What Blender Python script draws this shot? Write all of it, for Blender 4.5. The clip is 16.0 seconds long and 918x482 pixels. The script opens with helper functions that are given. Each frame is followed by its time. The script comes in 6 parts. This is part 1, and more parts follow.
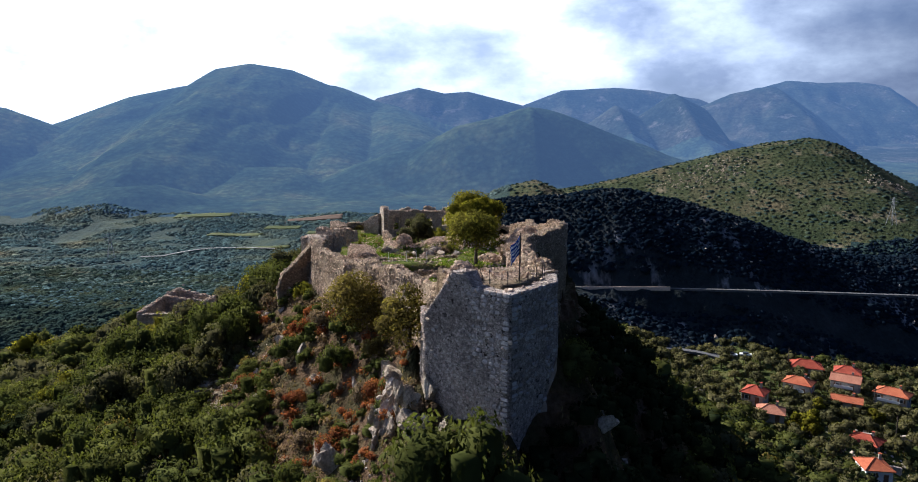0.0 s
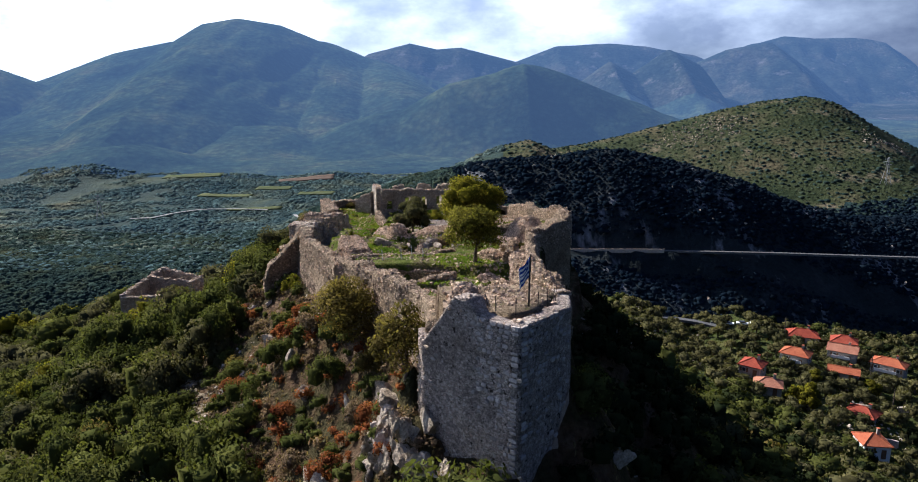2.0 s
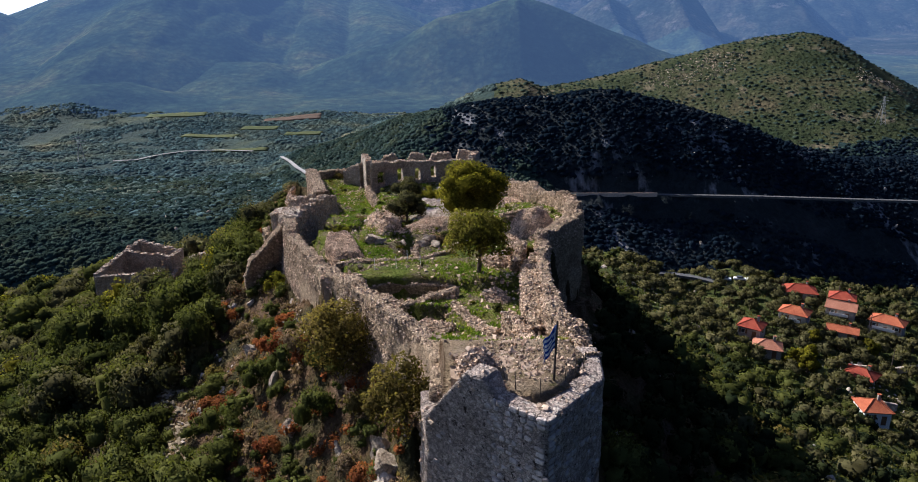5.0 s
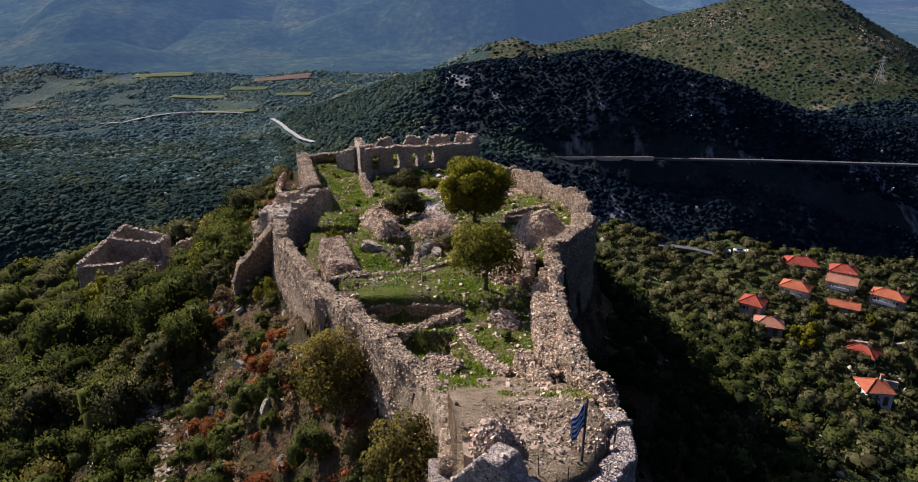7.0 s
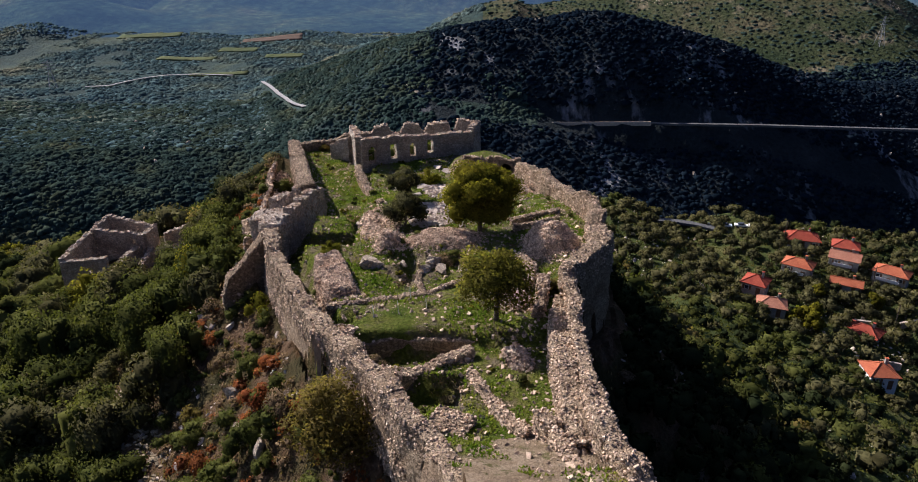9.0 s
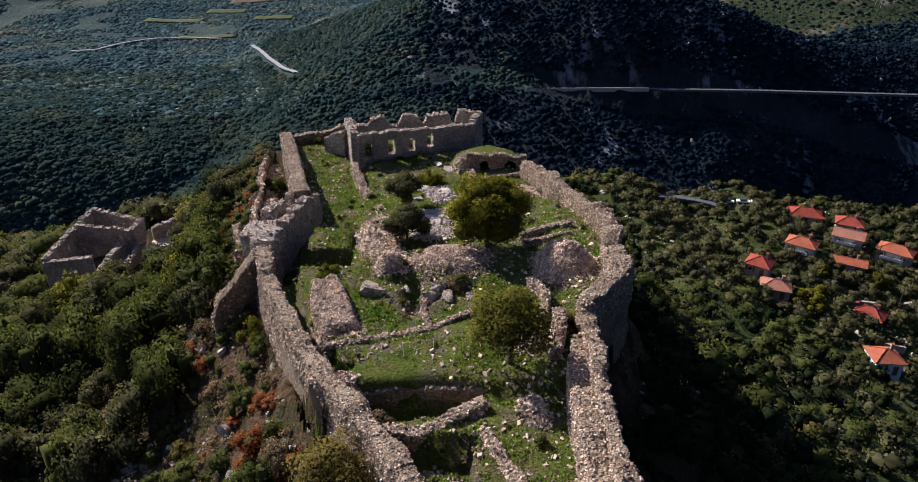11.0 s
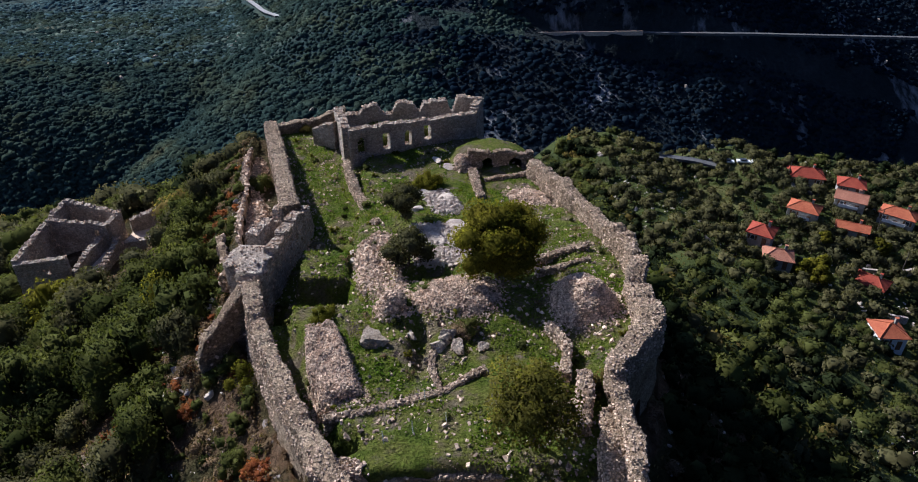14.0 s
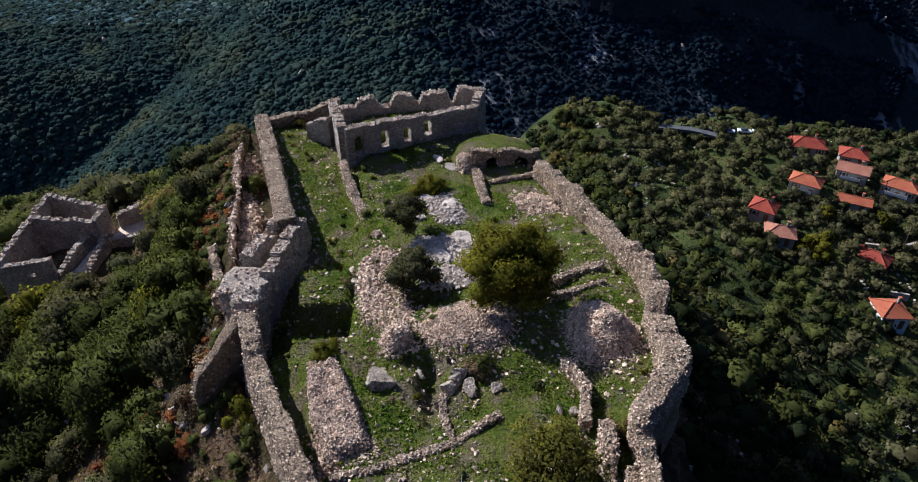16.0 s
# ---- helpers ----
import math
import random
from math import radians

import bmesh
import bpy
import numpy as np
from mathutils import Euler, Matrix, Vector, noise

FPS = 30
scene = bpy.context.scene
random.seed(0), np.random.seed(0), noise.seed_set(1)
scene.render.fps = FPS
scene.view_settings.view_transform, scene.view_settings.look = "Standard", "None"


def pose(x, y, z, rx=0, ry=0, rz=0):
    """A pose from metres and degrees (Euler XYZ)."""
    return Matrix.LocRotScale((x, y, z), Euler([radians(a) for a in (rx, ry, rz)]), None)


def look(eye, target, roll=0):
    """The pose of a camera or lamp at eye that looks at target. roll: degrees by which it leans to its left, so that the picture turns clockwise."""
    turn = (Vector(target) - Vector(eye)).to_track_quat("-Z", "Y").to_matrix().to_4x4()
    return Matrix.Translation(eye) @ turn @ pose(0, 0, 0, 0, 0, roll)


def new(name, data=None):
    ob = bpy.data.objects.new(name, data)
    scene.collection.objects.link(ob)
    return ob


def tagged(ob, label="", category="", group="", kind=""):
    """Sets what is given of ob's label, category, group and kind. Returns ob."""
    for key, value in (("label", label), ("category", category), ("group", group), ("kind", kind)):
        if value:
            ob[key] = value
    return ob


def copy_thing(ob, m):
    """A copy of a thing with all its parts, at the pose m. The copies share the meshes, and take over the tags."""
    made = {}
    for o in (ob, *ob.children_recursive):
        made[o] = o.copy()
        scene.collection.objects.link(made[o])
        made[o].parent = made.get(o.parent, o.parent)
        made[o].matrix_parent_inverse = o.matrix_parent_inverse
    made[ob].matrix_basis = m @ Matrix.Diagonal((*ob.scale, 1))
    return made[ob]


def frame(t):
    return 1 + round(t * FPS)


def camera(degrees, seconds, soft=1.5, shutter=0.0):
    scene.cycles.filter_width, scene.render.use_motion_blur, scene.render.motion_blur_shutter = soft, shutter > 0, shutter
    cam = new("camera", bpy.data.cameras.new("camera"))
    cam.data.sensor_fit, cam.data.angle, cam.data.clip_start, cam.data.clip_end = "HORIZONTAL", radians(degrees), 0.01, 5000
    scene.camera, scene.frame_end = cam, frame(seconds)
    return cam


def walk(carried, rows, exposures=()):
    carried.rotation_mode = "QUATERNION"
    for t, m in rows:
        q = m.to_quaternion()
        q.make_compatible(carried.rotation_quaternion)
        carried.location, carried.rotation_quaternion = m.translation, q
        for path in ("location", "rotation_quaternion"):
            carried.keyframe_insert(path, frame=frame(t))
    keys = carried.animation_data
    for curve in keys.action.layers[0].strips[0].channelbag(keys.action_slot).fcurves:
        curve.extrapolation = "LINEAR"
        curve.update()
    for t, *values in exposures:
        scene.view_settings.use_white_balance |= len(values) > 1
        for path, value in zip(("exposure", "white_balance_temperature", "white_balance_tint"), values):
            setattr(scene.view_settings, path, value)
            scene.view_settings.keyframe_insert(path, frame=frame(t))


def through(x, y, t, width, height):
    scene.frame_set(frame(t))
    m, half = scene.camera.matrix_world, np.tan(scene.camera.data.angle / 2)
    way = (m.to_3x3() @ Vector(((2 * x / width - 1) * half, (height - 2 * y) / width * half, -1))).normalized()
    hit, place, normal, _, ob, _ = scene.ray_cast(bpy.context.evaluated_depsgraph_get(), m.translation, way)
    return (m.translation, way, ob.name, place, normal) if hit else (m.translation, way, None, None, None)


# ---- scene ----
cam = camera(67.4, 16.0, 1.0)
METRES, EYE, TILT, LEAN, TURN = 50.0, 13.0, -8.5, 0.0, 0.0
ROWS = [
    (0.0, 0.0, 0.0, 0.0, 0.0, 0.0, -0.0),
    (0.5, -0.0036, 0.0233, 0.0171, -0.16, -0.88, 0.04),
    (1.0, -0.0063, 0.0467, 0.0347, -0.32, -1.75, 0.07),
    (1.5, -0.0086, 0.0704, 0.0526, -0.47, -2.62, 0.09),
    (2.0, -0.0107, 0.0945, 0.0706, -0.62, -3.5, 0.12),
    (2.5, -0.0132, 0.1193, 0.0886, -0.77, -4.38, 0.15),
    (3.0, -0.016, 0.1444, 0.1065, -0.91, -5.26, 0.18),
    (3.5, -0.0189, 0.1702, 0.1239, -1.07, -6.12, 0.22),
    (4.0, -0.022, 0.1952, 0.1415, -1.22, -7.0, 0.23),
    (6.5, -0.0391, 0.32, 0.2298, -1.94, -11.3, 0.29),
    (7.0, -0.0427, 0.3464, 0.2468, -2.09, -12.13, 0.31),
    (7.5, -0.0465, 0.3732, 0.2641, -2.23, -12.95, 0.32),
    (8.0, -0.0501, 0.4001, 0.2813, -2.36, -13.75, 0.33),
    (8.5, -0.0543, 0.427, 0.299, -2.51, -14.57, 0.33),
    (9.0, -0.0586, 0.4544, 0.3169, -2.65, -15.39, 0.35),
    (11.5, -0.0769, 0.5899, 0.4044, -3.36, -19.34, 0.47),
    (12.0, -0.0799, 0.6167, 0.4212, -3.52, -20.15, 0.51),
    (12.5, -0.0829, 0.6434, 0.4373, -3.67, -20.97, 0.53),
    (13.0, -0.0863, 0.67, 0.4532, -3.86, -21.8, 0.55),
    (13.5, -0.0901, 0.6961, 0.469, -4.09, -22.65, 0.58),
    (14.0, -0.0941, 0.7222, 0.485, -4.32, -23.5, 0.6),
    (14.5, -0.0982, 0.7483, 0.5011, -4.55, -24.35, 0.64),
    (15.0, -0.1022, 0.7744, 0.5171, -4.79, -25.2, 0.67),
    (15.5, -0.1061, 0.8004, 0.5336, -4.97, -26.13, 0.7),
    (16.0, -0.1098, 0.8267, 0.5506, -5.13, -27.11, 0.74),
]
walk(cam, [(t, pose(0, 0, EYE, TILT, LEAN, TURN) @ pose(METRES * x, METRES * y, METRES * z, 90 + pitch, roll, yaw)) for t, x, y, z, yaw, pitch, roll in ROWS],
     [(0.0, 0.95, 5300, 11), (4.0, 0.84, 5300, 12), (8.0, 0.71, 5480, 17), (12.0, 0.62, 5080, 15), (16.0, 0.54, 4880, 12)])

# ---- light ----
SUN_AZ, SUN_EL = radians(44), radians(35)          # azimuth from +y towards -x
SUN_DIR = Vector((-math.sin(SUN_AZ) * math.cos(SUN_EL), math.cos(SUN_AZ) * math.cos(SUN_EL), math.sin(SUN_EL)))
sun = new("sun", bpy.data.lights.new("sun", "SUN"))
sun.data.energy, sun.data.angle, sun.data.color = 5.2, radians(0.55), (1.0, 0.84, 0.64)
sun.matrix_world = look(SUN_DIR * 300, (0, 0, 0))


def node(tree, kind, ins=(), **props):
    """A node with some of its settings and inputs set; inputs that are sockets get linked."""
    n = tree.nodes.new(kind)
    for k, v in props.items():
        setattr(n, k, v)
    for k, v in dict(ins).items():
        if isinstance(v, bpy.types.NodeSocket):
            tree.links.new(v, n.inputs[k])
        else:
            n.inputs[k].default_value = v
    return n


def ramp(tree, fac, stops):
    r = tree.nodes.new("ShaderNodeValToRGB")
    tree.links.new(fac, r.inputs[0])
    els = r.color_ramp.elements
    while len(els) < len(stops):
        els.new(0.5)
    for e, (p, c) in zip(els, stops):
        e.position, e.color = p, (*c, 1) if len(c) == 3 else c
    return r.outputs[0]


def mixed(tree, fac, a, b, mode="MIX"):
    n = node(tree, "ShaderNodeMix", data_type="RGBA", blend_type=mode)
    for s, v in ((n.inputs[0], fac), (n.inputs[6], a), (n.inputs[7], b)):
        if isinstance(v, bpy.types.NodeSocket):
            tree.links.new(v, s)
        elif isinstance(v, (int, float)):
            s.default_value = v
        else:
            s.default_value = (*v, 1)
    return n.outputs[2]


def make_world():
    world = bpy.data.worlds.new("sky")
    scene.world = world
    world.use_nodes = True
    t = world.node_tree
    t.nodes.clear()
    sky = node(t, "ShaderNodeTexSky", sky_type="NISHITA", sun_disc=False, sun_elevation=SUN_EL, sun_rotation=-SUN_AZ, air_density=1.0, dust_density=2.0, ozone_density=1.0)
    co = node(t, "ShaderNodeTexCoord").outputs["Generated"]
    flat = node(t, "ShaderNodeMapping", {"Vector": co, "Scale": (1.0, 1.0, 2.0)}).outputs[0]
    big = node(t, "ShaderNodeTexNoise", {"Vector": flat, "Scale": 2.9, "Detail": 9.0, "Roughness": 0.52, "Distortion": 0.15}).outputs[0]
    shade = node(t, "ShaderNodeTexNoise", {"Vector": flat, "Scale": 6.0, "Detail": 7.0, "Roughness": 0.6}).outputs[0]
    cover = ramp(t, big, [(0.28, (0, 0, 0)), (0.5, (1, 1, 1))])
    rise = node(t, "ShaderNodeSeparateXYZ", {0: co}).outputs[2]
    cover = mixed(t, 1.0, cover, ramp(t, rise, [(0.26, (1, 1, 1)), (0.5, (0.1, 0.1, 0.1))]), "MULTIPLY")
    toward = node(t, "ShaderNodeVectorMath", {0: co, 1: tuple(SUN_DIR)}, operation="DOT_PRODUCT").outputs["Value"]
    glow = ramp(t, toward, [(0.0, (0.105, 0.13, 0.18)), (0.22, (0.5, 0.56, 0.68)), (0.42, (1.15, 1.22, 1.34)), (0.6, (2.3, 2.3, 2.3)), (0.85, (2.7, 2.65, 2.55)), (1.0, (3.0, 2.9, 2.7))])
    body = ramp(t, shade, [(0.36, (2.9, 3.1, 3.6)), (0.5, (4.6, 4.7, 4.9)), (0.62, (6.4, 6.4, 6.3))])
    cloud = mixed(t, 1.0, body, glow, "MULTIPLY")
    veil = mixed(t, 1.0, (2.2, 2.3, 2.5), glow, "MULTIPLY")
    blue = mixed(t, ramp(t, rise, [(0.1, (0.4, 0.4, 0.4)), (0.45, (0.06, 0.06, 0.06))]), mixed(t, 1.0, sky.outputs[0], (0.24, 0.35, 0.58), "MULTIPLY"), veil)
    col = mixed(t, cover, blue, cloud)
    bg = node(t, "ShaderNodeBackground", {"Color": col, "Strength": 0.066})
    t.links.new(bg.outputs[0], node(t, "ShaderNodeOutputWorld").inputs[0])


make_world()

# ---- materials ----


def material(name, stops, scale=1.0, rough=0.9, bump=0.3, fine=6.0, fine_mix=0.35, extra=None, rnd=0.0, island=0.0, voronoi=0.0, glow=None, joint_dark=0.65, squash=1.5):
    """Rough outdoor surface: two scales of noise in colour, fine relief, and for stone a cell pattern."""
    m = bpy.data.materials.new(name)
    m.use_nodes = True
    t = m.node_tree
    b = t.nodes["Principled BSDF"]
    co = node(t, "ShaderNodeNewGeometry")
    pos = co.outputs["Position"]
    n1 = node(t, "ShaderNodeTexNoise", {"Vector": pos, "Scale": scale, "Detail": 6.0, "Roughness": 0.6}).outputs[0]
    n2 = node(t, "ShaderNodeTexNoise", {"Vector": pos, "Scale": scale * fine, "Detail": 5.0, "Roughness": 0.65}).outputs[0]
    col = ramp(t, n1, stops)
    col = mixed(t, fine_mix, col, ramp(t, n2, [(0.3, (0.25, 0.25, 0.25)), (0.7, (0.85, 0.85, 0.85))]), "OVERLAY")
    height = n2
    if voronoi:
        courses = node(t, "ShaderNodeVectorMath", {0: pos, 1: (1, 1, squash)}, operation="MULTIPLY").outputs[0]
        drift = node(t, "ShaderNodeVectorMath", {0: node(t, "ShaderNodeTexNoise", {"Vector": pos, "Scale": voronoi * 0.8}).outputs[1], 1: (0.35, 0.35, 0.35)}, operation="MULTIPLY").outputs[0]
        wob = node(t, "ShaderNodeVectorMath", {0: courses, 1: drift}, operation="ADD").outputs[0]
        v = node(t, "ShaderNodeTexVoronoi", {"Vector": wob, "Scale": voronoi}, feature="DISTANCE_TO_EDGE").outputs[0]
        c = node(t, "ShaderNodeTexVoronoi", {"Vector": wob, "Scale": voronoi}).outputs[1]
        hue = node(t, "ShaderNodeSeparateColor", {0: c}).outputs[0]
        col = mixed(t, 0.55, col, ramp(t, hue, [(0.0, (0.3, 0.29, 0.28)), (1.0, (0.72, 0.70, 0.66))]), "OVERLAY")
        joint = ramp(t, v, [(0.02, (0, 0, 0)), (0.12, (1, 1, 1))])
        col = mixed(t, joint, mixed(t, joint_dark, col, (0.05, 0.045, 0.04)), col)
        height = node(t, "ShaderNodeMath", {0: joint, 1: n2}, operation="ADD").outputs[0]
    if extra:
        col = extra(t, col, pos, co)
    if rnd or island:
        src = node(t, "ShaderNodeObjectInfo").outputs["Random"] if rnd else co.outputs["Random Per Island"]
        k = rnd or island
        col = mixed(t, 1.0, col, ramp(t, src, [(0.0, (1 - k,) * 3), (1.0, (1 + k,) * 3)]), "MULTIPLY")
    t.links.new(col, b.inputs["Base Color"])
    b.inputs["Roughness"].default_value = rough
    b.inputs["Specular IOR Level"].default_value = 0.04 if rough > 0.5 else 0.5
    if bump:
        bm_ = node(t, "ShaderNodeBump", {"Strength": bump, "Distance": 0.3 / scale, "Height": height})
        t.links.new(bm_.outputs[0], b.inputs["Normal"])
    if glow:
        b.inputs["Emission Color"].default_value, b.inputs["Emission Strength"].default_value = (*glow[:3], 1), glow[3]
    return m


def patches(c, scale, lo, hi):
    """A further colour in noisy patches."""
    def add(t, col, pos, geo):
        n = node(t, "ShaderNodeTexNoise", {"Vector": pos, "Scale": scale, "Detail": 8.0, "Roughness": 0.7}).outputs[0]
        return mixed(t, ramp(t, n, [(lo, (0, 0, 0)), (hi, (1, 1, 1))]), col, c)
    return add


def streaks(c, scale, lo, hi, then):
    """Bare rock in patches drawn out downhill."""
    def add(t, col, pos, geo):
        col = then(t, col, pos, geo)
        long = node(t, "ShaderNodeVectorMath", {0: pos, 1: (1, 0.5, 0.3)}, operation="MULTIPLY").outputs[0]
        n = node(t, "ShaderNodeTexNoise", {"Vector": long, "Scale": scale, "Detail": 8.0, "Roughness": 0.65}).outputs[0]
        return mixed(t, ramp(t, n, [(lo, (0, 0, 0)), (hi, (1, 1, 1))]), col, c)
    return add


def steep_rock(c, lo, hi, then=None):
    """Bare rock where the ground is steep."""
    def add(t, col, pos, geo):
        if then:
            col = then(t, col, pos, geo)
        z = node(t, "ShaderNodeSeparateXYZ", {0: geo.outputs["Normal"]}).outputs[2]
        n = node(t, "ShaderNodeTexNoise", {"Vector": pos, "Scale": 0.25, "Detail": 8.0, "Roughness": 0.7}).outputs[0]
        z = node(t, "ShaderNodeMath", {0: z, 1: n}, operation="ADD").outputs[0]
        return mixed(t, ramp(t, node(t, "ShaderNodeMath", {0: z, 1: 0.5}, operation="MULTIPLY").outputs[0], [(lo, (1, 1, 1)), (hi, (0, 0, 0))]), col, c)
    return add


M_STONE = material("rubble_masonry", [(0.3, (0.2392, 0.1699, 0.1116)), (0.55, (0.3784, 0.2923, 0.2034)), (0.75, (0.4704, 0.3752, 0.2679))], 0.5, bump=0.7, voronoi=4.2, fine=8, fine_mix=0.5, joint_dark=0.5, extra=patches((0.085, 0.06, 0.042), 1.9, 0.6, 0.68))
M_RUIN = material("pale_house_masonry", [(0.3, (0.3096, 0.2494, 0.198)), (0.55, (0.4644, 0.3999, 0.3388)), (0.75, (0.5418, 0.4816, 0.4136))], 0.5, bump=0.6, voronoi=3.6, fine=8, fine_mix=0.5, joint_dark=0.35)
# Dark patches: stains, and painted shade in place of pits and putlog holes.
M_TOWER = material("tower_masonry", [(0.25, (0.2322, 0.1845, 0.156)), (0.42, (0.3956, 0.3321, 0.2925)), (0.58, (0.5332, 0.451, 0.4017)), (0.78, (0.43, 0.3362, 0.2691))], 0.33, bump=0.7, voronoi=4.4, fine=14, fine_mix=0.8, joint_dark=0.48, extra=patches((0.06, 0.048, 0.042), 2.8, 0.585, 0.63))
M_RUBBLE = material("loose_stone", [(0.3, (0.3128, 0.2241, 0.1574)), (0.7, (0.615, 0.4801, 0.3581))], 1.5, bump=0.3, island=0.55)
M_YARD = material("courtyard_grass", [(0.28, (0.045, 0.07, 0.01)), (0.42, (0.1, 0.13, 0.018)), (0.52, (0.145, 0.155, 0.032)), (0.6, (0.16, 0.135, 0.07)), (0.72, (0.25, 0.205, 0.145))], 0.35, bump=1.0, fine=14, fine_mix=0.85, extra=patches((0.21, 0.165, 0.125), 0.5, 0.545, 0.65))
M_EARTH = material("trodden_earth", [(0.3, (0.16, 0.12, 0.075)), (0.5, (0.27, 0.205, 0.135)), (0.7, (0.36, 0.285, 0.2))], 0.6, bump=0.9, fine=14, fine_mix=0.7, extra=patches((0.1, 0.1, 0.03), 0.7, 0.56, 0.66))
# Near-black blue base: the gorge wall's shade is part of this colour.
M_CLIFF = material("gorge_cliff_shade_toned", [(0.3, (0.013, 0.019, 0.022)), (0.55, (0.022, 0.029, 0.032)), (0.75, (0.042, 0.046, 0.05))], 0.02, bump=0.6, fine=12, fine_mix=0.5, extra=streaks((0.26, 0.26, 0.27), 0.03, 0.57, 0.66, steep_rock((0.22, 0.22, 0.225), 0.44, 0.5)))
M_STONY = material("stony_hillside", [(0.3, (0.026, 0.038, 0.018)), (0.5, (0.045, 0.055, 0.025)), (0.7, (0.1, 0.085, 0.05))], 0.014, bump=0.4, fine=10, fine_mix=0.5, extra=patches((0.2, 0.165, 0.11), 0.02, 0.56, 0.7))
M_SLOPE = material("hillside_scrub", [(0.3, (0.035, 0.036, 0.015)), (0.45, (0.075, 0.062, 0.028)), (0.56, (0.12, 0.075, 0.042)), (0.7, (0.18, 0.13, 0.085))], 0.22, bump=0.9, fine=12, fine_mix=0.75, extra=steep_rock((0.34, 0.31, 0.27), 0.34, 0.42))
M_GROVE = material("olive_terraces", [(0.3, (0.024, 0.0319, 0.0112)), (0.55, (0.054, 0.0667, 0.0196)), (0.75, (0.1275, 0.116, 0.0476))], 0.06, bump=0.4, fine=20, fine_mix=0.5)
# Valley ground; the blue in its dark tones is painted haze.
M_WOOD = material("valley_woods_haze_tinted", [(0.3, (0.0184, 0.03648, 0.03888)), (0.5, (0.0276, 0.048, 0.04536)), (0.66, (0.0552, 0.072, 0.0486)), (0.78, (0.1104, 0.1104, 0.0702))], 0.012, bump=0.3, fine=14, fine_mix=0.6, extra=steep_rock((0.26, 0.26, 0.26), 0.37, 0.44))


def distant(name, stops, scale, rock, air, near, far, lo, hi):
    """Wooded slopes kilometres off: crowns, clearings and pale rock; haze is put in as blue emission that grows with
    the distance.
    """
    m = bpy.data.materials.new(name)
    m.use_nodes = True
    t = m.node_tree
    b = t.nodes["Principled BSDF"]
    geo = node(t, "ShaderNodeNewGeometry")
    pos = geo.outputs["Position"]
    broad = node(t, "ShaderNodeTexNoise", {"Vector": pos, "Scale": scale, "Detail": 8.0, "Roughness": 0.65}).outputs[0]
    crowns = node(t, "ShaderNodeTexVoronoi", {"Vector": pos, "Scale": 0.07, "Randomness": 1.0}).outputs[0]
    clumps = node(t, "ShaderNodeTexNoise", {"Vector": pos, "Scale": 0.03, "Detail": 6.0, "Roughness": 0.75}).outputs[0]
    col = ramp(t, broad, stops)
    col = mixed(t, 0.45, col, ramp(t, crowns, [(0.1, (0.8, 0.8, 0.8)), (0.75, (0.2, 0.2, 0.2))]), "OVERLAY")
    col = mixed(t, 0.6, col, ramp(t, clumps, [(0.35, (0.2, 0.2, 0.2)), (0.65, (0.82, 0.82, 0.82))]), "OVERLAY")
    if rock:
        spots_ = node(t, "ShaderNodeTexNoise", {"Vector": pos, "Scale": 0.011, "Detail": 9.0, "Roughness": 0.75}).outputs[0]
        col = mixed(t, ramp(t, spots_, [(0.57, (0, 0, 0)), (0.7, (1, 1, 1))]), col, rock)
    t.links.new(col, b.inputs["Base Color"])
    b.inputs["Roughness"].default_value, b.inputs["Specular IOR Level"].default_value = 1.0, 0.0
    # Haze painted as emission, stronger as y goes from near to far.
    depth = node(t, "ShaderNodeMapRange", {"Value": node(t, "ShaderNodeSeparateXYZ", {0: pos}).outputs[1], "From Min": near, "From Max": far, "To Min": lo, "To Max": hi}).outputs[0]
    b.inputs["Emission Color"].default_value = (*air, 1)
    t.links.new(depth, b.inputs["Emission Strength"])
    bump_ = node(t, "ShaderNodeBump", {"Strength": 0.8, "Distance": 12.0, "Height": clumps})
    t.links.new(bump_.outputs[0], b.inputs["Normal"])
    return m


M_FAR = distant("far_mountain_haze_glow", [(0.34, (0.013, 0.024, 0.016)), (0.48, (0.026, 0.042, 0.024)), (0.58, (0.045, 0.06, 0.028)), (0.7, (0.085, 0.085, 0.04))], 0.005, None, (0.28, 0.45, 0.78), 1150, 2400, 0.09, 0.16)
M_FARTHER = distant("far_range_haze_glow", [(0.34, (0.012, 0.018, 0.016)), (0.5, (0.026, 0.033, 0.026)), (0.66, (0.06, 0.058, 0.045))], 0.004, (0.13, 0.12, 0.115), (0.28, 0.47, 0.84), 2700, 4200, 0.13, 0.17)
M_BARK = material("bark", [(0.3, (0.06, 0.05, 0.04)), (0.7, (0.16, 0.13, 0.1))], 4.0, bump=0.6)
M_ROOF = material("clay_roof_tiles", [(0.3, (0.30, 0.085, 0.045)), (0.7, (0.42, 0.14, 0.07))], 0.6, bump=0.2)
M_PLASTER = material("house_plaster", [(0.3, (0.27, 0.25, 0.225)), (0.7, (0.4, 0.38, 0.345))], 0.5, bump=0.1)
# Paler copy of the asphalt below, with the sunlight put into its colour.
M_TRACK = material("sunlit_far_road", [(0.3, (0.24, 0.24, 0.24)), (0.7, (0.36, 0.35, 0.34))], 0.2, bump=0.1)
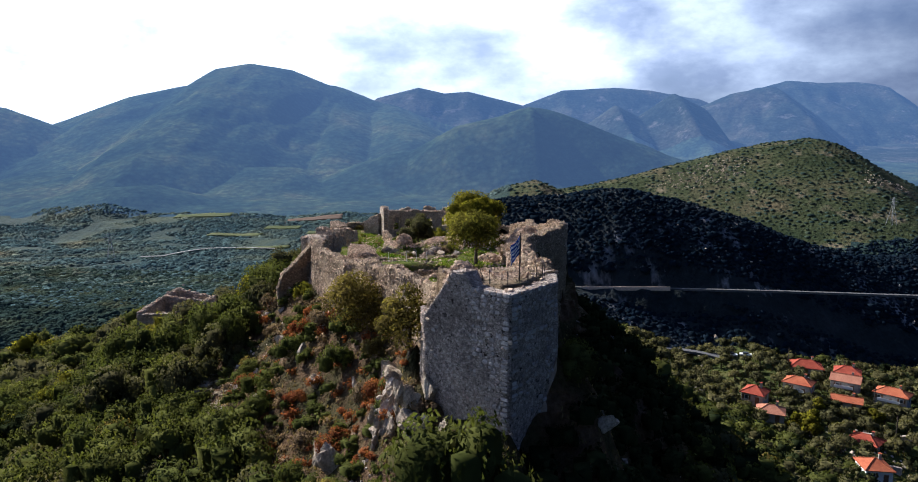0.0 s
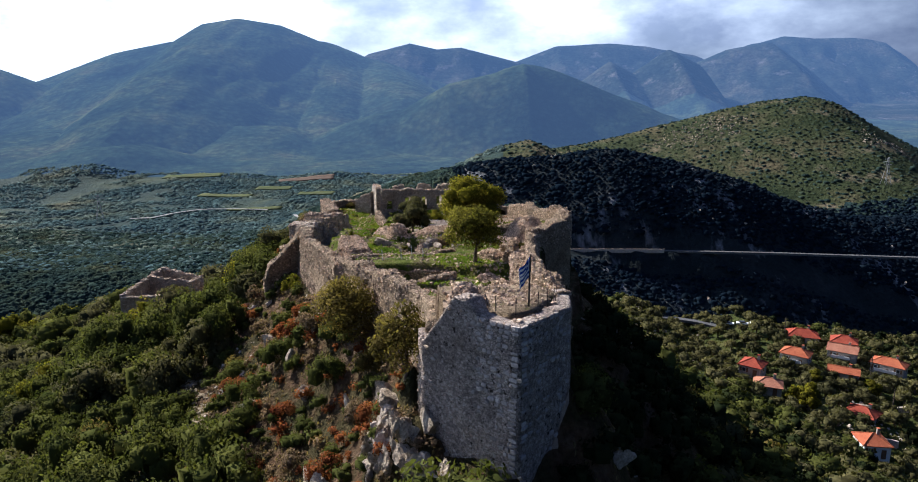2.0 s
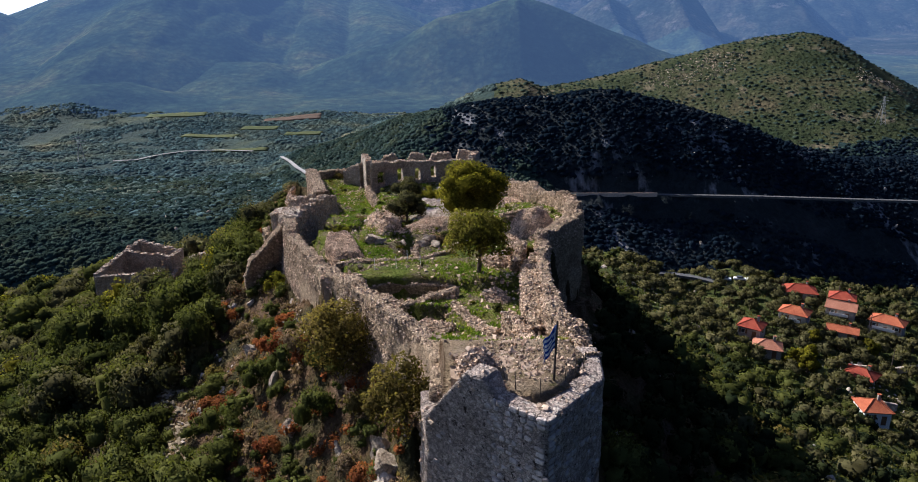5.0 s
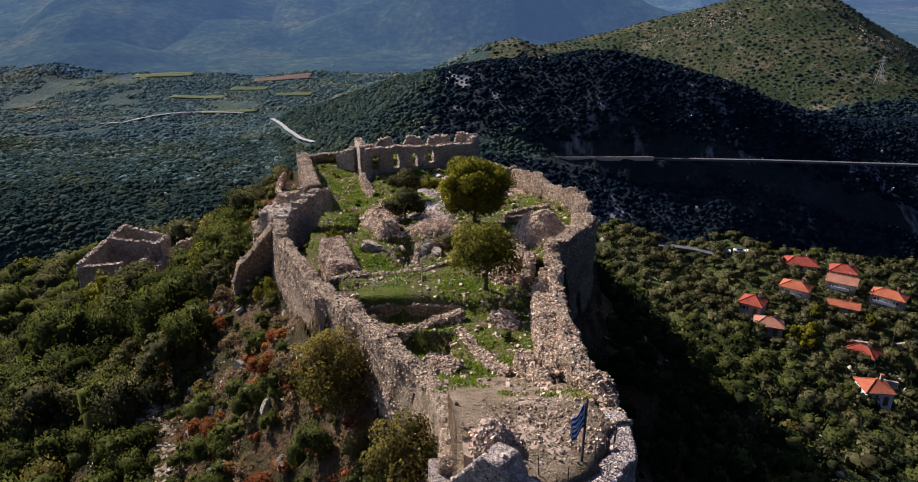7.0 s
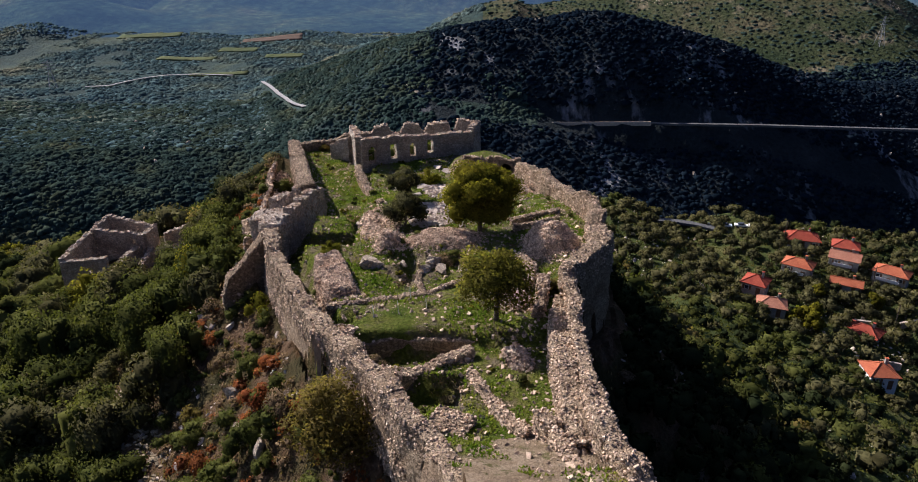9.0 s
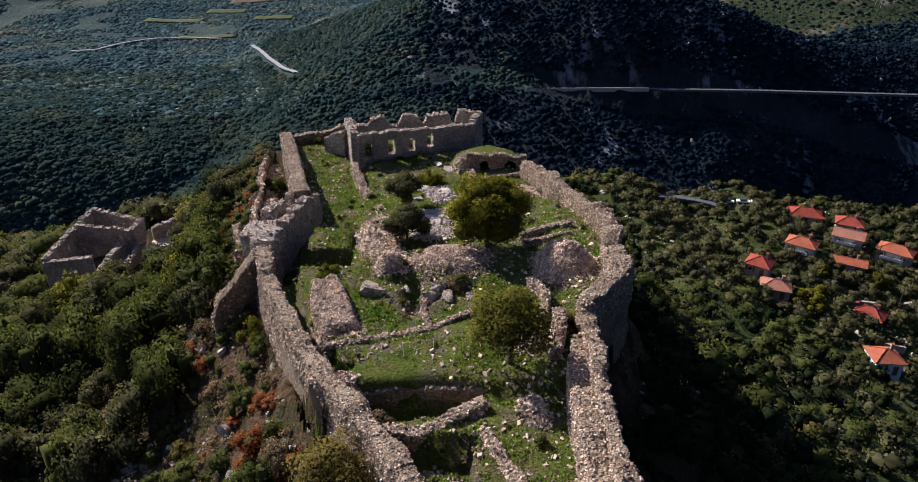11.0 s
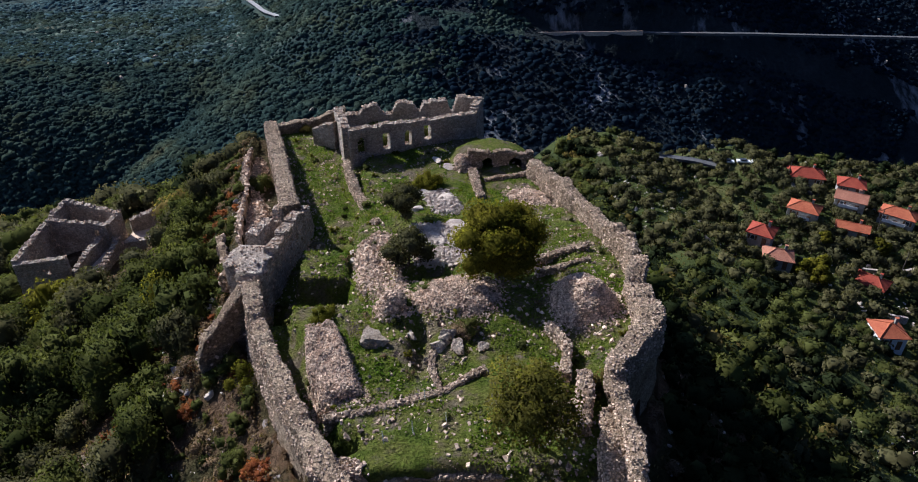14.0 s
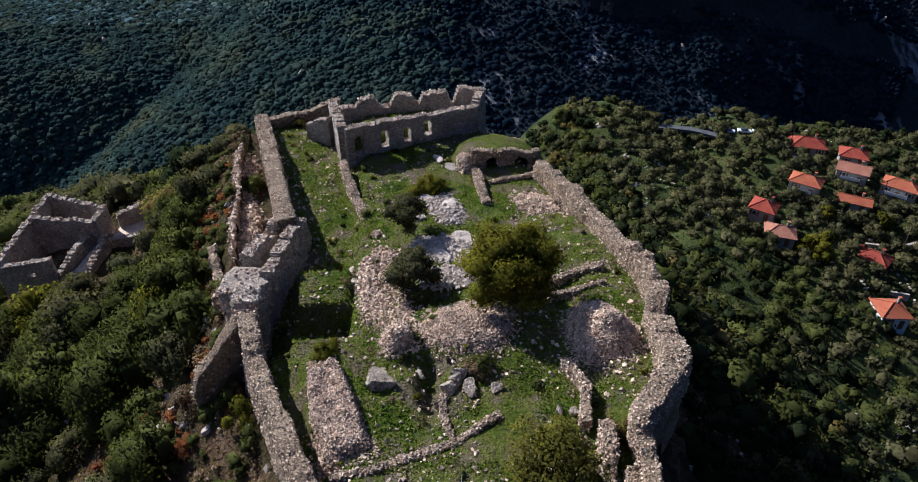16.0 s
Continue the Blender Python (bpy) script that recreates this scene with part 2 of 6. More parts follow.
M_ROAD = material("asphalt_road", [(0.3, (0.08, 0.08, 0.084)), (0.7, (0.14, 0.14, 0.14))], 0.2, bump=0.1)

# ---- the shape of the land ----
FOOT = [(3.0, 38.6), (-2.2, 43.2), (-2.9, 47.5), (-4.1, 52.6), (-5.9, 56.4), (-8.2, 59.8), (-11.6, 65), (-15.2, 75.5), (-20, 84.5), (-22, 100), (-25, 124.5), (-12, 126.5), (4.5, 121), (9.5, 106.5), (12.3, 93.5), (14.3, 83.5), (12.6, 73), (9, 69), (7.1, 60), (7, 46), (6.4, 42.3)]


YARD = [(5.95, 45), (5.7, 42.9), (2.97, 39.65), (-1.2, 43.2), (-1.6, 46.2), (-2.0, 49.9), (-2.9, 52.6), (-4.6, 56.1), (-6.8, 59.3), (-11, 65), (-14.5, 75.8), (-17.2, 84), (-16, 90), (-15.6, 97), (-19.2, 111), (-22.2, 122.5), (-13, 124.5), (3.5, 119.5), (8.65, 106), (11.3, 94), (13.2, 83.5), (12.3, 81), (11, 73.6), (8, 70.2), (6.2, 66), (5.4, 60), (5.1, 54), (5.0, 50.8), (5.8, 48.2)]


def smooth(a, b, v):
    s = np.clip((v - a) / (b - a), 0, 1)
    return s * s * (3 - 2 * s)


def lattice(ix, iy, seed):
    h = np.sin(ix * 127.1 + iy * 311.7 + seed * 74.7) * 43758.5453
    return h - np.floor(h)


def waves(x, y, size, seed=0, octaves=4, rough=0.5):
    """Value noise in -1..1, summed over octaves."""
    out, amp, tot = 0.0, 1.0, 0.0
    for o in range(octaves):
        u, v = x / size + 17.3 * o, y / size - 9.1 * o
        iu, iv = np.floor(u), np.floor(v)
        fu, fv = u - iu, v - iv
        fu, fv = fu * fu * (3 - 2 * fu), fv * fv * (3 - 2 * fv)
        a = lattice(iu, iv, seed) * (1 - fu) + lattice(iu + 1, iv, seed) * fu
        b = lattice(iu, iv + 1, seed) * (1 - fu) + lattice(iu + 1, iv + 1, seed) * fu
        out = out + amp * (2 * (a * (1 - fv) + b * fv) - 1)
        tot, amp, size = tot + amp, amp * rough, size / 2
    return out / tot


def nearest(x, y, line, closed=False):
    """Distance to a line of points, the nearest place on it, and how far along it that lies (in points)."""
    best, px, py, at = np.full(x.shape, 1e9), np.zeros(x.shape), np.zeros(x.shape), np.zeros(x.shape)
    n = len(line)
    for i in range(n if closed else n - 1):
        (ax, ay), (bx, by) = line[i][:2], line[(i + 1) % n][:2]
        k = np.clip(((x - ax) * (bx - ax) + (y - ay) * (by - ay)) / ((bx - ax) ** 2 + (by - ay) ** 2), 0, 1)
        qx, qy = ax + k * (bx - ax), ay + k * (by - ay)
        d = np.hypot(x - qx, y - qy)
        w = d < best
        best, px, py, at = np.where(w, d, best), np.where(w, qx, px), np.where(w, qy, py), np.where(w, i + k, at)
    return best, px, py, at


def inside(x, y, line):
    c = np.zeros(x.shape, bool)
    n = len(line)
    for i in range(n):
        (ax, ay), (bx, by) = line[i], line[(i + 1) % n]
        if ay != by:
            c ^= ((ay > y) != (by > y)) & (x < (bx - ax) * (y - ay) / (by - ay) + ax)
    return c


def crest(x, y, line, slope, soft=40.0):
    d, _, _, at = nearest(x, y, line)
    h = np.interp(at, range(len(line)), [p[2] for p in line])
    return h - slope * (np.sqrt(d * d + soft * soft) - soft)


def bump_at(x, y, px, py, rx, ry, h):
    return h * np.exp(-(((x - px) / rx) ** 2 + ((y - py) / ry) ** 2) ** 1.5)


def box_at(x, y, x0, x1, y0, y1, soft=0.35):
    return smooth(x0 - soft, x0 + soft, x) * smooth(x1 + soft, x1 - soft, x) * smooth(y0 - soft, y0 + soft, y) * smooth(y1 + soft, y1 - soft, y)


def yard_level(x, y):
    """Ground inside the walls: tower floor, sunken rooms, terrace, court and hall."""
    z = np.interp(y, [38, 46.5, 50, 54, 57, 64.0, 64.7, 70, 72, 80, 88, 95, 104, 120, 130], [4.3, 4.2, 2.6, 0.9, 0.4, 0.1, 0.95, 0.7, 0.25, 0.1, -0.5, -1.4, -2.3, -2.7, -2.7])
    z = z - 2.0 * box_at(x, y, -8.5, -1.2, 57.8, 60.4) - 2.8 * box_at(x, y, -9.6, -0.4, 62.6, 64.4)
    court = smooth(-9.5, -10.8, x) * smooth(81.4, 82.6, y)
    z = z * (1 - court) + court * -3.3
    z = z + 2.5 * box_at(x, y, -14.6, -10.3, 86, 90.8)
    z = z + 0.9 * smooth(5, 9, x) * smooth(66, 72, y) * smooth(104, 92, y)
    z = z + bump_at(x, y, -1.6, 81, 3.6, 3.2, 0.9) + bump_at(x, y, -6.5, 80.2, 1.3, 1.6, 0.8) + bump_at(x, y, 7.4, 79.3, 2.3, 3.2, 0.3)
    z = z - bump_at(x, y, -9.2, 67.3, 0.9, 0.8, 2.2) - bump_at(x, y, -4.6, 76, 0.7, 2.6, 1.2) - bump_at(x, y, -3.6, 85.6, 2.2, 1.0, 0.9)
    lane = nearest(x, y, [(-11.2, 67.5), (-13.6, 73.5), (-15.6, 79.5), (-16.6, 84)])[0]
    z = z - 1.7 * smooth(2.1, 1.3, lane)
    behind = ((x + 11.7) * -0.384 + (y - 112.4) * 0.923)
    z = z + 1.5 * smooth(0.5, 1.3, behind) * smooth(-12.2, -11.2, x)
    return z + 0.22 * waves(x, y, 5, 3) + 0.2 * waves(x, y, 1.5, 4, 3)


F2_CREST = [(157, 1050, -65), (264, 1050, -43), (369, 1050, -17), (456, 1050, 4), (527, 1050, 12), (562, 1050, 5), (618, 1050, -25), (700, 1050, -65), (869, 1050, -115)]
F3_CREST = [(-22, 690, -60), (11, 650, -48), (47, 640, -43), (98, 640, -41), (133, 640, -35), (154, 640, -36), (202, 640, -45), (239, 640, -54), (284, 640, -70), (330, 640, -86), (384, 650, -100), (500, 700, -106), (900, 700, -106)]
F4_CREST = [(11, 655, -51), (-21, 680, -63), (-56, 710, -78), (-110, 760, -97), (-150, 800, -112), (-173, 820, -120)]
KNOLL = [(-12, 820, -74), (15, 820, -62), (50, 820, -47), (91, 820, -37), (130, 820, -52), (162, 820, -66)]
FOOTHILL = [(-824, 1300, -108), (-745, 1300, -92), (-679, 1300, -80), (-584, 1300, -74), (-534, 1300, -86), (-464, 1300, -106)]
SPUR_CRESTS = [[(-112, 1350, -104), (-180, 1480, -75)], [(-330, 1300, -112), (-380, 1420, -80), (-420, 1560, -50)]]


def land(x, y):
    """Height of the ground outside the walls."""
    d, px, py, _ = nearest(x, y, FOOT, True)
    d = np.where(inside(x, y, FOOT), 0.0, d)
    d1 = np.maximum(d, 1e-3)
    nx, ny = (x - px) / d1, (y - py) / d1
    left = -4.3 - 13 * (1 - np.exp(-d / 14)) - 0.22 * d - 0.006 * np.maximum(0, d - 70) ** 2
    right = -7.0 - 0.94 * d - 0.01 * np.maximum(0, d - 60) ** 2
    right = right - 0.34 * np.clip(92 - y, 0, 60) * smooth(4, 22, d)
    back = -5.0 - 0.85 * d
    front = -4.0 - 0.9 * d
    wl, wr = np.clip(-nx, 0, 1) ** 2 + 1e-6, np.clip(nx, 0, 1) ** 2
    wb, wf = np.clip(ny, 0, 1) ** 2, np.clip(-ny, 0, 1) ** 2
    wl = wl * np.where(ny > 0, 1.6, 1.0)
    hill = (left * wl + right * wr + back * wb + front * wf) / (wl + wr + wb + wf)
    lean = np.interp(x, [78, 100], [-0.1, 0.1])
    shelf = np.interp(x, [20, 40, 57, 73, 90, 102, 115, 130, 200], [-28, -37, -45, -53, -61, -66.8, -70, -70.5, -82]) + lean * (np.clip(y, 90, 195) - 130)
    shelf = shelf - 0.02 * np.maximum(0, y - 229) ** 2 - 0.022 * np.maximum(0, 64 - x) ** 2 * smooth(115, 165, y) - 0.02 * np.maximum(0, 45 - x) ** 2 - 0.02 * np.maximum(0, 70 - y) ** 2 - 0.004 * np.maximum(0, x - 190) ** 2
    hill = hill + bump_at(x, y, 7.8, 44.2, 3.0, 4.2, 5.6) + bump_at(x, y, -3.2, 45.0, 2.6, 3.4, 2.0)
    hill = hill + 2.4 * np.exp(-d / 4) * smooth(45, 49, y) * smooth(76, 66, y) * (x < 0)
    pad = smooth(-53.5, -51.5, x) * smooth(-39.5, -41.5, x) * smooth(114.5, 116.5, y) * smooth(132.5, 130.5, y)
    hill = hill * (1 - pad) - 21.0 * pad
    hill = np.maximum(hill, shelf)
    rough = np.clip(d / 6, 0.15, 1)
    hill = hill + rough * (1.1 * waves(x, y, 11, 5) + 0.5 * waves(x, y, 3.2, 6, 3))
    plain = -126 + 7 * waves(x, y, 160, 7)
    far = plain + np.maximum(0, y - 900) * 0.05
    gorge = 345 + 0.2 * np.maximum(x, 0) + 20 * waves(x, y * 0, 200, 8)
    far = far - 110 * np.exp(-((y - gorge) / 105) ** 2)
    far = np.where(y < gorge, np.minimum(far, -200), far)
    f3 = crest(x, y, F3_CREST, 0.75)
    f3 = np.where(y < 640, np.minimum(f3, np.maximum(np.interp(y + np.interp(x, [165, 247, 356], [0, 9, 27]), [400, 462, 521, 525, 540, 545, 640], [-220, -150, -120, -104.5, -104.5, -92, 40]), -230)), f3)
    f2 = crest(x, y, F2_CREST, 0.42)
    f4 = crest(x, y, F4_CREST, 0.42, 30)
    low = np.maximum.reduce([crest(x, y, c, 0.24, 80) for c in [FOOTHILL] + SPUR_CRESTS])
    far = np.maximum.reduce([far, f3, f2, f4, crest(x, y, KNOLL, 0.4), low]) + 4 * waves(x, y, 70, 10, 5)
    return np.maximum(hill, far)


def height(x, y):
    x, y = np.asarray(x, float), np.asarray(y, float)
    return np.where(inside(x, y, YARD), yard_level(x, y), land(x, y))


def mesh_object(name, verts, faces, mats, parent=None, flat=False, index=None):
    me = bpy.data.meshes.new(name)
    verts = np.asarray(verts, dtype=np.float32)
    faces = np.asarray(faces, dtype=np.int32)
    k = faces.shape[1]
    me.vertices.add(len(verts))
    me.vertices.foreach_set("co", verts.ravel())
    me.loops.add(faces.size)
    me.loops.foreach_set("vertex_index", faces.ravel())
    me.polygons.add(len(faces))
    me.polygons.foreach_set("loop_start", np.arange(0, faces.size, k, dtype=np.int32))
    for m in mats if isinstance(mats, (list, tuple)) else [mats]:
        me.materials.append(m)
    if index is not None:
        me.polygons.foreach_set("material_index", np.asarray(index, dtype=np.int32))
    me.polygons.foreach_set("use_smooth", np.full(len(faces), not flat))
    me.update(calc_edges=True)
    me.validate()
    ob = new(name, me)
    if parent:
        ob.parent = parent
    return ob


def sheet_faces(rows, cols, wrap=False):
    i, j = np.meshgrid(np.arange(rows - 1), np.arange(cols if wrap else cols - 1), indexing="ij")
    j2 = (j + 1) % cols
    return np.stack([i * cols + j, i * cols + j2, (i + 1) * cols + j2, (i + 1) * cols + j], -1).reshape(-1, 4)


def build_ground():
    cx, cy = -3.0, 78.0
    r = [0.3]
    while r[-1] < 1560:
        r.append(r[-1] + max(0.55, 0.017 * (r[-1] - 20)))
    r = np.array(r)
    n1, n2 = 420, 90
    a = np.concatenate([np.linspace(radians(-25), radians(205), n1, endpoint=False), np.linspace(radians(205), radians(335), n2, endpoint=False)])
    R, A = np.meshgrid(r, a, indexing="ij")
    X, Y = cx + R * np.cos(A), cy + R * np.sin(A)
    Z = height(X, Y)
    faces = sheet_faces(len(r), len(a), True)[:, ::-1]
    fx, fy = X.ravel()[faces].mean(1), Y.ravel()[faces].mean(1)
    zone = np.full(len(faces), 1)
    zone[inside(fx, fy, YARD)] = 0
    zone[inside(fx, fy, YARD) & (fy < 52.5 + 0.9 * fx + 1.6 * waves(fx, fy, 3.0, 61, 2))] = 7
    d = nearest(fx, fy, FOOT, True)[0]
    zone[(fx > 24) & (d > 14) & (fy < 260)] = 2
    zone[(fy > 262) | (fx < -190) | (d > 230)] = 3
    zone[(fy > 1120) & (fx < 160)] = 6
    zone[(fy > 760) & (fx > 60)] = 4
    # The gorge wall's ground takes the material with shade in its colour.
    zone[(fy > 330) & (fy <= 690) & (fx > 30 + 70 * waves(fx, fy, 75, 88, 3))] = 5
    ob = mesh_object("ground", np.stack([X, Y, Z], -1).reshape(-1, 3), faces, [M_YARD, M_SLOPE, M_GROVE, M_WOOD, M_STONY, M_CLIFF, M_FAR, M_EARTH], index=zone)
    tagged(ob, "grassy castle hill, wooded gorge and valley floor", "ground", kind="structure")


build_ground()

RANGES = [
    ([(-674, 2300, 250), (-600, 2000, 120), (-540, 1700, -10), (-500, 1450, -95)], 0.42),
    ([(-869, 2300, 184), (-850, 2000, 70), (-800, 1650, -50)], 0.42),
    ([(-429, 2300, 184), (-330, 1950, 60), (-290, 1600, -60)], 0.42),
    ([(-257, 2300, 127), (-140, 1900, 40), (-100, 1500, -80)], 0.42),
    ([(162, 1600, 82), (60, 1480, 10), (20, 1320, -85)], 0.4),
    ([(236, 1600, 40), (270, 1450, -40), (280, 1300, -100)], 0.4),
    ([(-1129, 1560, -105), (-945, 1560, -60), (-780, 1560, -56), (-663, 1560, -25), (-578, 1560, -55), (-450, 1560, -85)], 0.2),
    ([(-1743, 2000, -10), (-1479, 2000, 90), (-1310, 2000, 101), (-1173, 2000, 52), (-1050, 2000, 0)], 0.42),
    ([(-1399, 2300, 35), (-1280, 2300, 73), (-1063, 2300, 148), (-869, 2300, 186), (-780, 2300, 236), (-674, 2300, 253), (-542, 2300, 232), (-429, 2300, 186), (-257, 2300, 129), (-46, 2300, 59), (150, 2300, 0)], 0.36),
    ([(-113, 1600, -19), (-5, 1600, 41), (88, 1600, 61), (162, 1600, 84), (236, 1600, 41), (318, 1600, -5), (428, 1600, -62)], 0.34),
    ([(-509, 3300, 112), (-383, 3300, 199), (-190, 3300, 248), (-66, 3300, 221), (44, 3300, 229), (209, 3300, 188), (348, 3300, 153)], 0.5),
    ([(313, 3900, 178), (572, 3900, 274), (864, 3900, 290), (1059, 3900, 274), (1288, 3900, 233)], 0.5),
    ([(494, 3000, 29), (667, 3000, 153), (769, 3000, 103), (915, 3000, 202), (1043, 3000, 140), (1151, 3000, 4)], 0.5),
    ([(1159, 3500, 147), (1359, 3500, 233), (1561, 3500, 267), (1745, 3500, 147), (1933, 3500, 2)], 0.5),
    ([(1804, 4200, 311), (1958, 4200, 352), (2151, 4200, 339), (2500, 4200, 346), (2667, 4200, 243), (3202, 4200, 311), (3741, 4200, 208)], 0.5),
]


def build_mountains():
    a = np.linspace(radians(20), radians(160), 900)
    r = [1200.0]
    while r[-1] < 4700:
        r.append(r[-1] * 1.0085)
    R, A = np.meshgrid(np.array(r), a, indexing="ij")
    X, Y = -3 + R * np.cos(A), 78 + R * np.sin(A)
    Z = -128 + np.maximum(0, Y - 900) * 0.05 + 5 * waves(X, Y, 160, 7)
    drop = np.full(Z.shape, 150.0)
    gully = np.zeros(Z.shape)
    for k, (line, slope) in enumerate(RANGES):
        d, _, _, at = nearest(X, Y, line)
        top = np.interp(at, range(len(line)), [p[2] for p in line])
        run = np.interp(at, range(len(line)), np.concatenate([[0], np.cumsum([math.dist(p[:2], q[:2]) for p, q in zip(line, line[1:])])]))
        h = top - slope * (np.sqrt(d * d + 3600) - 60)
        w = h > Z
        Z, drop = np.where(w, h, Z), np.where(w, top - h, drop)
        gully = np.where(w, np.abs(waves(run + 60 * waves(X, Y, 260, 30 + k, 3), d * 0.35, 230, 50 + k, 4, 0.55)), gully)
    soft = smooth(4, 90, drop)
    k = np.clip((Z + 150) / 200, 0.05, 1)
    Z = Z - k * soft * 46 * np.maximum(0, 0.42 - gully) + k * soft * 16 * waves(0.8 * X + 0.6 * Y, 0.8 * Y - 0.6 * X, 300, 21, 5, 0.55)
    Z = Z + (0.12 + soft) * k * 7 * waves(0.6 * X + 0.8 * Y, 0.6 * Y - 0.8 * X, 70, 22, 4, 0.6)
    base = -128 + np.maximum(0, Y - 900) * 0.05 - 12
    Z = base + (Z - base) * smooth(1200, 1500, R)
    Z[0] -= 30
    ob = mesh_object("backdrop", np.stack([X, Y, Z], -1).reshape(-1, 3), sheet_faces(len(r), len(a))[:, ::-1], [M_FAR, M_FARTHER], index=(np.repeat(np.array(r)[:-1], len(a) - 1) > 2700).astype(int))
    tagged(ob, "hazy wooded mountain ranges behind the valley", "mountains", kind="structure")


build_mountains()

# ---- castle walls ----


def wall_mesh(name, line, mats, parent=None, jag=0.35, seed=0, step=0.35, dents=0.07, batter=0.0, steps=0.0):
    """A rubble wall along a line of (x, y, width, foot on its left, foot on its right, top), going along with the left hand outside.
    The top is broken, and the faces uneven."""
    pts = np.array(line, float)
    seg = np.hypot(np.diff(pts[:, 0]), np.diff(pts[:, 1]))
    s = np.concatenate([[0], np.cumsum(seg)])
    q = np.unique(np.concatenate([np.linspace(0, s[-1], max(4, int(s[-1] / step) + 1)), s]).round(4))
    q = q[np.concatenate([[True], np.diff(q) > 0.02])]
    n = len(q)
    P = np.stack([np.interp(q, s, pts[:, k]) for k in range(6)], -1)
    D = np.diff(P[:, :2], axis=0)
    D /= np.linalg.norm(D, axis=1, keepdims=True)
    A, B = np.concatenate([D[:1], D]), np.concatenate([D, D[-1:]])
    T = (A + B) / (1 + np.sum(A * B, 1, keepdims=True))
    N = np.stack([-T[:, 1], T[:, 0]], -1)
    top = P[:, 5] + jag * waves(q, q * 0, 1.6, seed, 3, 0.65) + 0.5 * jag * waves(q, q * 0, 5.0, seed + 1, 2)
    top = top + steps * np.round(2.2 * waves(q, q * 0, 4.5, seed + 3, 2))
    tall = max(float(np.max(top - P[:, 3])), float(np.max(top - P[:, 4])))
    m = max(3, int(tall / step))
    prof = []
    up = np.linspace(0, 1, m + 1)
    for k in up:
        off = P[:, 2] / 2 + batter * (1 - k) * (top - P[:, 3])
        prof.append((off, P[:, 3] + (top - P[:, 3]) * k))
    for k in np.linspace(0.75, -0.75, 4):
        prof.append((P[:, 2] / 2 * k, top + 0.12 * jag * waves(q, q * 0 + 40 * k, 0.8, seed + 2, 2) + 0.05))
    for k in up[::-1]:
        prof.append((-P[:, 2] / 2, P[:, 4] + (top - P[:, 4]) * k))
    O = np.stack([p[0] for p in prof], 1)
    Z = np.stack([p[1] for p in prof], 1)
    Q = np.repeat(q[:, None], O.shape[1], 1)
    bump = dents * waves(Q * 1.0 + O * 3.1, Z + O * 0.7, 0.7, seed + 5, 2) + 1.2 * dents * waves(Q + O, Z, 2.4, seed + 6, 2)
    O = O + np.sign(O) * bump
    along = dents * waves(Q + 50, Z + O * 2, 0.7, seed + 7, 2)
    X = P[:, 0][:, None] + N[:, 0][:, None] * O + T[:, 0][:, None] * along
    Y = P[:, 1][:, None] + N[:, 1][:, None] * O + T[:, 1][:, None] * along
    c = O.shape[1]
    faces = sheet_faces(n, c)[:, ::-1]
    verts = np.stack([X, Y, Z], -1).reshape(-1, 3)
    caps = []
    for base, turn in ((0, 1), ((n - 1) * c, -1)):
        for j in range(c // 2 - 1 + c % 2):
            f = [base + j, base + j + 1, base + c - 2 - j, base + c - 1 - j]
            if len(set(f)) == 4:
                caps.append(f[::turn])
    faces = np.concatenate([faces, np.array(caps, dtype=np.int64)])
    return mesh_object(name, verts, faces, mats, parent, flat=False)


def castle_wall(name, line, label, mats=None, **kw):
    ob = wall_mesh(name, line, mats or [M_STONE], **kw)
    return tagged(ob, label, "wall", kind="structure")


def pierced_wall(name, p0, p1, width, foot, top0, top1, holes, mats, parent=None, jag=0.3, seed=0, cell=0.18, dents=0.05, gaps=()):
    """A straight wall from p0 to p1 with openings (start, end, sill, head, arched) that go right through it, and a stepped, broken top.
    gaps: (start, end, depth), stretches where the top has fallen."""
    p0, p1 = Vector(p0), Vector(p1)
    length = (p1 - p0).length
    u = (p1 - p0) / length
    nrm = Vector((-u.y, u.x))
    ns, nz = int(length / cell), int((max(top0, top1) + jag - foot) / cell) + 1
    S, Zc = np.meshgrid((np.arange(ns) + 0.5) * length / ns, foot + (np.arange(nz) + 0.5) * cell, indexing="ij")
    top = top0 + (top1 - top0) * S / length + jag * waves(S, S * 0, 1.5, seed, 3, 0.6)
    for a, b, d in gaps:
        top = top - d * smooth(a - 0.6, a + 0.6, S) * smooth(b + 0.6, b - 0.6, S)
    solid = Zc < top
    for a, b, z0, z1, arched in holes:
        r = (b - a) / 2
        head = z1 - r + np.sqrt(np.maximum(0, r * r - (S - a - r) ** 2)) if arched else z1
        solid &= ~((S > a) & (S < b) & (Zc > z0) & (Zc < head))
    gs, gz = np.meshgrid(np.arange(ns + 1) * length / ns, foot + np.arange(nz + 1) * cell, indexing="ij")
    gs = gs + 0.25 * cell * waves(gs, gz, 0.35, seed + 1, 1)
    gz = gz + 0.25 * cell * waves(gs + 30, gz, 0.35, seed + 2, 1)
    layers = []
    for side in (0.5, -0.5):
        off = side * width + math.copysign(1, side) * (dents * waves(gs, gz + 9 * side, 0.6, seed + 3, 2) + dents * waves(gs, gz - 5 * side, 2.2, seed + 4, 2))
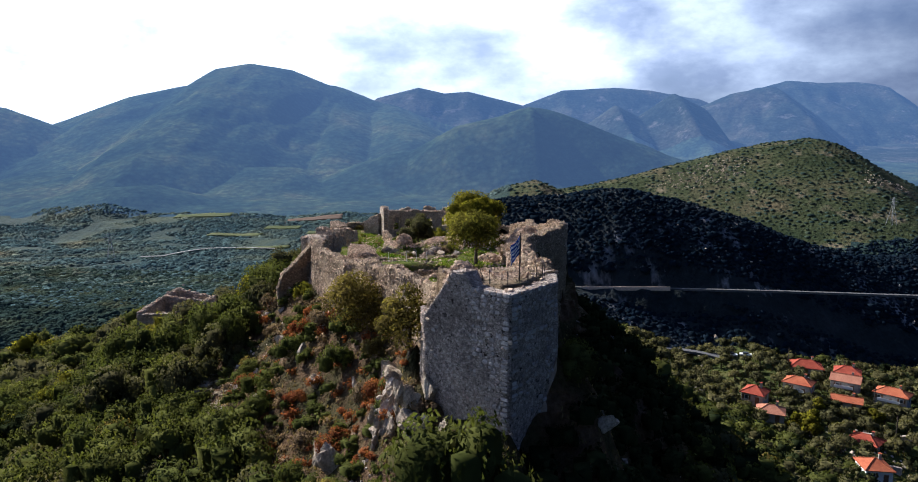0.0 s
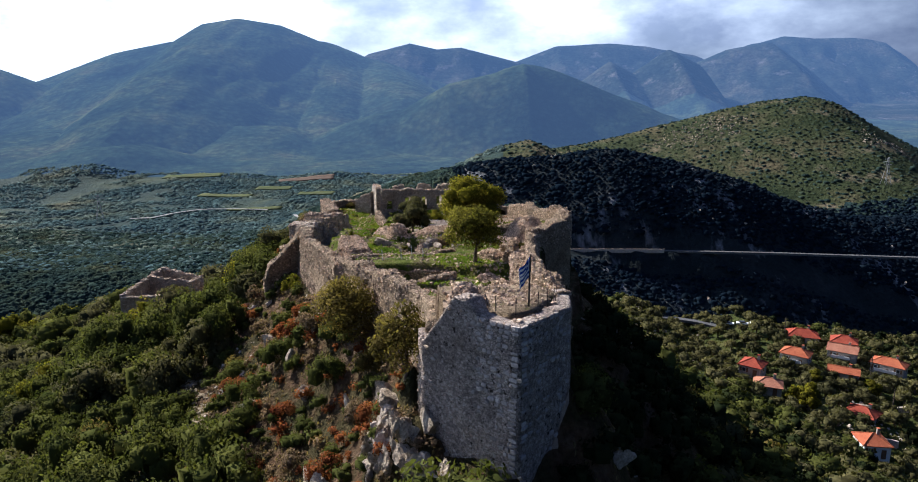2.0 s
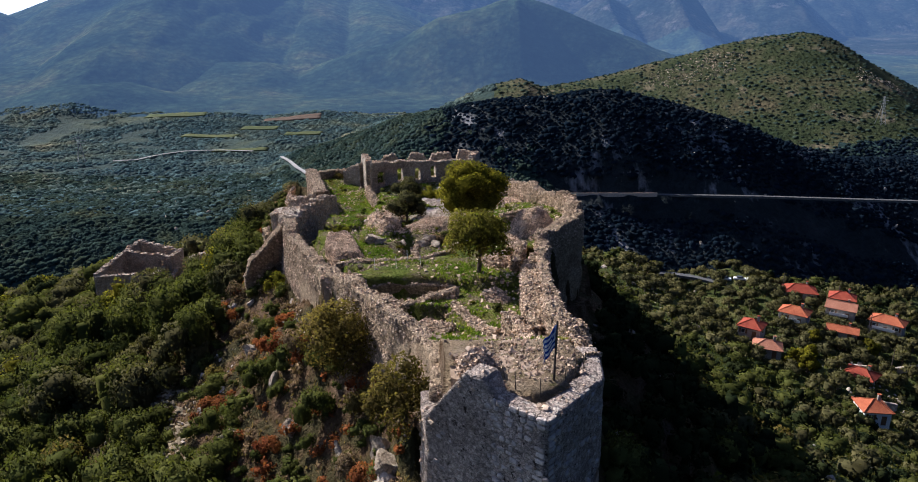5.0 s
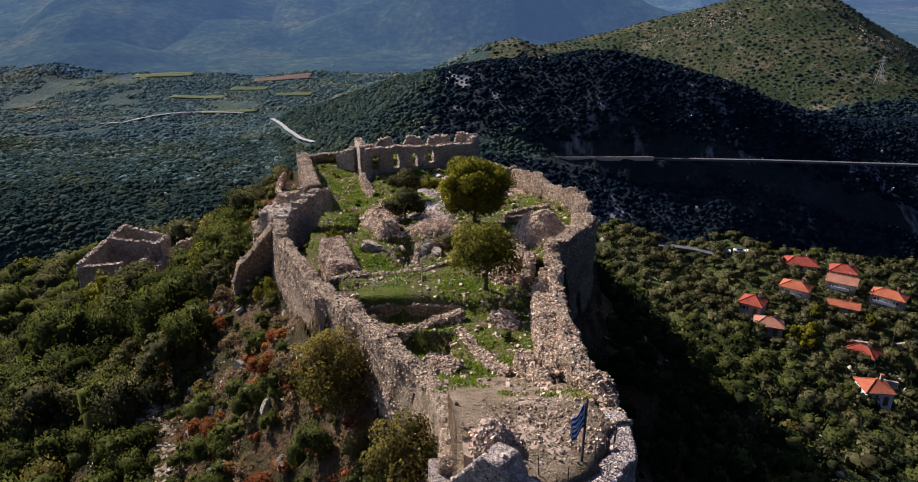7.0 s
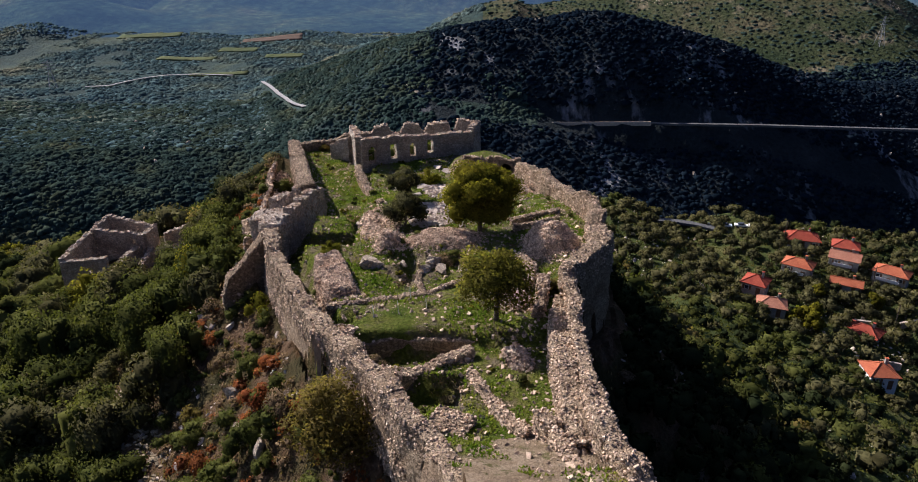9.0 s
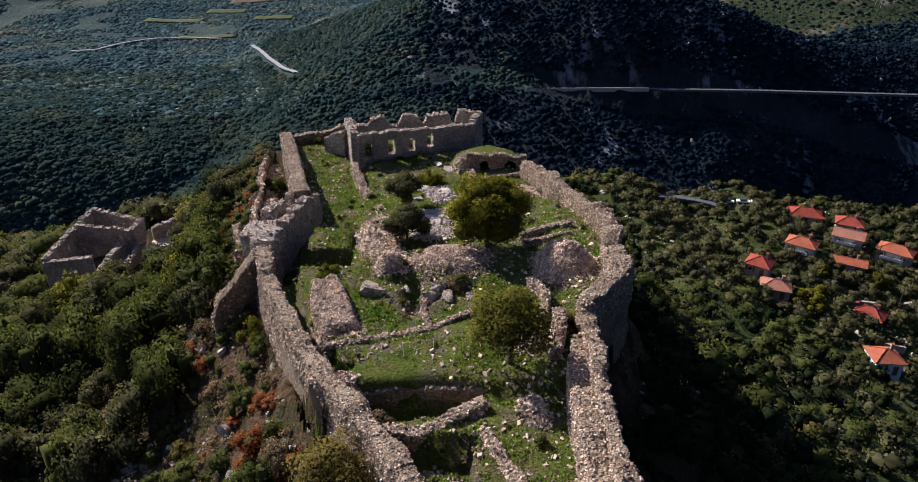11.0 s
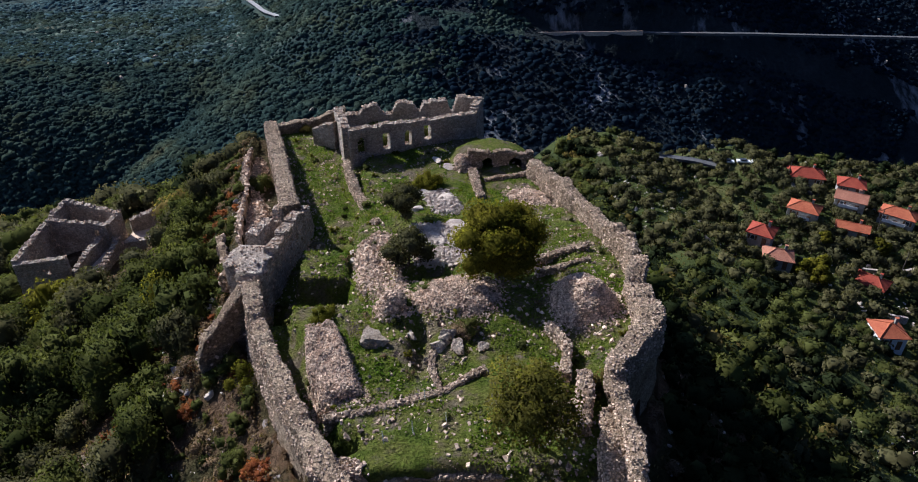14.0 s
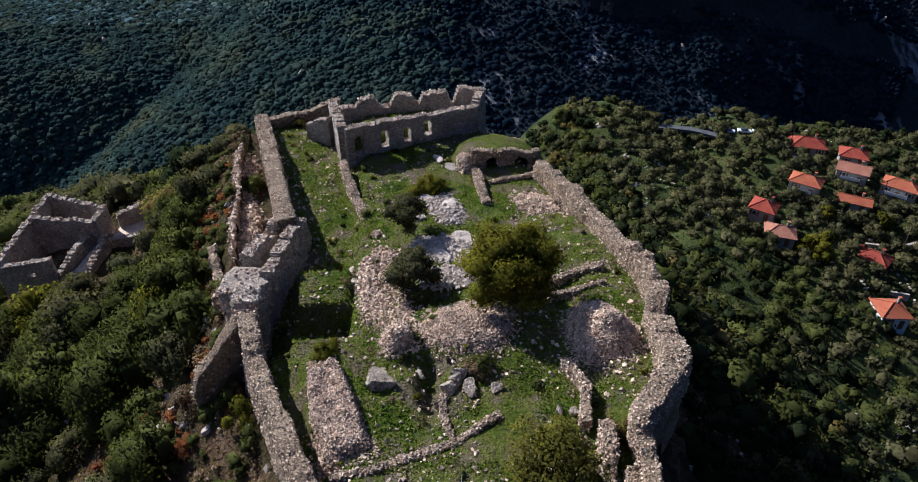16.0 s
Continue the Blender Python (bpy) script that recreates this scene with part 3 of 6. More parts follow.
        layers.append(np.stack([p0.x + u.x * gs + nrm.x * off, p0.y + u.y * gs + nrm.y * off, gz], -1).reshape(-1, 3))
    count = (ns + 1) * (nz + 1)
    idx = lambda i, j: i * (nz + 1) + j
    faces = []
    for i in range(ns):
        for j in range(nz):
            if not solid[i, j]:
                continue
            a, b, c, d = idx(i, j), idx(i + 1, j), idx(i + 1, j + 1), idx(i, j + 1)
            faces += [(a, d, c, b), (a + count, b + count, c + count, d + count)]
            for (di, dj), (e, f) in (((-1, 0), (d, a)), ((1, 0), (b, c)), ((0, -1), (a, b)), ((0, 1), (c, d))):
                k, m = i + di, j + dj
                if not (0 <= k < ns and 0 <= m < nz) or not solid[k, m]:
                    faces.append((e, f, f + count, e + count))
    verts = np.concatenate(layers)
    faces = np.array(faces)
    used, inv = np.unique(faces, return_inverse=True)
    return mesh_object(name, verts[used], inv.reshape(faces.shape), mats, parent, flat=True)


# ---- loose stones, leaves and other small pieces, as arrays ----
PHI = (1 + 5 ** 0.5) / 2
ICO_V = np.array([(-1, PHI, 0), (1, PHI, 0), (-1, -PHI, 0), (1, -PHI, 0), (0, -1, PHI), (0, 1, PHI), (0, -1, -PHI), (0, 1, -PHI), (PHI, 0, -1), (PHI, 0, 1), (-PHI, 0, -1), (-PHI, 0, 1)]) / math.sqrt(1 + PHI * PHI)
ICO_F = np.array([(i, j, k) for i in range(12) for j in range(i + 1, 12) for k in range(j + 1, 12)
                  if all(np.linalg.norm(ICO_V[a] - ICO_V[b]) < 1.1 for a, b in ((i, j), (j, k), (i, k)))])
ICO_F = np.array([f if np.dot(np.cross(ICO_V[f[1]] - ICO_V[f[0]], ICO_V[f[2]] - ICO_V[f[0]]), ICO_V[f[0]]) > 0 else f[::-1] for f in ICO_F])


def ball_template(n=3):
    """A round body of quads, from a cube."""
    vs, fs = [], []
    lin = np.linspace(-1, 1, n + 1)
    for axis in range(3):
        for sgn in (1, -1):
            base = len(vs)
            for a in lin:
                for b in lin:
                    p = np.zeros(3)
                    p[axis], p[(axis + 1) % 3], p[(axis + 2) % 3] = sgn, math.tan(a * math.pi / 4), math.tan(b * math.pi / 4)
                    vs.append(p / np.linalg.norm(p))
            for i in range(n):
                for j in range(n):
                    q = [base + i * (n + 1) + j, base + (i + 1) * (n + 1) + j, base + (i + 1) * (n + 1) + j + 1, base + i * (n + 1) + j + 1]
                    fs.append(q if sgn > 0 else q[::-1])
    uniq, back = np.unique(np.array(vs).round(5), axis=0, return_inverse=True)
    return uniq, back.reshape(-1)[np.array(fs)]


BALL_V, BALL_F = ball_template()
BLOCK_V = np.array([(x, y, z) for x in (-1, 1) for y in (-1, 1) for z in (-1, 1)], float)
BLOCK_F = np.array([(0, 1, 3, 2), (4, 6, 7, 5), (0, 4, 5, 1), (2, 3, 7, 6), (0, 2, 6, 4), (1, 5, 7, 3)])
BLOCK_F = np.concatenate([BLOCK_F[:, [0, 1, 2]], BLOCK_F[:, [0, 2, 3]]])


def turns(rng, n):
    """n random rotations."""
    q = rng.normal(size=(n, 4))
    q /= np.linalg.norm(q, axis=1, keepdims=True)
    w, x, y, z = q.T
    return np.stack([1 - 2 * (y * y + z * z), 2 * (x * y - z * w), 2 * (x * z + y * w), 2 * (x * y + z * w), 1 - 2 * (x * x + z * z), 2 * (y * z - x * w), 2 * (x * z - y * w), 2 * (y * z + x * w), 1 - 2 * (x * x + y * y)], -1).reshape(n, 3, 3)


def spins(rng, n):
    """n random rotations about the upright."""
    a = rng.uniform(0, 2 * math.pi, n)
    m = np.zeros((n, 3, 3))
    m[:, 0, 0], m[:, 0, 1], m[:, 1, 0], m[:, 1, 1], m[:, 2, 2] = np.cos(a), -np.sin(a), np.sin(a), np.cos(a), 1
    return m


def scattered(rng, V, F, places, sizes, rot=None, jitter=0.18):
    """Copies of a body, each one jittered, turned, scaled (n x 3) and placed, as one pair of arrays."""
    n = len(places)
    v = V[None] * (1 + rng.uniform(-jitter, jitter, (n, len(V), 1)))
    v = v * np.asarray(sizes).reshape(n, 1, -1)
    v = np.einsum("nij,nkj->nki", rot if rot is not None else turns(rng, n), v) + np.asarray(places)[:, None]
    f = F[None] + (np.arange(n) * len(V))[:, None, None]
    return v.reshape(-1, 3), f.reshape(-1, F.shape[1])


def stones(rng, places, lo, hi, flat_=0.65):
    n = len(places)
    s = rng.uniform(lo, hi, (n, 1)) * rng.uniform(0.6, 1.3, (n, 3)) * np.array([1, 1, flat_])
    return scattered(rng, BLOCK_V, BLOCK_F, places, s * 0.72, jitter=0.26)


def leaves(rng, lobes, n, size, spread=0.45, upward=0.25, inner=0.55):
    """n small leaf sprays over the skin of some lobes (x, y, z, rx, rz)."""
    lobes = np.array(lobes, float)
    w = lobes[:, 3] ** 2
    k = rng.choice(len(lobes), n, p=w / w.sum())
    d = rng.normal(size=(n, 3))
    d[:, 2] += upward
    d /= np.linalg.norm(d, axis=1, keepdims=True)
    r = rng.uniform(inner, 1.12, (n, 1)) ** 0.7
    c = lobes[k, :3] + d * r * lobes[k][:, [3, 3, 4]]
    nrm = d + spread * rng.normal(size=(n, 3))
    nrm /= np.linalg.norm(nrm, axis=1, keepdims=True)
    t = np.cross(nrm, rng.normal(size=(n, 3)))
    t /= np.linalg.norm(t, axis=1, keepdims=True)
    b = np.cross(nrm, t)
    a1, a2 = size * rng.uniform(0.5, 1.3, (n, 1)), size * rng.uniform(0.35, 0.8, (n, 1))
    v = np.stack([c - t * a1, c - b * a2 + nrm * size * 0.15, c + t * a1, c + b * a2 - nrm * size * 0.1], 1)
    return v.reshape(-1, 3), np.arange(4 * n).reshape(n, 4)


def round_normals(v, lobes):
    """For each point the outward direction from the lobe whose skin it lies on, so that a crown shades in soft clumps."""
    lobes = np.array(lobes, float)
    d = (v[:, None, :] - lobes[None, :, :3]) / lobes[None, :, [3, 3, 4]]
    k = np.argmin(np.abs(np.linalg.norm(d, axis=2) - 0.95), axis=1)
    n = d[np.arange(len(v)), k] + np.array([0, 0, 0.15])
    mid = v - np.array([0, 0, lobes[:, 2].mean() * 0.6])
    n = n / np.linalg.norm(n, axis=1, keepdims=True) + 0.45 * mid / np.maximum(1e-6, np.linalg.norm(mid, axis=1, keepdims=True))
    return n / np.maximum(1e-6, np.linalg.norm(n, axis=1, keepdims=True))


def set_normals(me, n):
    me.normals_split_custom_set_from_vertices(np.asarray(n, float).tolist())


def joined(*pairs):
    vs, fs, base = [], [], 0
    for v, f in pairs:
        vs.append(v)
        fs.append(f + base)
        base += len(v)
    return np.concatenate(vs), np.concatenate(fs)


def cores(rng, lobes, shrink=0.72, body=None):
    lobes = np.array(lobes, float)
    return scattered(rng, *(body or (BALL_V, BALL_F)), lobes[:, :3], lobes[:, [3, 3, 4]] * shrink, spins(rng, len(lobes)), 0.12)


def random_lobes(rng, n, rad, tall, lobe, lift=0.0):
    out = []
    for i in range(n):
        a, r = rng.uniform(0, 2 * math.pi), rad * math.sqrt(rng.uniform(0, 1))
        z = lift + tall * rng.uniform(0.25, 0.8) * (1 - 0.55 * (r / rad) ** 2)
        s = lobe * rng.uniform(0.7, 1.25)
        out.append((r * math.cos(a), r * math.sin(a), z, s, s * rng.uniform(0.7, 0.95)))
    return out


def leaf_material(name, stops, through=0.3, scale=0.35, vary=0.4, soft=0.15, tuft=0.0):
    m = bpy.data.materials.new(name)
    m.use_nodes = True
    t = m.node_tree
    b = t.nodes["Principled BSDF"]
    geo = node(t, "ShaderNodeNewGeometry")
    n1 = node(t, "ShaderNodeTexNoise", {"Vector": geo.outputs["Position"], "Scale": scale, "Detail": 4.0}).outputs[0]
    col = ramp(t, n1, stops)
    col = mixed(t, 1.0, col, ramp(t, geo.outputs["Random Per Island"], [(0.0, (1 - vary,) * 3), (1.0, (1 + vary,) * 3)]), "MULTIPLY")
    col = mixed(t, 1.0, col, ramp(t, node(t, "ShaderNodeObjectInfo").outputs["Random"], [(0.0, (0.8, 0.83, 0.88)), (1.0, (1.15, 1.12, 1.06))]), "MULTIPLY")
    t.links.new(col, b.inputs["Base Color"])
    b.inputs["Roughness"].default_value = 0.95
    b.inputs["Specular IOR Level"].default_value = 0.0
    face = geo.outputs["Normal"]
    if tuft:
        grain = node(t, "ShaderNodeTexNoise", {"Vector": geo.outputs["Position"], "Scale": tuft, "Detail": 3.0, "Roughness": 0.7}).outputs[0]
        face = node(t, "ShaderNodeBump", {"Strength": 0.7, "Distance": 0.5 / tuft, "Height": grain}).outputs[0]
        col = mixed(t, 0.8, col, ramp(t, grain, [(0.35, (0.15, 0.15, 0.15)), (0.65, (0.85, 0.85, 0.85))]), "OVERLAY")
        t.links.new(col, b.inputs["Base Color"])
    lifted = node(t, "ShaderNodeVectorMath", {0: node(t, "ShaderNodeVectorMath", {0: face, 1: (0, 0, soft)}, operation="ADD").outputs[0]}, operation="NORMALIZE").outputs[0]
    t.links.new(lifted, b.inputs["Normal"])
    tr = node(t, "ShaderNodeBsdfTranslucent", {"Color": mixed(t, 1.0, col, (1.15, 1.2, 0.6), "MULTIPLY")})
    mix = node(t, "ShaderNodeMixShader", {0: through, 1: b.outputs[0], 2: tr.outputs[0]})
    t.links.new(mix.outputs[0], t.nodes["Material Output"].inputs[0])
    return m


L_OAK = leaf_material("evergreen_leaves", [(0.3, (0.04301, 0.05298, 0.01452)), (0.7, (0.1088, 0.1133, 0.03168))], 0.35)
L_OLIVE = leaf_material("olive_leaves", [(0.3, (0.05519, 0.05514, 0.02447)), (0.7, (0.1214, 0.1116, 0.05152))], 0.3)
L_GREEN = leaf_material("fresh_green_leaves", [(0.3, (0.09837, 0.09996, 0.01244)), (0.7, (0.2022, 0.1785, 0.02487))], 0.6)
L_YELLOW = leaf_material("yellow_green_leaves", [(0.3, (0.13, 0.122, 0.024)), (0.7, (0.235, 0.2, 0.042))], 0.6)
L_GOLD = leaf_material("golden_autumn_leaves", [(0.3, (0.11, 0.088, 0.028)), (0.7, (0.2, 0.155, 0.05))], 0.5)
L_RUST = leaf_material("rusty_autumn_leaves", [(0.3, (0.13, 0.038, 0.018)), (0.7, (0.3, 0.12, 0.045))], 0.35)
L_DRY = leaf_material("dry_twigs", [(0.3, (0.12, 0.085, 0.055)), (0.7, (0.24, 0.17, 0.10))], 0.2)
# Blue-green shift of these crowns is distance haze put into the leaf colour.
L_WOODS_HAZE = leaf_material("woodland_crowns", [(0.3, (0.02167, 0.03843, 0.0376)), (0.5, (0.03096, 0.04855, 0.04101)), (0.65, (0.04644, 0.06068, 0.04101)), (0.78, (0.07637, 0.07484, 0.0433))], 0.15, scale=0.03, vary=0.35, soft=0.7, tuft=0.5)
# Near-black copy of the oak leaves: deep shade is put into their colour.
L_OAK_SHADE = leaf_material("shade_dark_oak_leaves", [(0.3, (0.012, 0.018, 0.008)), (0.7, (0.03, 0.036, 0.014))], 0.15, soft=0.0)
# Shaded copy of the woodland crowns, blue-black to stand for the gorge's shade.
L_SHADE = leaf_material("gorge_crowns_shade_toned", [(0.3, (0.00499, 0.00978, 0.01828)), (0.55, (0.007841, 0.01403, 0.02285)), (0.75, (0.01604, 0.02126, 0.02894))], 0.1, scale=0.02, vary=0.25, soft=0.0)
# Pale blue leaf tones: the valley's haze is mixed into the colour.
L_DISTANT = leaf_material("distant_woods_haze_tinted", [(0.3, (0.04372, 0.07664, 0.08985)), (0.5, (0.06072, 0.09391, 0.0983)), (0.62, (0.08744, 0.1113, 0.09266)), (0.75, (0.1518, 0.1483, 0.1052))], 0.15, scale=0.012, vary=0.4, soft=1.0, tuft=0.3)
M_ROCK = material("limestone_rock", [(0.3, (0.1802, 0.14, 0.1012)), (0.46, (0.3498, 0.285, 0.2162)), (0.65, (0.5088, 0.43, 0.3358))], 1.1, bump=1.0, fine=6, fine_mix=0.85)
M_PALE = material("bare_pale_rock", [(0.3, (0.3264, 0.266, 0.22)), (0.7, (0.612, 0.5225, 0.44))], 0.8, bump=0.6, fine=5, fine_mix=0.5)


def on_ground(rng, n, test, x0, x1, y0, y1, gap, tries=12):
    """Up to n places, at least gap apart, where test(x, y) holds."""
    cell, taken, out = gap, {}, []
    xs, ys = rng.uniform(x0, x1, n * tries), rng.uniform(y0, y1, n * tries)
    ok = test(xs, ys)
    for x, y in zip(xs[ok], ys[ok]):
        k = (int(x // cell), int(y // cell))
        if any((x - a) ** 2 + (y - b) ** 2 < gap * gap for i in (-1, 0, 1) for j in (-1, 0, 1) for a, b in taken.get((k[0] + i, k[1] + j), ())):
            continue
        taken.setdefault(k, []).append((x, y))
        out.append((x, y))
        if len(out) == n:
            break
    out = np.array(out).reshape(-1, 2)
    return np.column_stack([out, height(out[:, 0], out[:, 1])])


def outside_d(x, y):
    return np.where(inside(x, y, FOOT), -1.0, nearest(x, y, FOOT, True)[0])


# ---- the castle: x, y, width, outer foot, inner foot, top ----
W_WEST = castle_wall("wall_west", [(-1.55, 44.2, 1.1, -7, 0, 2.1), (-1.35, 45.6, 1.1, -7, 0, 2.7), (-1.75, 49.3, 1.0, -7, 0, 2.45), (-2.8, 52.7, 1.0, -7, -1, 2.05), (-4.5, 55.1, 1.0, -8, -2, 2.2), (-5.6, 57.7, 1.0, -8, -2.5, 2.1), (-7.9, 61.9, 1.2, -8, -2.5, 1.6), (-10.0, 65.3, 1.2, -8, -1.5, 1.25), (-12.5, 70.5, 1.1, -9, -2, 0.85), (-14.5, 75.3, 1.0, -9, -2.5, 0.4), (-16.4, 79.8, 1.0, -9, -3, 0.3), (-17.3, 83.2, 1.2, -9, -4, 0.55), (-17.5, 84.2, 1.3, -9, -4, 0.6)], "crumbling rubble curtain wall above the scrubby slope", seed=1, step=0.28, dents=0.12, jag=0.35, steps=0.2, batter=0.085)
W_NW = castle_wall("wall_north_west", [(-16.1, 96.0, 1.9, -9, -5, 0.7), (-17.6, 103, 1.6, -9, -5, -0.1), (-19.4, 111, 1.6, -9, -5, -0.9), (-22.4, 123.2, 1.6, -9, -5, -1.9)], "long thick curtain wall with a broken walkway", seed=2, jag=0.25, dents=0.1)
W_NORTH = castle_wall("wall_north", [(-22.1, 122.6, 1.2, -12, -5, -1.9), (-17, 124.5, 1.1, -12, -5, -2.2), (-13, 125.2, 1.1, -12, -5, -1.0)], "low ruined wall closing the castle's far end", seed=3, jag=0.5)
W_EAST = castle_wall("wall_east", [(8.4, 106.4, 0.9, -10, -3.5, -0.6), (9.6, 100.5, 1.0, -10, -3.5, 0.6), (10.3, 97.2, 1.0, -10, -3.5, 1.4), (10.9, 95.2, 1.1, -10, -3, 0.7), (11.3, 92.6, 1.1, -10, -3, 1.2), (11.7, 88.5, 1.1, -10, -3, 1.7), (12.4, 85.6, 1.2, -10, -3, 2.8), (12.3, 82.0, 1.2, -10, -2, 3.1), (11.4, 79.6, 1.3, -10, -2, 2.5), (11.2, 76.6, 1.5, -10, -2, 3.2), (10.7, 73.9, 1.6, -10, -2, 3.8), (9.4, 72.4, 1.3, -10, -2, 3.4), (7.7, 70.9, 1.2, -10, -2, 3.2), (7.1, 69.6, 1.0, -10, -2, 3.3), (7.1, 67.7, 0.75, -10, -2, 2.9), (6.75, 65.2, 0.75, -10, -2.5, 2.9), (6.1, 61.5, 0.8, -10, -2.5, 3.5), (5.65, 57, 0.8, -10, -2, 3.9), (5.4, 53.6, 0.85, -10, -1, 4.1), (5.3, 50.8, 0.95, -10, 0, 4.1), (5.6, 49.0, 1.1, -10, 0, 3.9), (6.0, 47.4, 1.1, -10, 1, 4.2), (6.15, 44.6, 1.0, -10, 2, 4.7)], "tall broken curtain wall on the cliff edge", seed=4, jag=0.6, step=0.28, dents=0.16, steps=0.3)
W_LEDGE = castle_wall("wall_walk", [(6.35, 67.6, 1.0, -2, -2, 2.0), (5.85, 65.2, 1.2, -2, -2.5, 2.0), (5.15, 61.5, 1.3, -2, -2.5, 2.5), (4.7, 57, 1.3, -2, -2, 2.9), (4.4, 53.6, 1.3, -1, -1, 3.1), (4.4, 51.2, 1.2, -1, 0, 3.2)], "broken wall walk behind the east parapet", seed=9, jag=0.45, step=0.28, dents=0.14, steps=0.2)
TOWER = castle_wall("wall_tower", [(6.0, 45.5, 1.1, -9, 2, 4.2), (5.75, 42.75, 1.0, -8, 2, 4.0), (2.95, 39.45, 1.0, -8, 2, 4.0), (1.2, 41.0, 1.0, -8, 2, 4.05), (0.75, 41.4, 1.2, -8, 2, 4.9), (0.0, 42.1, 1.3, -8, 2, 4.9), (-0.9, 42.9, 1.2, -8, 2, 3.4), (-1.75, 43.65, 1.2, -8, 1, 1.9), (-2.0, 45.6, 1.2, -8, 0, 1.7)], "tall grey stone corner tower with eroded mortar", [M_TOWER], seed=6, jag=0.07, step=0.22, dents=0.045, batter=0.015)

hall = new("hall_ruin")
hall.location = (0, 0, 0)
tagged(hall, "roofless stone hall with four window openings", "ruin")
pierced_wall("front_wall", (-11.7, 112.4), (3.2, 118.6), 0.9, -4.2, 1.3, 0.5, [(0.95, 1.95, -2.1, 0.1, True), (4.0, 4.9, -1.8, 0.1, False), (6.7, 7.6, -1.8, 0.0, True), (9.3, 10.2, -1.7, 0.2, False)], [M_RUIN], hall, 0.18, 41)
pierced_wall("end_wall", (-11.9, 112.6), (-13.4, 120), 0.9, -4.2, 1.5, 1.2, [], [M_RUIN], hall, 0.5, 42)
pierced_wall("cross_wall", (-13.6, 117.6), (-16.4, 119.6), 0.8, -4.2, 0.2, -1.4, [], [M_RUIN], hall, 0.5, 43)
pierced_wall("rear_wall", (-13.2, 121), (4.3, 122.2), 1.1, -8, 0.7, 1.2, [], [M_RUIN], hall, 0.45, 44, gaps=[(-1.0, 2.6, 1.0), (4.8, 6.6, 1.6), (9.4, 10.0, 1.7), (13.6, 14.2, 2.6)])
pierced_wall("east_end_wall", (3.0, 118.6), (4.3, 122.2), 1.0, -6, 0.4, 1.3, [], [M_RUIN], hall, 0.6, 45)

turret = new("wall_turret")
tagged(turret, "broken gate turret with a stone stair", "ruin")
pierced_wall("inner_wall", (-16.7, 88.2), (-14.9, 97.6), 1.0, -4.5, 1.1, 0.2, [(5.0, 5.7, -1.6, -0.2, True)], [M_RUIN], turret, 0.6, 51, dents=0.12)
pierced_wall("outer_wall", (-18.4, 90.4), (-16.9, 97.2), 1.0, -8, 0.9, -0.2, [], [M_RUIN], turret, 0.8, 52, dents=0.12)
wall_mesh("block", [(-19.2, 86.6, 2.0, -9, -9, 0.4), (-18.9, 88.6, 2.0, -9, -9, 0.5), (-18.6, 89.9, 2.0, -9, -9, 0.4)], [M_RUIN], turret, 0.4, 53, dents=0.14)
wall_mesh("block", [(-17.9, 85.4, 2.2, -9, -5, 0.45), (-17.6, 87.4, 2.2, -9, -5, 0.65), (-17.3, 89.4, 2.2, -9, -5, 0.6)], [M_RUIN], turret, 0.35, 54, dents=0.14)
for i in range(4):
    wall_mesh("step", [(-18.7, 84.9 + 0.32 * i, 0.34, -2, -2, -0.35 + 0.25 * i), (-17.2, 84.9 + 0.32 * i, 0.34, -2, -2, -0.35 + 0.25 * i)], [M_RUBBLE], turret, 0.03, 60 + i)
SPUR = castle_wall("wall_spur", [(-22.1, 81.8, 0.8, -12, -12, -5.2), (-21.5, 82.1, 0.9, -12, -12, -3.4), (-20.0, 83.1, 1.0, -11, -11, -2.0), (-18.4, 84.3, 1.2, -10, -10, 0.1)], "sloping buttress wall below the gate turret", [M_STONE], seed=7, jag=0.2, dents=0.1)
OUTER = castle_wall("wall_passage", [(-21.6, 90.5, 0.8, -12, -10, -3.4), (-22.2, 94, 0.8, -12, -10, -4.6), (-24.6, 101, 0.8, -13, -11, -5.4)], "low outer wall beside the gate passage", seed=8, jag=0.5)


def low_wall(label, line, seed, jag=0.25):
    ob = wall_mesh("low_wall", line, [M_STONE], None, jag, seed, 0.25, 0.08)
    return tagged(ob, label, "wall")


low_wall("low rubble cross wall of a sunken room", [(-6.6, 61.2, 0.8, -3, -3, 0.5), (-4.6, 60.8, 0.8, -3, -3, 0.45), (-2.5, 61.8, 0.8, -3, -3, 0.5), (-0.3, 63.1, 0.9, -3, -3, 0.7)], 71, 0.45)
low_wall("retaining wall along the grassy terrace", [(-8.9, 64.6, 0.6, -3, -1, 0.4), (-4.5, 64.75, 0.6, -3, -1, 0.45), (0.4, 64.6, 0.6, -3.0, -1, 0.4)], 72, 0.3)
low_wall("square broken masonry stump", [(-2.9, 55.7, 2.0, -1.5, -1.5, 1.2), (-0.9, 54.7, 2.0, -1.5, -1.5, 1.0)], 73, 0.15)
low_wall("line of tumbled footing stones", [(-0.6, 61, 0.7, -1, -1, 0.35), (0.4, 58, 0.9, -1, -1, 0.55), (1.2, 55.4, 0.9, -0.5, -0.5, 1.0), (2.2, 54, 0.8, -0.5, -0.5, 1.4)], 74)
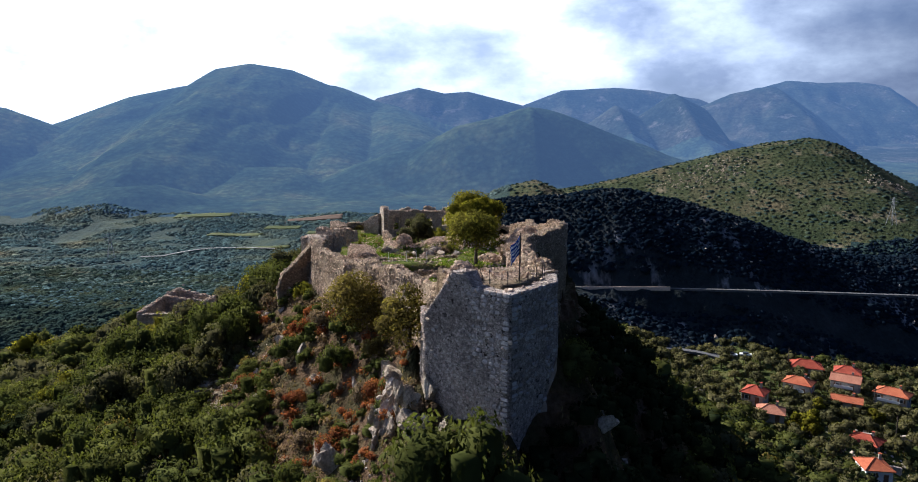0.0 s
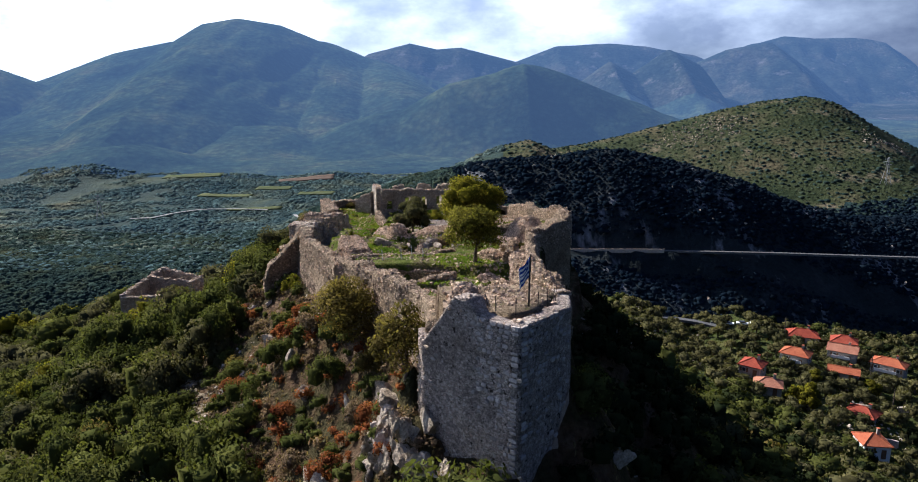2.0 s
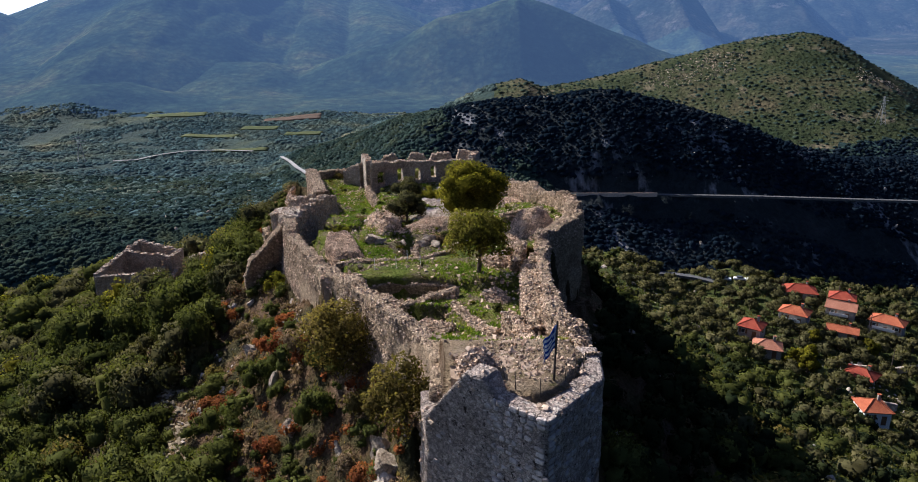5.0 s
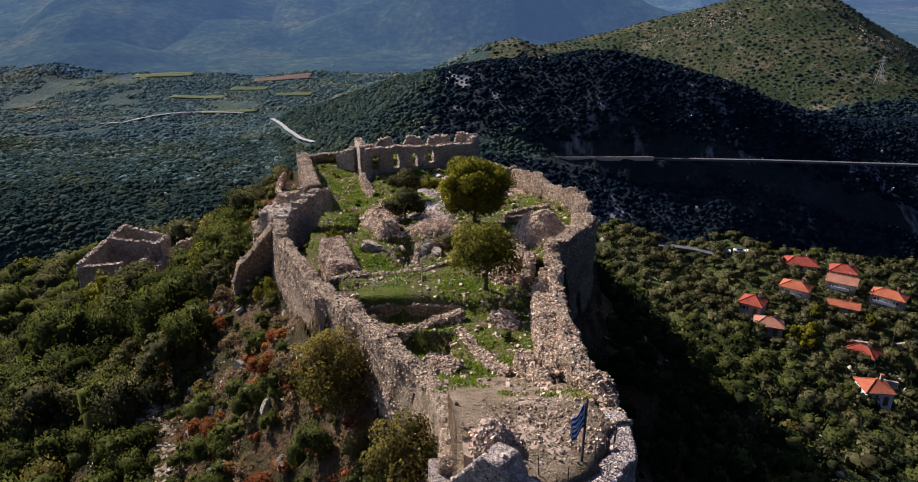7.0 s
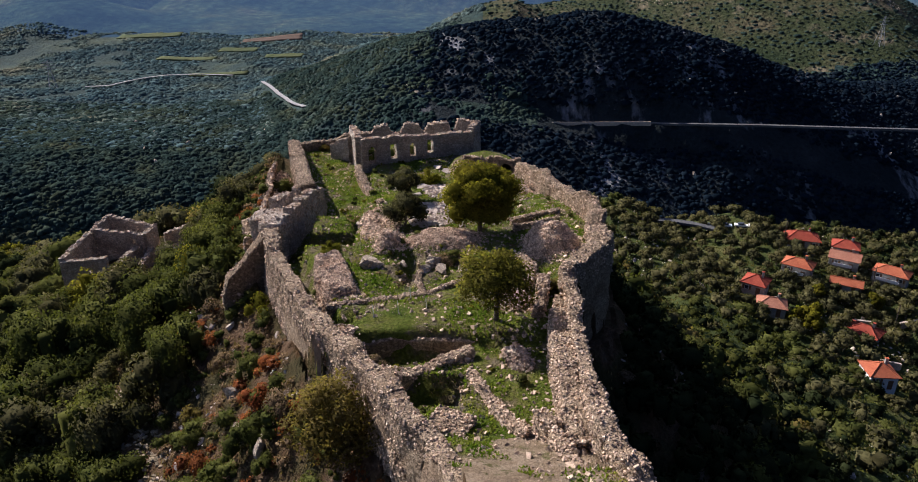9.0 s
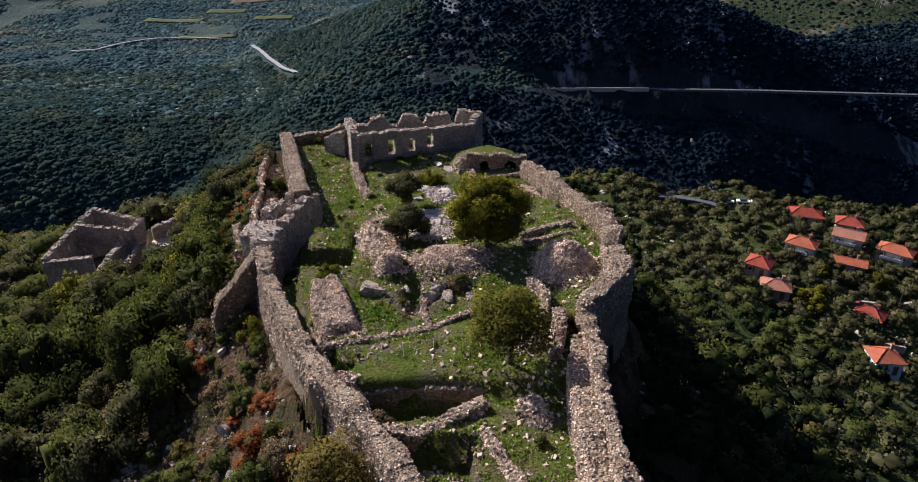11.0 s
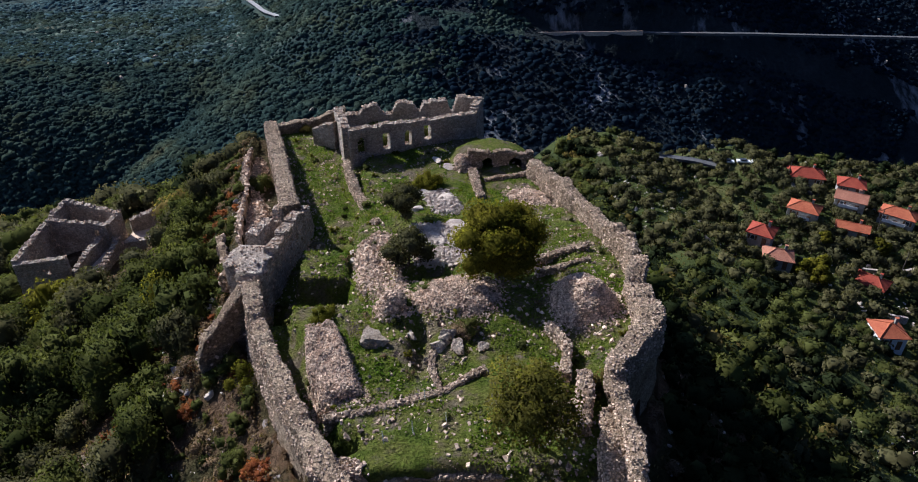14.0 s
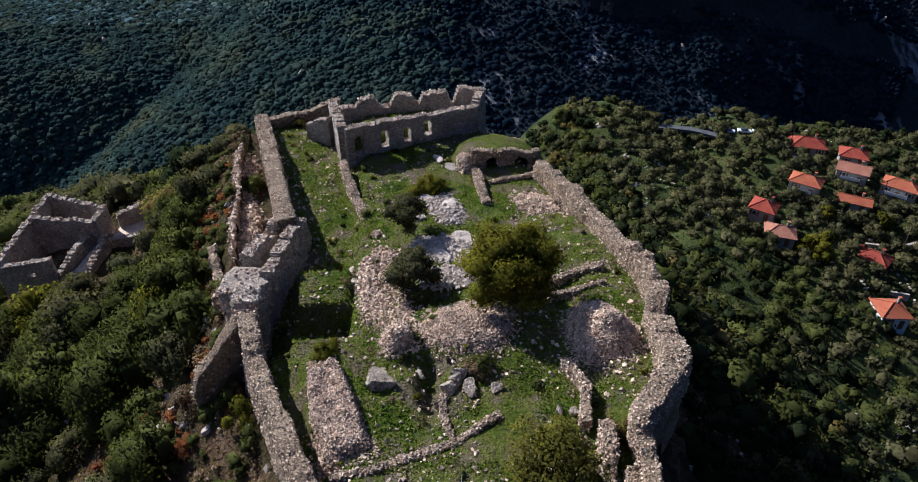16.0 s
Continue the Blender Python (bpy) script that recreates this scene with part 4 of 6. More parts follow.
low_wall("leaning stump of a doorway wall", [(2.7, 54.2, 0.8, 0, 0, 2.4), (3.3, 52.9, 0.8, 0, 0, 2.6)], 75, 0.3)
low_wall("eroded wall stump with a hollow", [(3.3, 52.6, 0.7, 0, 0, 2.6), (3.7, 50, 0.8, 0, 0, 2.5), (4.3, 47.8, 0.8, 1, 1, 3.4), (5.2, 46.8, 0.8, 1, 1, 4.0)], 76, 0.35)
low_wall("footing of a small enclosure", [(-10.6, 69.4, 0.5, -1, -1, 0.72), (-8.2, 69.6, 0.55, -1, -1, 0.8), (-3.4, 71.3, 0.5, -1, -1, 0.5), (-0.3, 73.2, 0.55, -1, -1, 0.5)], 77, 0.22)
low_wall("footing of a small enclosure", [(-3.3, 71.4, 0.4, -1, -1, 0.4), (-3.9, 73.6, 0.4, -1, -1, 0.35), (-3.7, 75.2, 0.4, -1, -1, 0.5)], 78, 0.2)
low_wall("long low wall across the grassy court", [(-8.4, 96.2, 0.9, -4, -4, -1.5), (-9.4, 100, 0.8, -4, -4, -1.9), (-11.3, 107.2, 0.8, -4, -4, -2.0), (-12, 111, 0.8, -4, -4, -1.9)], 79)
low_wall("squared stone gatepost stump", [(-8.6, 95.6, 0.9, -3.5, -3.5, -1.2), (-8.0, 96.2, 0.9, -3.5, -3.5, -1.2)], 80, 0.06)
low_wall("low terrace wall with grass behind it", [(5.0, 84.1, 0.5, -1, -1, 0.5), (9.4, 84.9, 0.5, -1, -1, 1.0)], 81, 0.15)
low_wall("low terrace wall with grass behind it", [(5.0, 86.0, 0.5, -1, -1, 0.4), (9.8, 87.2, 0.5, -1, -1, 1.0)], 82, 0.15)
low_wall("footing wall beside the vault", [(2.3, 101, 0.8, -4, -4, -1.6), (2.0, 107.8, 0.8, -4, -4, -1.9)], 83)
low_wall("low footing wall before the vault", [(3.2, 105.6, 0.5, -4, -4, -2.1), (8.2, 106.6, 0.5, -4, -4, -1.9)], 84, 0.15)
low_wall("kerb of stones along the grassy bank", [(4.6, 71.5, 0.5, -1, -1, 1.2), (5.4, 74.5, 0.5, -1, -1, 1.1), (4.6, 77, 0.5, -1, -1, 0.9)], 85, 0.2)
low_wall("broken inner stub of the curtain wall", [(5.6, 70.8, 0.8, -1, -1, 2.0), (5.2, 68.6, 0.8, -1, -1, 2.2), (4.6, 66.6, 0.7, -1, -1, 1.6)], 86, 0.3)

vault = new("vault")
tagged(vault, "turf-covered barrel vault with two arched openings", "ruin")
pierced_wall("front_wall", (1.6, 109.2), (9.0, 109.6), 0.7, -4.2, -0.5, -0.75, [(1.6, 2.9, -3.5, -1.2, True), (4.7, 6.2, -3.5, -1.3, True)], [M_STONE], vault, 0.5, 91)
pierced_wall("side_wall", (1.8, 109.6), (2.6, 115), 0.7, -4.2, -1.9, -2.4, [], [M_STONE], vault, 0.15, 92)
pierced_wall("side_wall", (8.9, 109.8), (7.6, 115.4), 0.7, -6, -1.9, -2.4, [], [M_STONE], vault, 0.15, 93)
pierced_wall("back_wall", (2.6, 115.2), (7.6, 115.4), 0.7, -6, -2.4, -2.4, [], [M_STONE], vault, 0.15, 94)


def turf_roof():
    n = 22
    u, v = np.meshgrid(np.linspace(0, 1, n), np.linspace(0, 1, n), indexing="ij")
    x = (-1.2 + 0.9 * v) * (1 - u) + (10.4 - 1.6 * v) * u
    y = 109.2 + 7.4 * v
    z = -0.95 + 0.15 * np.sin(math.pi * u) - 2.1 * np.abs(2 * u - 1) ** 2.6 - 1.9 * np.clip((v - 0.35) / 0.65, 0, 1) ** 2 + 0.4 * waves(x, y, 2.0, 95, 3)
    up = np.stack([x, y, z], -1).reshape(-1, 3)
    low = up - np.array([0, 0, 0.3]) - np.array([0, 0, 0.9]) * np.clip(np.abs(2 * u - 1) ** 6 + np.clip((v - 0.8) / 0.2, 0, 1), 0, 1).reshape(-1, 1)
    f = sheet_faces(n, n)
    edge = [(i * n, (i + 1) * n) for i in range(n - 1)] + [((n - 1) * n + j, (n - 1) * n + j + 1) for j in range(n - 1)] + [((i + 1) * n + n - 1, i * n + n - 1) for i in range(n - 1)] + [(j + 1, j) for j in range(n - 1)]
    rim = np.array([(a, b, b + n * n, a + n * n) for a, b in edge])
    mesh_object("turf_roof", np.concatenate([up, low]), np.concatenate([f, f[:, ::-1] + n * n, rim]), [M_YARD], vault)


turf_roof()


# ---- ruined house on the spur below the castle ----
ruin = new("ruined_house")
tagged(ruin, "roofless stone house on the wooded spur", "ruin")
RZ = -26
for args in [("front_wall", (-55.6, 116.0), (-49.6, 117.2), -17.2, -17.2, [(3.0, 3.9, -19.3, -18.3, False)], 101, 0.1),
             ("side_wall", (-55.6, 116.2), (-55.0, 125.2), -17.0, -16.2, [(5.2, 5.8, -18.6, -17.6, False)], 102, 0.5),
             ("inner_wall", (-55.0, 125.2), (-47.0, 124.8), -16.0, -16.8, [(6.2, 6.9, -20, -17.6, True)], 103, 0.2),
             ("rear_wall", (-54.6, 130.2), (-47.2, 128.6), -15.6, -17.0, [], 104, 0.25),
             ("side_wall", (-54.9, 125.3), (-54.6, 130.2), -16.2, -15.8, [], 105, 0.3),
             ("side_wall", (-47.0, 124.8), (-46.8, 128.6), -16.8, -17.0, [], 106, 0.4),
             ("low_wall", (-49.6, 117.2), (-48.0, 124.6), -19.6, -18.2, [], 107, 0.3),
             ("low_wall", (-46.6, 118.4), (-45.8, 124.0), -20.4, -18.6, [], 108, 0.15),
             ("low_wall", (-49.0, 117.6), (-46.8, 118.6), -20.2, -20.4, [], 109, 0.15),
             ("yard_wall", (-45.6, 128.6), (-40.6, 131.6), -18.4, -17.4, [], 110, 0.1),
             ("yard_wall", (-45.8, 124.6), (-41.0, 126.0), -19.9, -19.6, [], 111, 0.1)]:
    nm, a, b, t0, t1, holes, sd, jg = args
    pierced_wall(nm, a, b, 0.8, RZ, t0, t1, holes, [M_RUIN], ruin, jg, sd, 0.2)


def slab(name, corners, z0, z1, mat, parent=None):
    bm = bmesh.new()
    lo = [bm.verts.new((x, y, z0)) for x, y in corners]
    hi = [bm.verts.new((x, y, z1)) for x, y in corners]
    n = len(corners)
    for i in range(n):
        bm.faces.new((lo[i], lo[(i + 1) % n], hi[(i + 1) % n], hi[i]))
    bm.faces.new(hi)
    bm.faces.new(lo[::-1])
    bmesh.ops.bevel(bm, geom=bm.edges[:], offset=0.03, segments=1, affect="EDGES")
    me = bpy.data.meshes.new(name)
    bm.to_mesh(me)
    bm.free()
    me.materials.append(mat)
    ob = new(name, me)
    if parent:
        ob.parent = parent
    return ob


wall_mesh("enclosure_wall", [(-51.8, 115.2, 0.5, -26, -26, -21.6), (-51.4, 113.2, 0.5, -26, -26, -21.9), (-50.2, 112.2, 0.5, -26, -26, -21.9), (-48.2, 112.4, 0.5, -26, -26, -21.6), (-46.8, 113.6, 0.5, -26, -26, -21.3)], [M_STONE], ruin, 0.12, 118, 0.3)
slab("paved_floor", [(-48.6, 118.6), (-46.9, 118.7), (-46.0, 124.0), (-47.8, 124.2)], -26, -20.6, M_RUBBLE, ruin)
slab("paved_floor", [(-46.0, 125.0), (-41.0, 126.4), (-40.9, 130.8), (-45.6, 128.4)], -27, -20.4, M_RUBBLE, ruin)


# ---- rubble ----
def pile(label, px, py, rx, ry, tall, n, lo, hi, seed, mat=None, turn=0.0, edge=0.8, square=2.0, taper=0.0):
    """A heap of stones on an uneven mound, one mesh. edge: how much of the radius its side takes; square: how boxy its outline is."""
    rng = np.random.default_rng(seed)
    c, s_ = math.cos(turn), math.sin(turn)

    def mound(u, v):
        x, y = px + c * u * rx * (1 - taper * v) - s_ * v * ry, py + s_ * u * rx * (1 - taper * v) + c * v * ry
        r = (np.abs(u) ** square + np.abs(v) ** square) ** (1 / square)
        r = r * (1 + 0.22 * waves(u + seed, v, 0.9, seed, 2))
        k = np.clip((1 - r) / edge, 0, 1)
        z = tall * (k * (2 - k)) * (1 + 0.3 * waves(x, y, 1.1, seed + 1, 2))
        return x, y, z, r

    u, v = rng.uniform(-1.2, 1.2, 2 * n), rng.uniform(-1.2, 1.2, 2 * n)
    x, y, z, r = mound(u, v)
    ok = r < 1.0 + 0.15 * rng.normal(size=2 * n)
    x, y, z = x[ok], y[ok], z[ok]
    z = height(x, y) + np.maximum(z, 0) + rng.uniform(-0.04, 0.05, len(x))
    g = 26
    bu, bv = np.meshgrid(np.linspace(-1.25, 1.25, g), np.linspace(-1.25, 1.25, g), indexing="ij")
    bx, by, bz, br = mound(bu, bv)
    bz = height(bx, by) + bz - 0.05 - 0.3 * smooth(0.85, 1.1, br)
    q = sheet_faces(g, g)
    tri = np.concatenate([q[:, [0, 1, 2]], q[:, [0, 2, 3]]])
    v1, f1 = joined((np.stack([bx, by, bz], -1).reshape(-1, 3), tri), stones(rng, np.column_stack([x, y, z]), lo, hi))
    ob = mesh_object("rubble_pile", v1, f1, [mat or M_RUBBLE], flat=True)
    return tagged(ob, label, "rubble", "rubble heaps inside the walls", "stuff")


def ball_tri():
    return BALL_V, np.concatenate([BALL_F[:, [0, 1, 2]], BALL_F[:, [0, 2, 3]]])


pile("long flat-topped heap of pale stones", -10.7, 74.5, 1.35, 4.1, 0.75, 4800, 0.05, 0.105, 201, turn=0.22, edge=0.16, square=6, taper=0.3)
pile("steep dark heap of cleared stones", 7.4, 79.5, 2.2, 3.0, 1.5, 4800, 0.05, 0.11, 202, turn=0.3, edge=0.95, square=2.6, taper=0.3)
pile("rounded heap of pale stones", -6.5, 80.3, 1.25, 1.5, 0.85, 1200, 0.06, 0.15, 203, edge=0.75)
pile("broad mound of gravel and fallen stones", -1.7, 81.2, 3.5, 2.9, 0.35, 4600, 0.035, 0.1, 204, turn=0.1, edge=0.9)
pile("flat spread of pale rubble below the olives", -7.6, 85.0, 1.8, 3.2, 0.05, 1800, 0.04, 0.15, 205, turn=0.2)
pile("spread of fallen stones by the east wall", 6.9, 100.5, 1.8, 3.0, 0.4, 1000, 0.07, 0.16, 206, turn=0.5)
pile("heap of stones beside the terrace tree", 3.3, 69.6, 1.4, 1.8, 0.5, 700, 0.06, 0.15, 207)
pile("heap of rubble against the vault", 1.0, 109.6, 1.1, 1.6, 1.3, 500, 0.1, 0.2, 208)
pile("patch of dark stones under the tree", 2.6, 62.6, 0.9, 1.6, 0.3, 450, 0.06, 0.14, 209)
pile("scree of white stones before the mound", -2.4, 88.5, 2.4, 1.5, 0.25, 900, 0.07, 0.2, 210, M_PALE)
pile("scattered stones on the tower floor", 2.6, 44.2, 2.9, 2.6, 0.05, 520, 0.03, 0.08, 211)
pile("lump of fallen tower masonry", 0.2, 43.4, 1.0, 0.9, 0.9, 400, 0.07, 0.16, 212)
pile("scree of pale stones running down the court", -7.8, 89.5, 1.9, 3.6, 0.12, 1400, 0.06, 0.2, 213, turn=-0.1)
pile("pale broken bedrock and rubble in the court", -2.0, 93.0, 3.0, 2.2, 0.22, 1500, 0.06, 0.24, 214, M_PALE)
pile("pale broken bedrock and rubble in the court", -1.6, 100.4, 1.5, 3.2, 0.15, 900, 0.06, 0.22, 215, M_PALE, turn=0.2)
pile("grey stones around the pit and terrace edge", -9.6, 64.9, 1.6, 1.0, 0.12, 300, 0.06, 0.15, 216)
pile("rubble bank against the outside of the wall", -21.6, 104, 1.6, 6.0, 0.8, 1000, 0.1, 0.3, 217, turn=0.14)
pile("rubble bank against the outside of the wall", -23.6, 115, 1.5, 5.0, 0.8, 800, 0.1, 0.3, 218, turn=0.2)
pile("fallen stones in the sunken room", -4.6, 58.8, 2.6, 1.0, 0.2, 500, 0.06, 0.16, 219)


def boulder_mesh(name, seed, mat, n=9):
    rng = np.random.default_rng(seed)
    d, f = ball_template(n)
    for k in range(16):
        a = rng.normal(size=3)
        a /= np.linalg.norm(a)
        over = np.maximum(0, d @ a - rng.uniform(0.35, 0.8))
        d = d - over[:, None] * a
    u, v = d[:, 0] * 2 + d[:, 2] * 1.3, d[:, 1] * 2 - d[:, 2] * 1.7
    d = d * (1 + 0.3 * waves(u, v, 0.9, seed, 4, 0.6)[:, None] - 0.18 * np.abs(waves(u + 5, v, 0.5, seed + 1, 2))[:, None])
    me_ob = mesh_object(name, d, f, [mat], flat=True)
    me = me_ob.data
    bpy.data.objects.remove(me_ob)
    return me


ROCKS = [boulder_mesh("rock", 300 + i, M_ROCK) for i in range(5)]
PALES = [boulder_mesh("rock", 310 + i, M_PALE) for i in range(3)]


def rock(label, x, y, sx, sy, sz, rz, k, sink=0.35, pale=False, tilt=0.0, group=""):
    ob = new("rock", (PALES if pale else ROCKS)[k % (3 if pale else 5)])
    z = float(height(np.array([x]), np.array([y]))[0])
    ob.matrix_world = pose(x, y, z + sz * (1 - 2 * sink) * 0.6, tilt, tilt * 0.6, rz) @ Matrix.Diagonal((sx, sy, sz, 1))
    return tagged(ob, label, "rock", group)


for i, (x, y, sx, sy, sz) in enumerate([(-3.0, 42.4, 0.8, 0.7, 1.5), (-3.9, 43.9, 0.9, 0.8, 1.4), (-4.6, 45.4, 0.8, 0.9, 1.2), (-2.4, 40.9, 0.8, 0.7, 1.3), (-4.4, 42.4, 0.8, 0.7, 1.0), (-5.6, 44.0, 0.7, 0.8, 1.1), (-1.0, 40.2, 0.7, 0.6, 1.0), (-3.4, 43.2, 0.9, 0.8, 1.2), (-5.0, 43.2, 0.6, 0.6, 1.2), (-3.2, 41.4, 0.6, 0.6, 1.1), (-4.4, 46.6, 1.2, 1.4, 1.2), (-5.0, 49.2, 1.0, 1.3, 1.1), (-3.4, 41.6, 1.0, 0.9, 1.2), (-9.2, 45.6, 1.1, 0.9, 1.7), (-10.6, 48.6, 0.8, 0.9, 1.2), (4.8, 37.2, 1.0, 0.9, 1.3), (6.6, 38.4, 0.9, 0.8, 1.3), (8.2, 39.6, 1.0, 1.0, 1.0), (9.4, 42.2, 0.9, 1.0, 0.9), (-14.8, 62.8, 0.8, 1.3, 1.0), (-16.6, 65, 1.0, 1.5, 0.9), (-19.0, 71.5, 0.8, 1.2, 0.9), (-12.6, 57.6, 0.8, 1.0, 1.1), (-17.8, 60.5, 0.9, 1.1, 0.9), (-8.2, 52.4, 0.8, 1.0, 1.2)]):
    rock("weathered grey limestone outcrop on the slope", x, y, sx, sy, sz, 37 * i, i, 0.25, tilt=(-8, 6, 10)[i % 3], group="outcrops on the castle slope")
rng_c = np.random.default_rng(333)
for i in range(34):
    q = rng_c.uniform(0, 1)
    x, y = -1.6 - 4.6 * q + rng_c.normal(0, 0.55), 39.6 + 7.6 * q + rng_c.normal(0, 0.6)
    w = rng_c.uniform(0.5, 1.0)
    rock("craggy cream limestone bluff beside the tower", x, y, w, w * rng_c.uniform(0.7, 1.1), w * rng_c.uniform(1.2, 2.0), float(rng_c.uniform(0, 360)), i, 0.42, i % 3 == 0, float(rng_c.uniform(-14, 14)), "outcrops on the castle slope")
for i, (x, y, sx, sy, sz) in enumerate([(-7.7, 76.4, 1.35, 1.3, 1.0), (-3.2, 75.8, 1.3, 0.8, 0.55), (-1.9, 75.4, 1.1, 0.8, 0.5), (-2.6, 76.6, 1.0, 0.7, 0.6), (-4.0, 74.6, 0.7, 0.6, 0.5), (-0.4, 75.4, 0.6, 0.6, 0.5), (3.4, 73.2, 0.5, 0.45, 0.5), (4.2, 73.0, 0.4, 0.45, 0.5), (-5.2, 77.4, 0.5, 0.5, 0.4), (0.3, 86.0, 0.7, 0.6, 0.4)]):
    rock("grey boulder lying in the grass of the court", x, y, sx, sy, sz, 53 * i, i, 0.3, group="boulders in the court")
for i, (x, y, sx, sy, sz) in enumerate([(-1.4, 100.6, 1.1, 2.2, 0.35), (-3.6, 102.6, 0.9, 1.3, 0.3), (-0.6, 94.8, 1.8, 1.7, 0.5), (-2.6, 91.6, 1.6, 1.2, 0.6), (-0.4, 91.9, 1.4, 1.0, 0.6), (-10.5, 92.2, 0.5, 0.9, 0.7), (-10.0, 89.2, 0.5, 0.8, 0.6), (-1.8, 111.6, 1.3, 0.8, 0.35), (-0.2, 109.2, 1.2, 0.9, 0.4), (-4.4, 98.6, 0.9, 0.8, 0.3)]):
    rock("pale bare bedrock breaking through the court", x, y, sx, sy, sz, 41 * i, i, 0.3, True, group="bedrock in the court")


# ---- trees ----
def limb(points, r0, r1, sides=7):
    """A tapered, bent branch as quads."""
    P = np.array(points, float)
    n = len(P)
    vs = []
    for i in range(n):
        t = P[min(i + 1, n - 1)] - P[max(i - 1, 0)]
        t /= np.linalg.norm(t)
        a = np.cross(t, (0.31, 0.95, 0.1))
        a /= np.linalg.norm(a)
        b = np.cross(t, a)
        r = r0 + (r1 - r0) * i / (n - 1)
        for k in range(sides):
            w = 2 * math.pi * k / sides
            vs.append(P[i] + r * (math.cos(w) * a + math.sin(w) * b))
    return np.array(vs), sheet_faces(n, sides, True)


def tree(name, label, place, width, tall, trunk, mat, seed, n_leaves, leaf=0.22, lobes_n=14, thin=False, group="", category="tree"):
    """A tree: tapered trunk with limbs, and a crown of leaf sprays in uneven lobes."""
    rng = np.random.default_rng(seed)
    top = new(name)
    top.matrix_world = pose(*place)
    tagged(top, label, category, group)
    R = width / 2
    lob = []
    for i in range(lobes_n):
        a, r = rng.uniform(0, 2 * math.pi), R * 0.8 * math.sqrt(rng.uniform(0, 1))
        h = trunk + (tall - trunk) * (0.18 + 0.62 * rng.uniform(0, 1) * (1 - 0.5 * (r / R) ** 2))
        s = R * rng.uniform(0.2, 0.38)
        lob.append((r * math.cos(a), r * math.sin(a), h, s, s * rng.uniform(0.75, 1.0)))
    lob.append((0, 0, tall - R * 0.42, R * 0.42, R * 0.36))
    pairs = [limb([(0, 0, -0.4), (0.06, 0.03, trunk * 0.5), (0.12, -0.05, trunk), (0.05, 0.0, trunk + (tall - trunk) * 0.45)], 0.05 * width * 0.75, 0.03)]
    for x, y, z, r, _ in lob[:9]:
        pairs.append(limb([(0.1, 0, trunk * rng.uniform(0.7, 1.1)), (x * 0.45, y * 0.45, trunk + (z - trunk) * 0.55), (x, y, z)], 0.02 * width * 0.6, 0.012, 5))
    mesh_object("trunk", *joined(*pairs), [M_BARK], top)
    parts = [leaves(rng, lob, n_leaves, leaf, 0.7)]
    if not thin:
        parts.append(cores(rng, lob, 0.68))
    v, f = joined(*parts)
    crown = mesh_object("crown", v, f, [mat], top)
    set_normals(crown.data, round_normals(v, lob))
    return top


def gz(x, y):
    return float(height(np.array([x]), np.array([y]))[0])


tree("broadleaf_tree", "dense dark green tree in the castle court", (1.8, 84.3, gz(1.8, 84.3)), 7.6, 7.0, 1.5, L_GREEN, 401, 17000, 0.13, 44)
tree("broadleaf_tree", "yellow-green tree beside the grassy terrace", (1.6, 66.4, gz(1.6, 66.4)), 6.2, 5.5, 1.7, L_YELLOW, 402, 9000, 0.12, 36, True)
tree("olive_tree", "grey-green wild olive among the rubble", (-5.4, 96.2, gz(-5.4, 96.2)), 4.8, 4.1, 0.6, L_OLIVE, 403, 5200, 0.11, 18, group="olives in the court")
tree("olive_tree", "grey-green wild olive beside the stone mound", (-5.3, 87.2, gz(-5.3, 87.2)), 4.6, 3.6, 0.5, L_OLIVE, 404, 5200, 0.11, 18, group="olives in the court")
tree("autumn_tree", "thin yellowing tree against the outer wall", (-8.9, 58.4, gz(-8.9, 58.4)), 6.4, 5.8, 0.3, L_GOLD, 405, 7500, 0.12, 40, True)
tree("autumn_tree", "thin yellowing tree beside the tower", (-3.6, 47.6, gz(-3.6, 47.6)), 4.8, 5.4, 0.3, L_GOLD, 406, 5600, 0.12, 34, True)


def shrub_mesh(name, seed, mat, n_leaves=1000, rad=1.0, tall=1.45, lobe=0.55, leaf=0.085, n=12, core=0.86, light=False):
    rng = np.random.default_rng(seed)
    lob = [(x, y, z, r * rng.uniform(0.55, 1.25), h) for x, y, z, r, h in random_lobes(rng, n, rad, tall, lobe)]
    v, f = joined(leaves(rng, lob, n_leaves, leaf, 0.55, 0.35, 0.78), cores(rng, lob, core, BALL1 if light else None))
    ob = mesh_object(name, v, f, [mat], flat=False)
    me = ob.data
    NORMALS[me.name] = round_normals(v, lob)
    set_normals(me, NORMALS[me.name])
    bpy.data.objects.remove(ob)
    return me


BALL2, BALL1 = ball_template(2), ball_template(1)
BUSH, FARBUSH, MIDBUSH, NORMALS = {}, {}, {}, {}
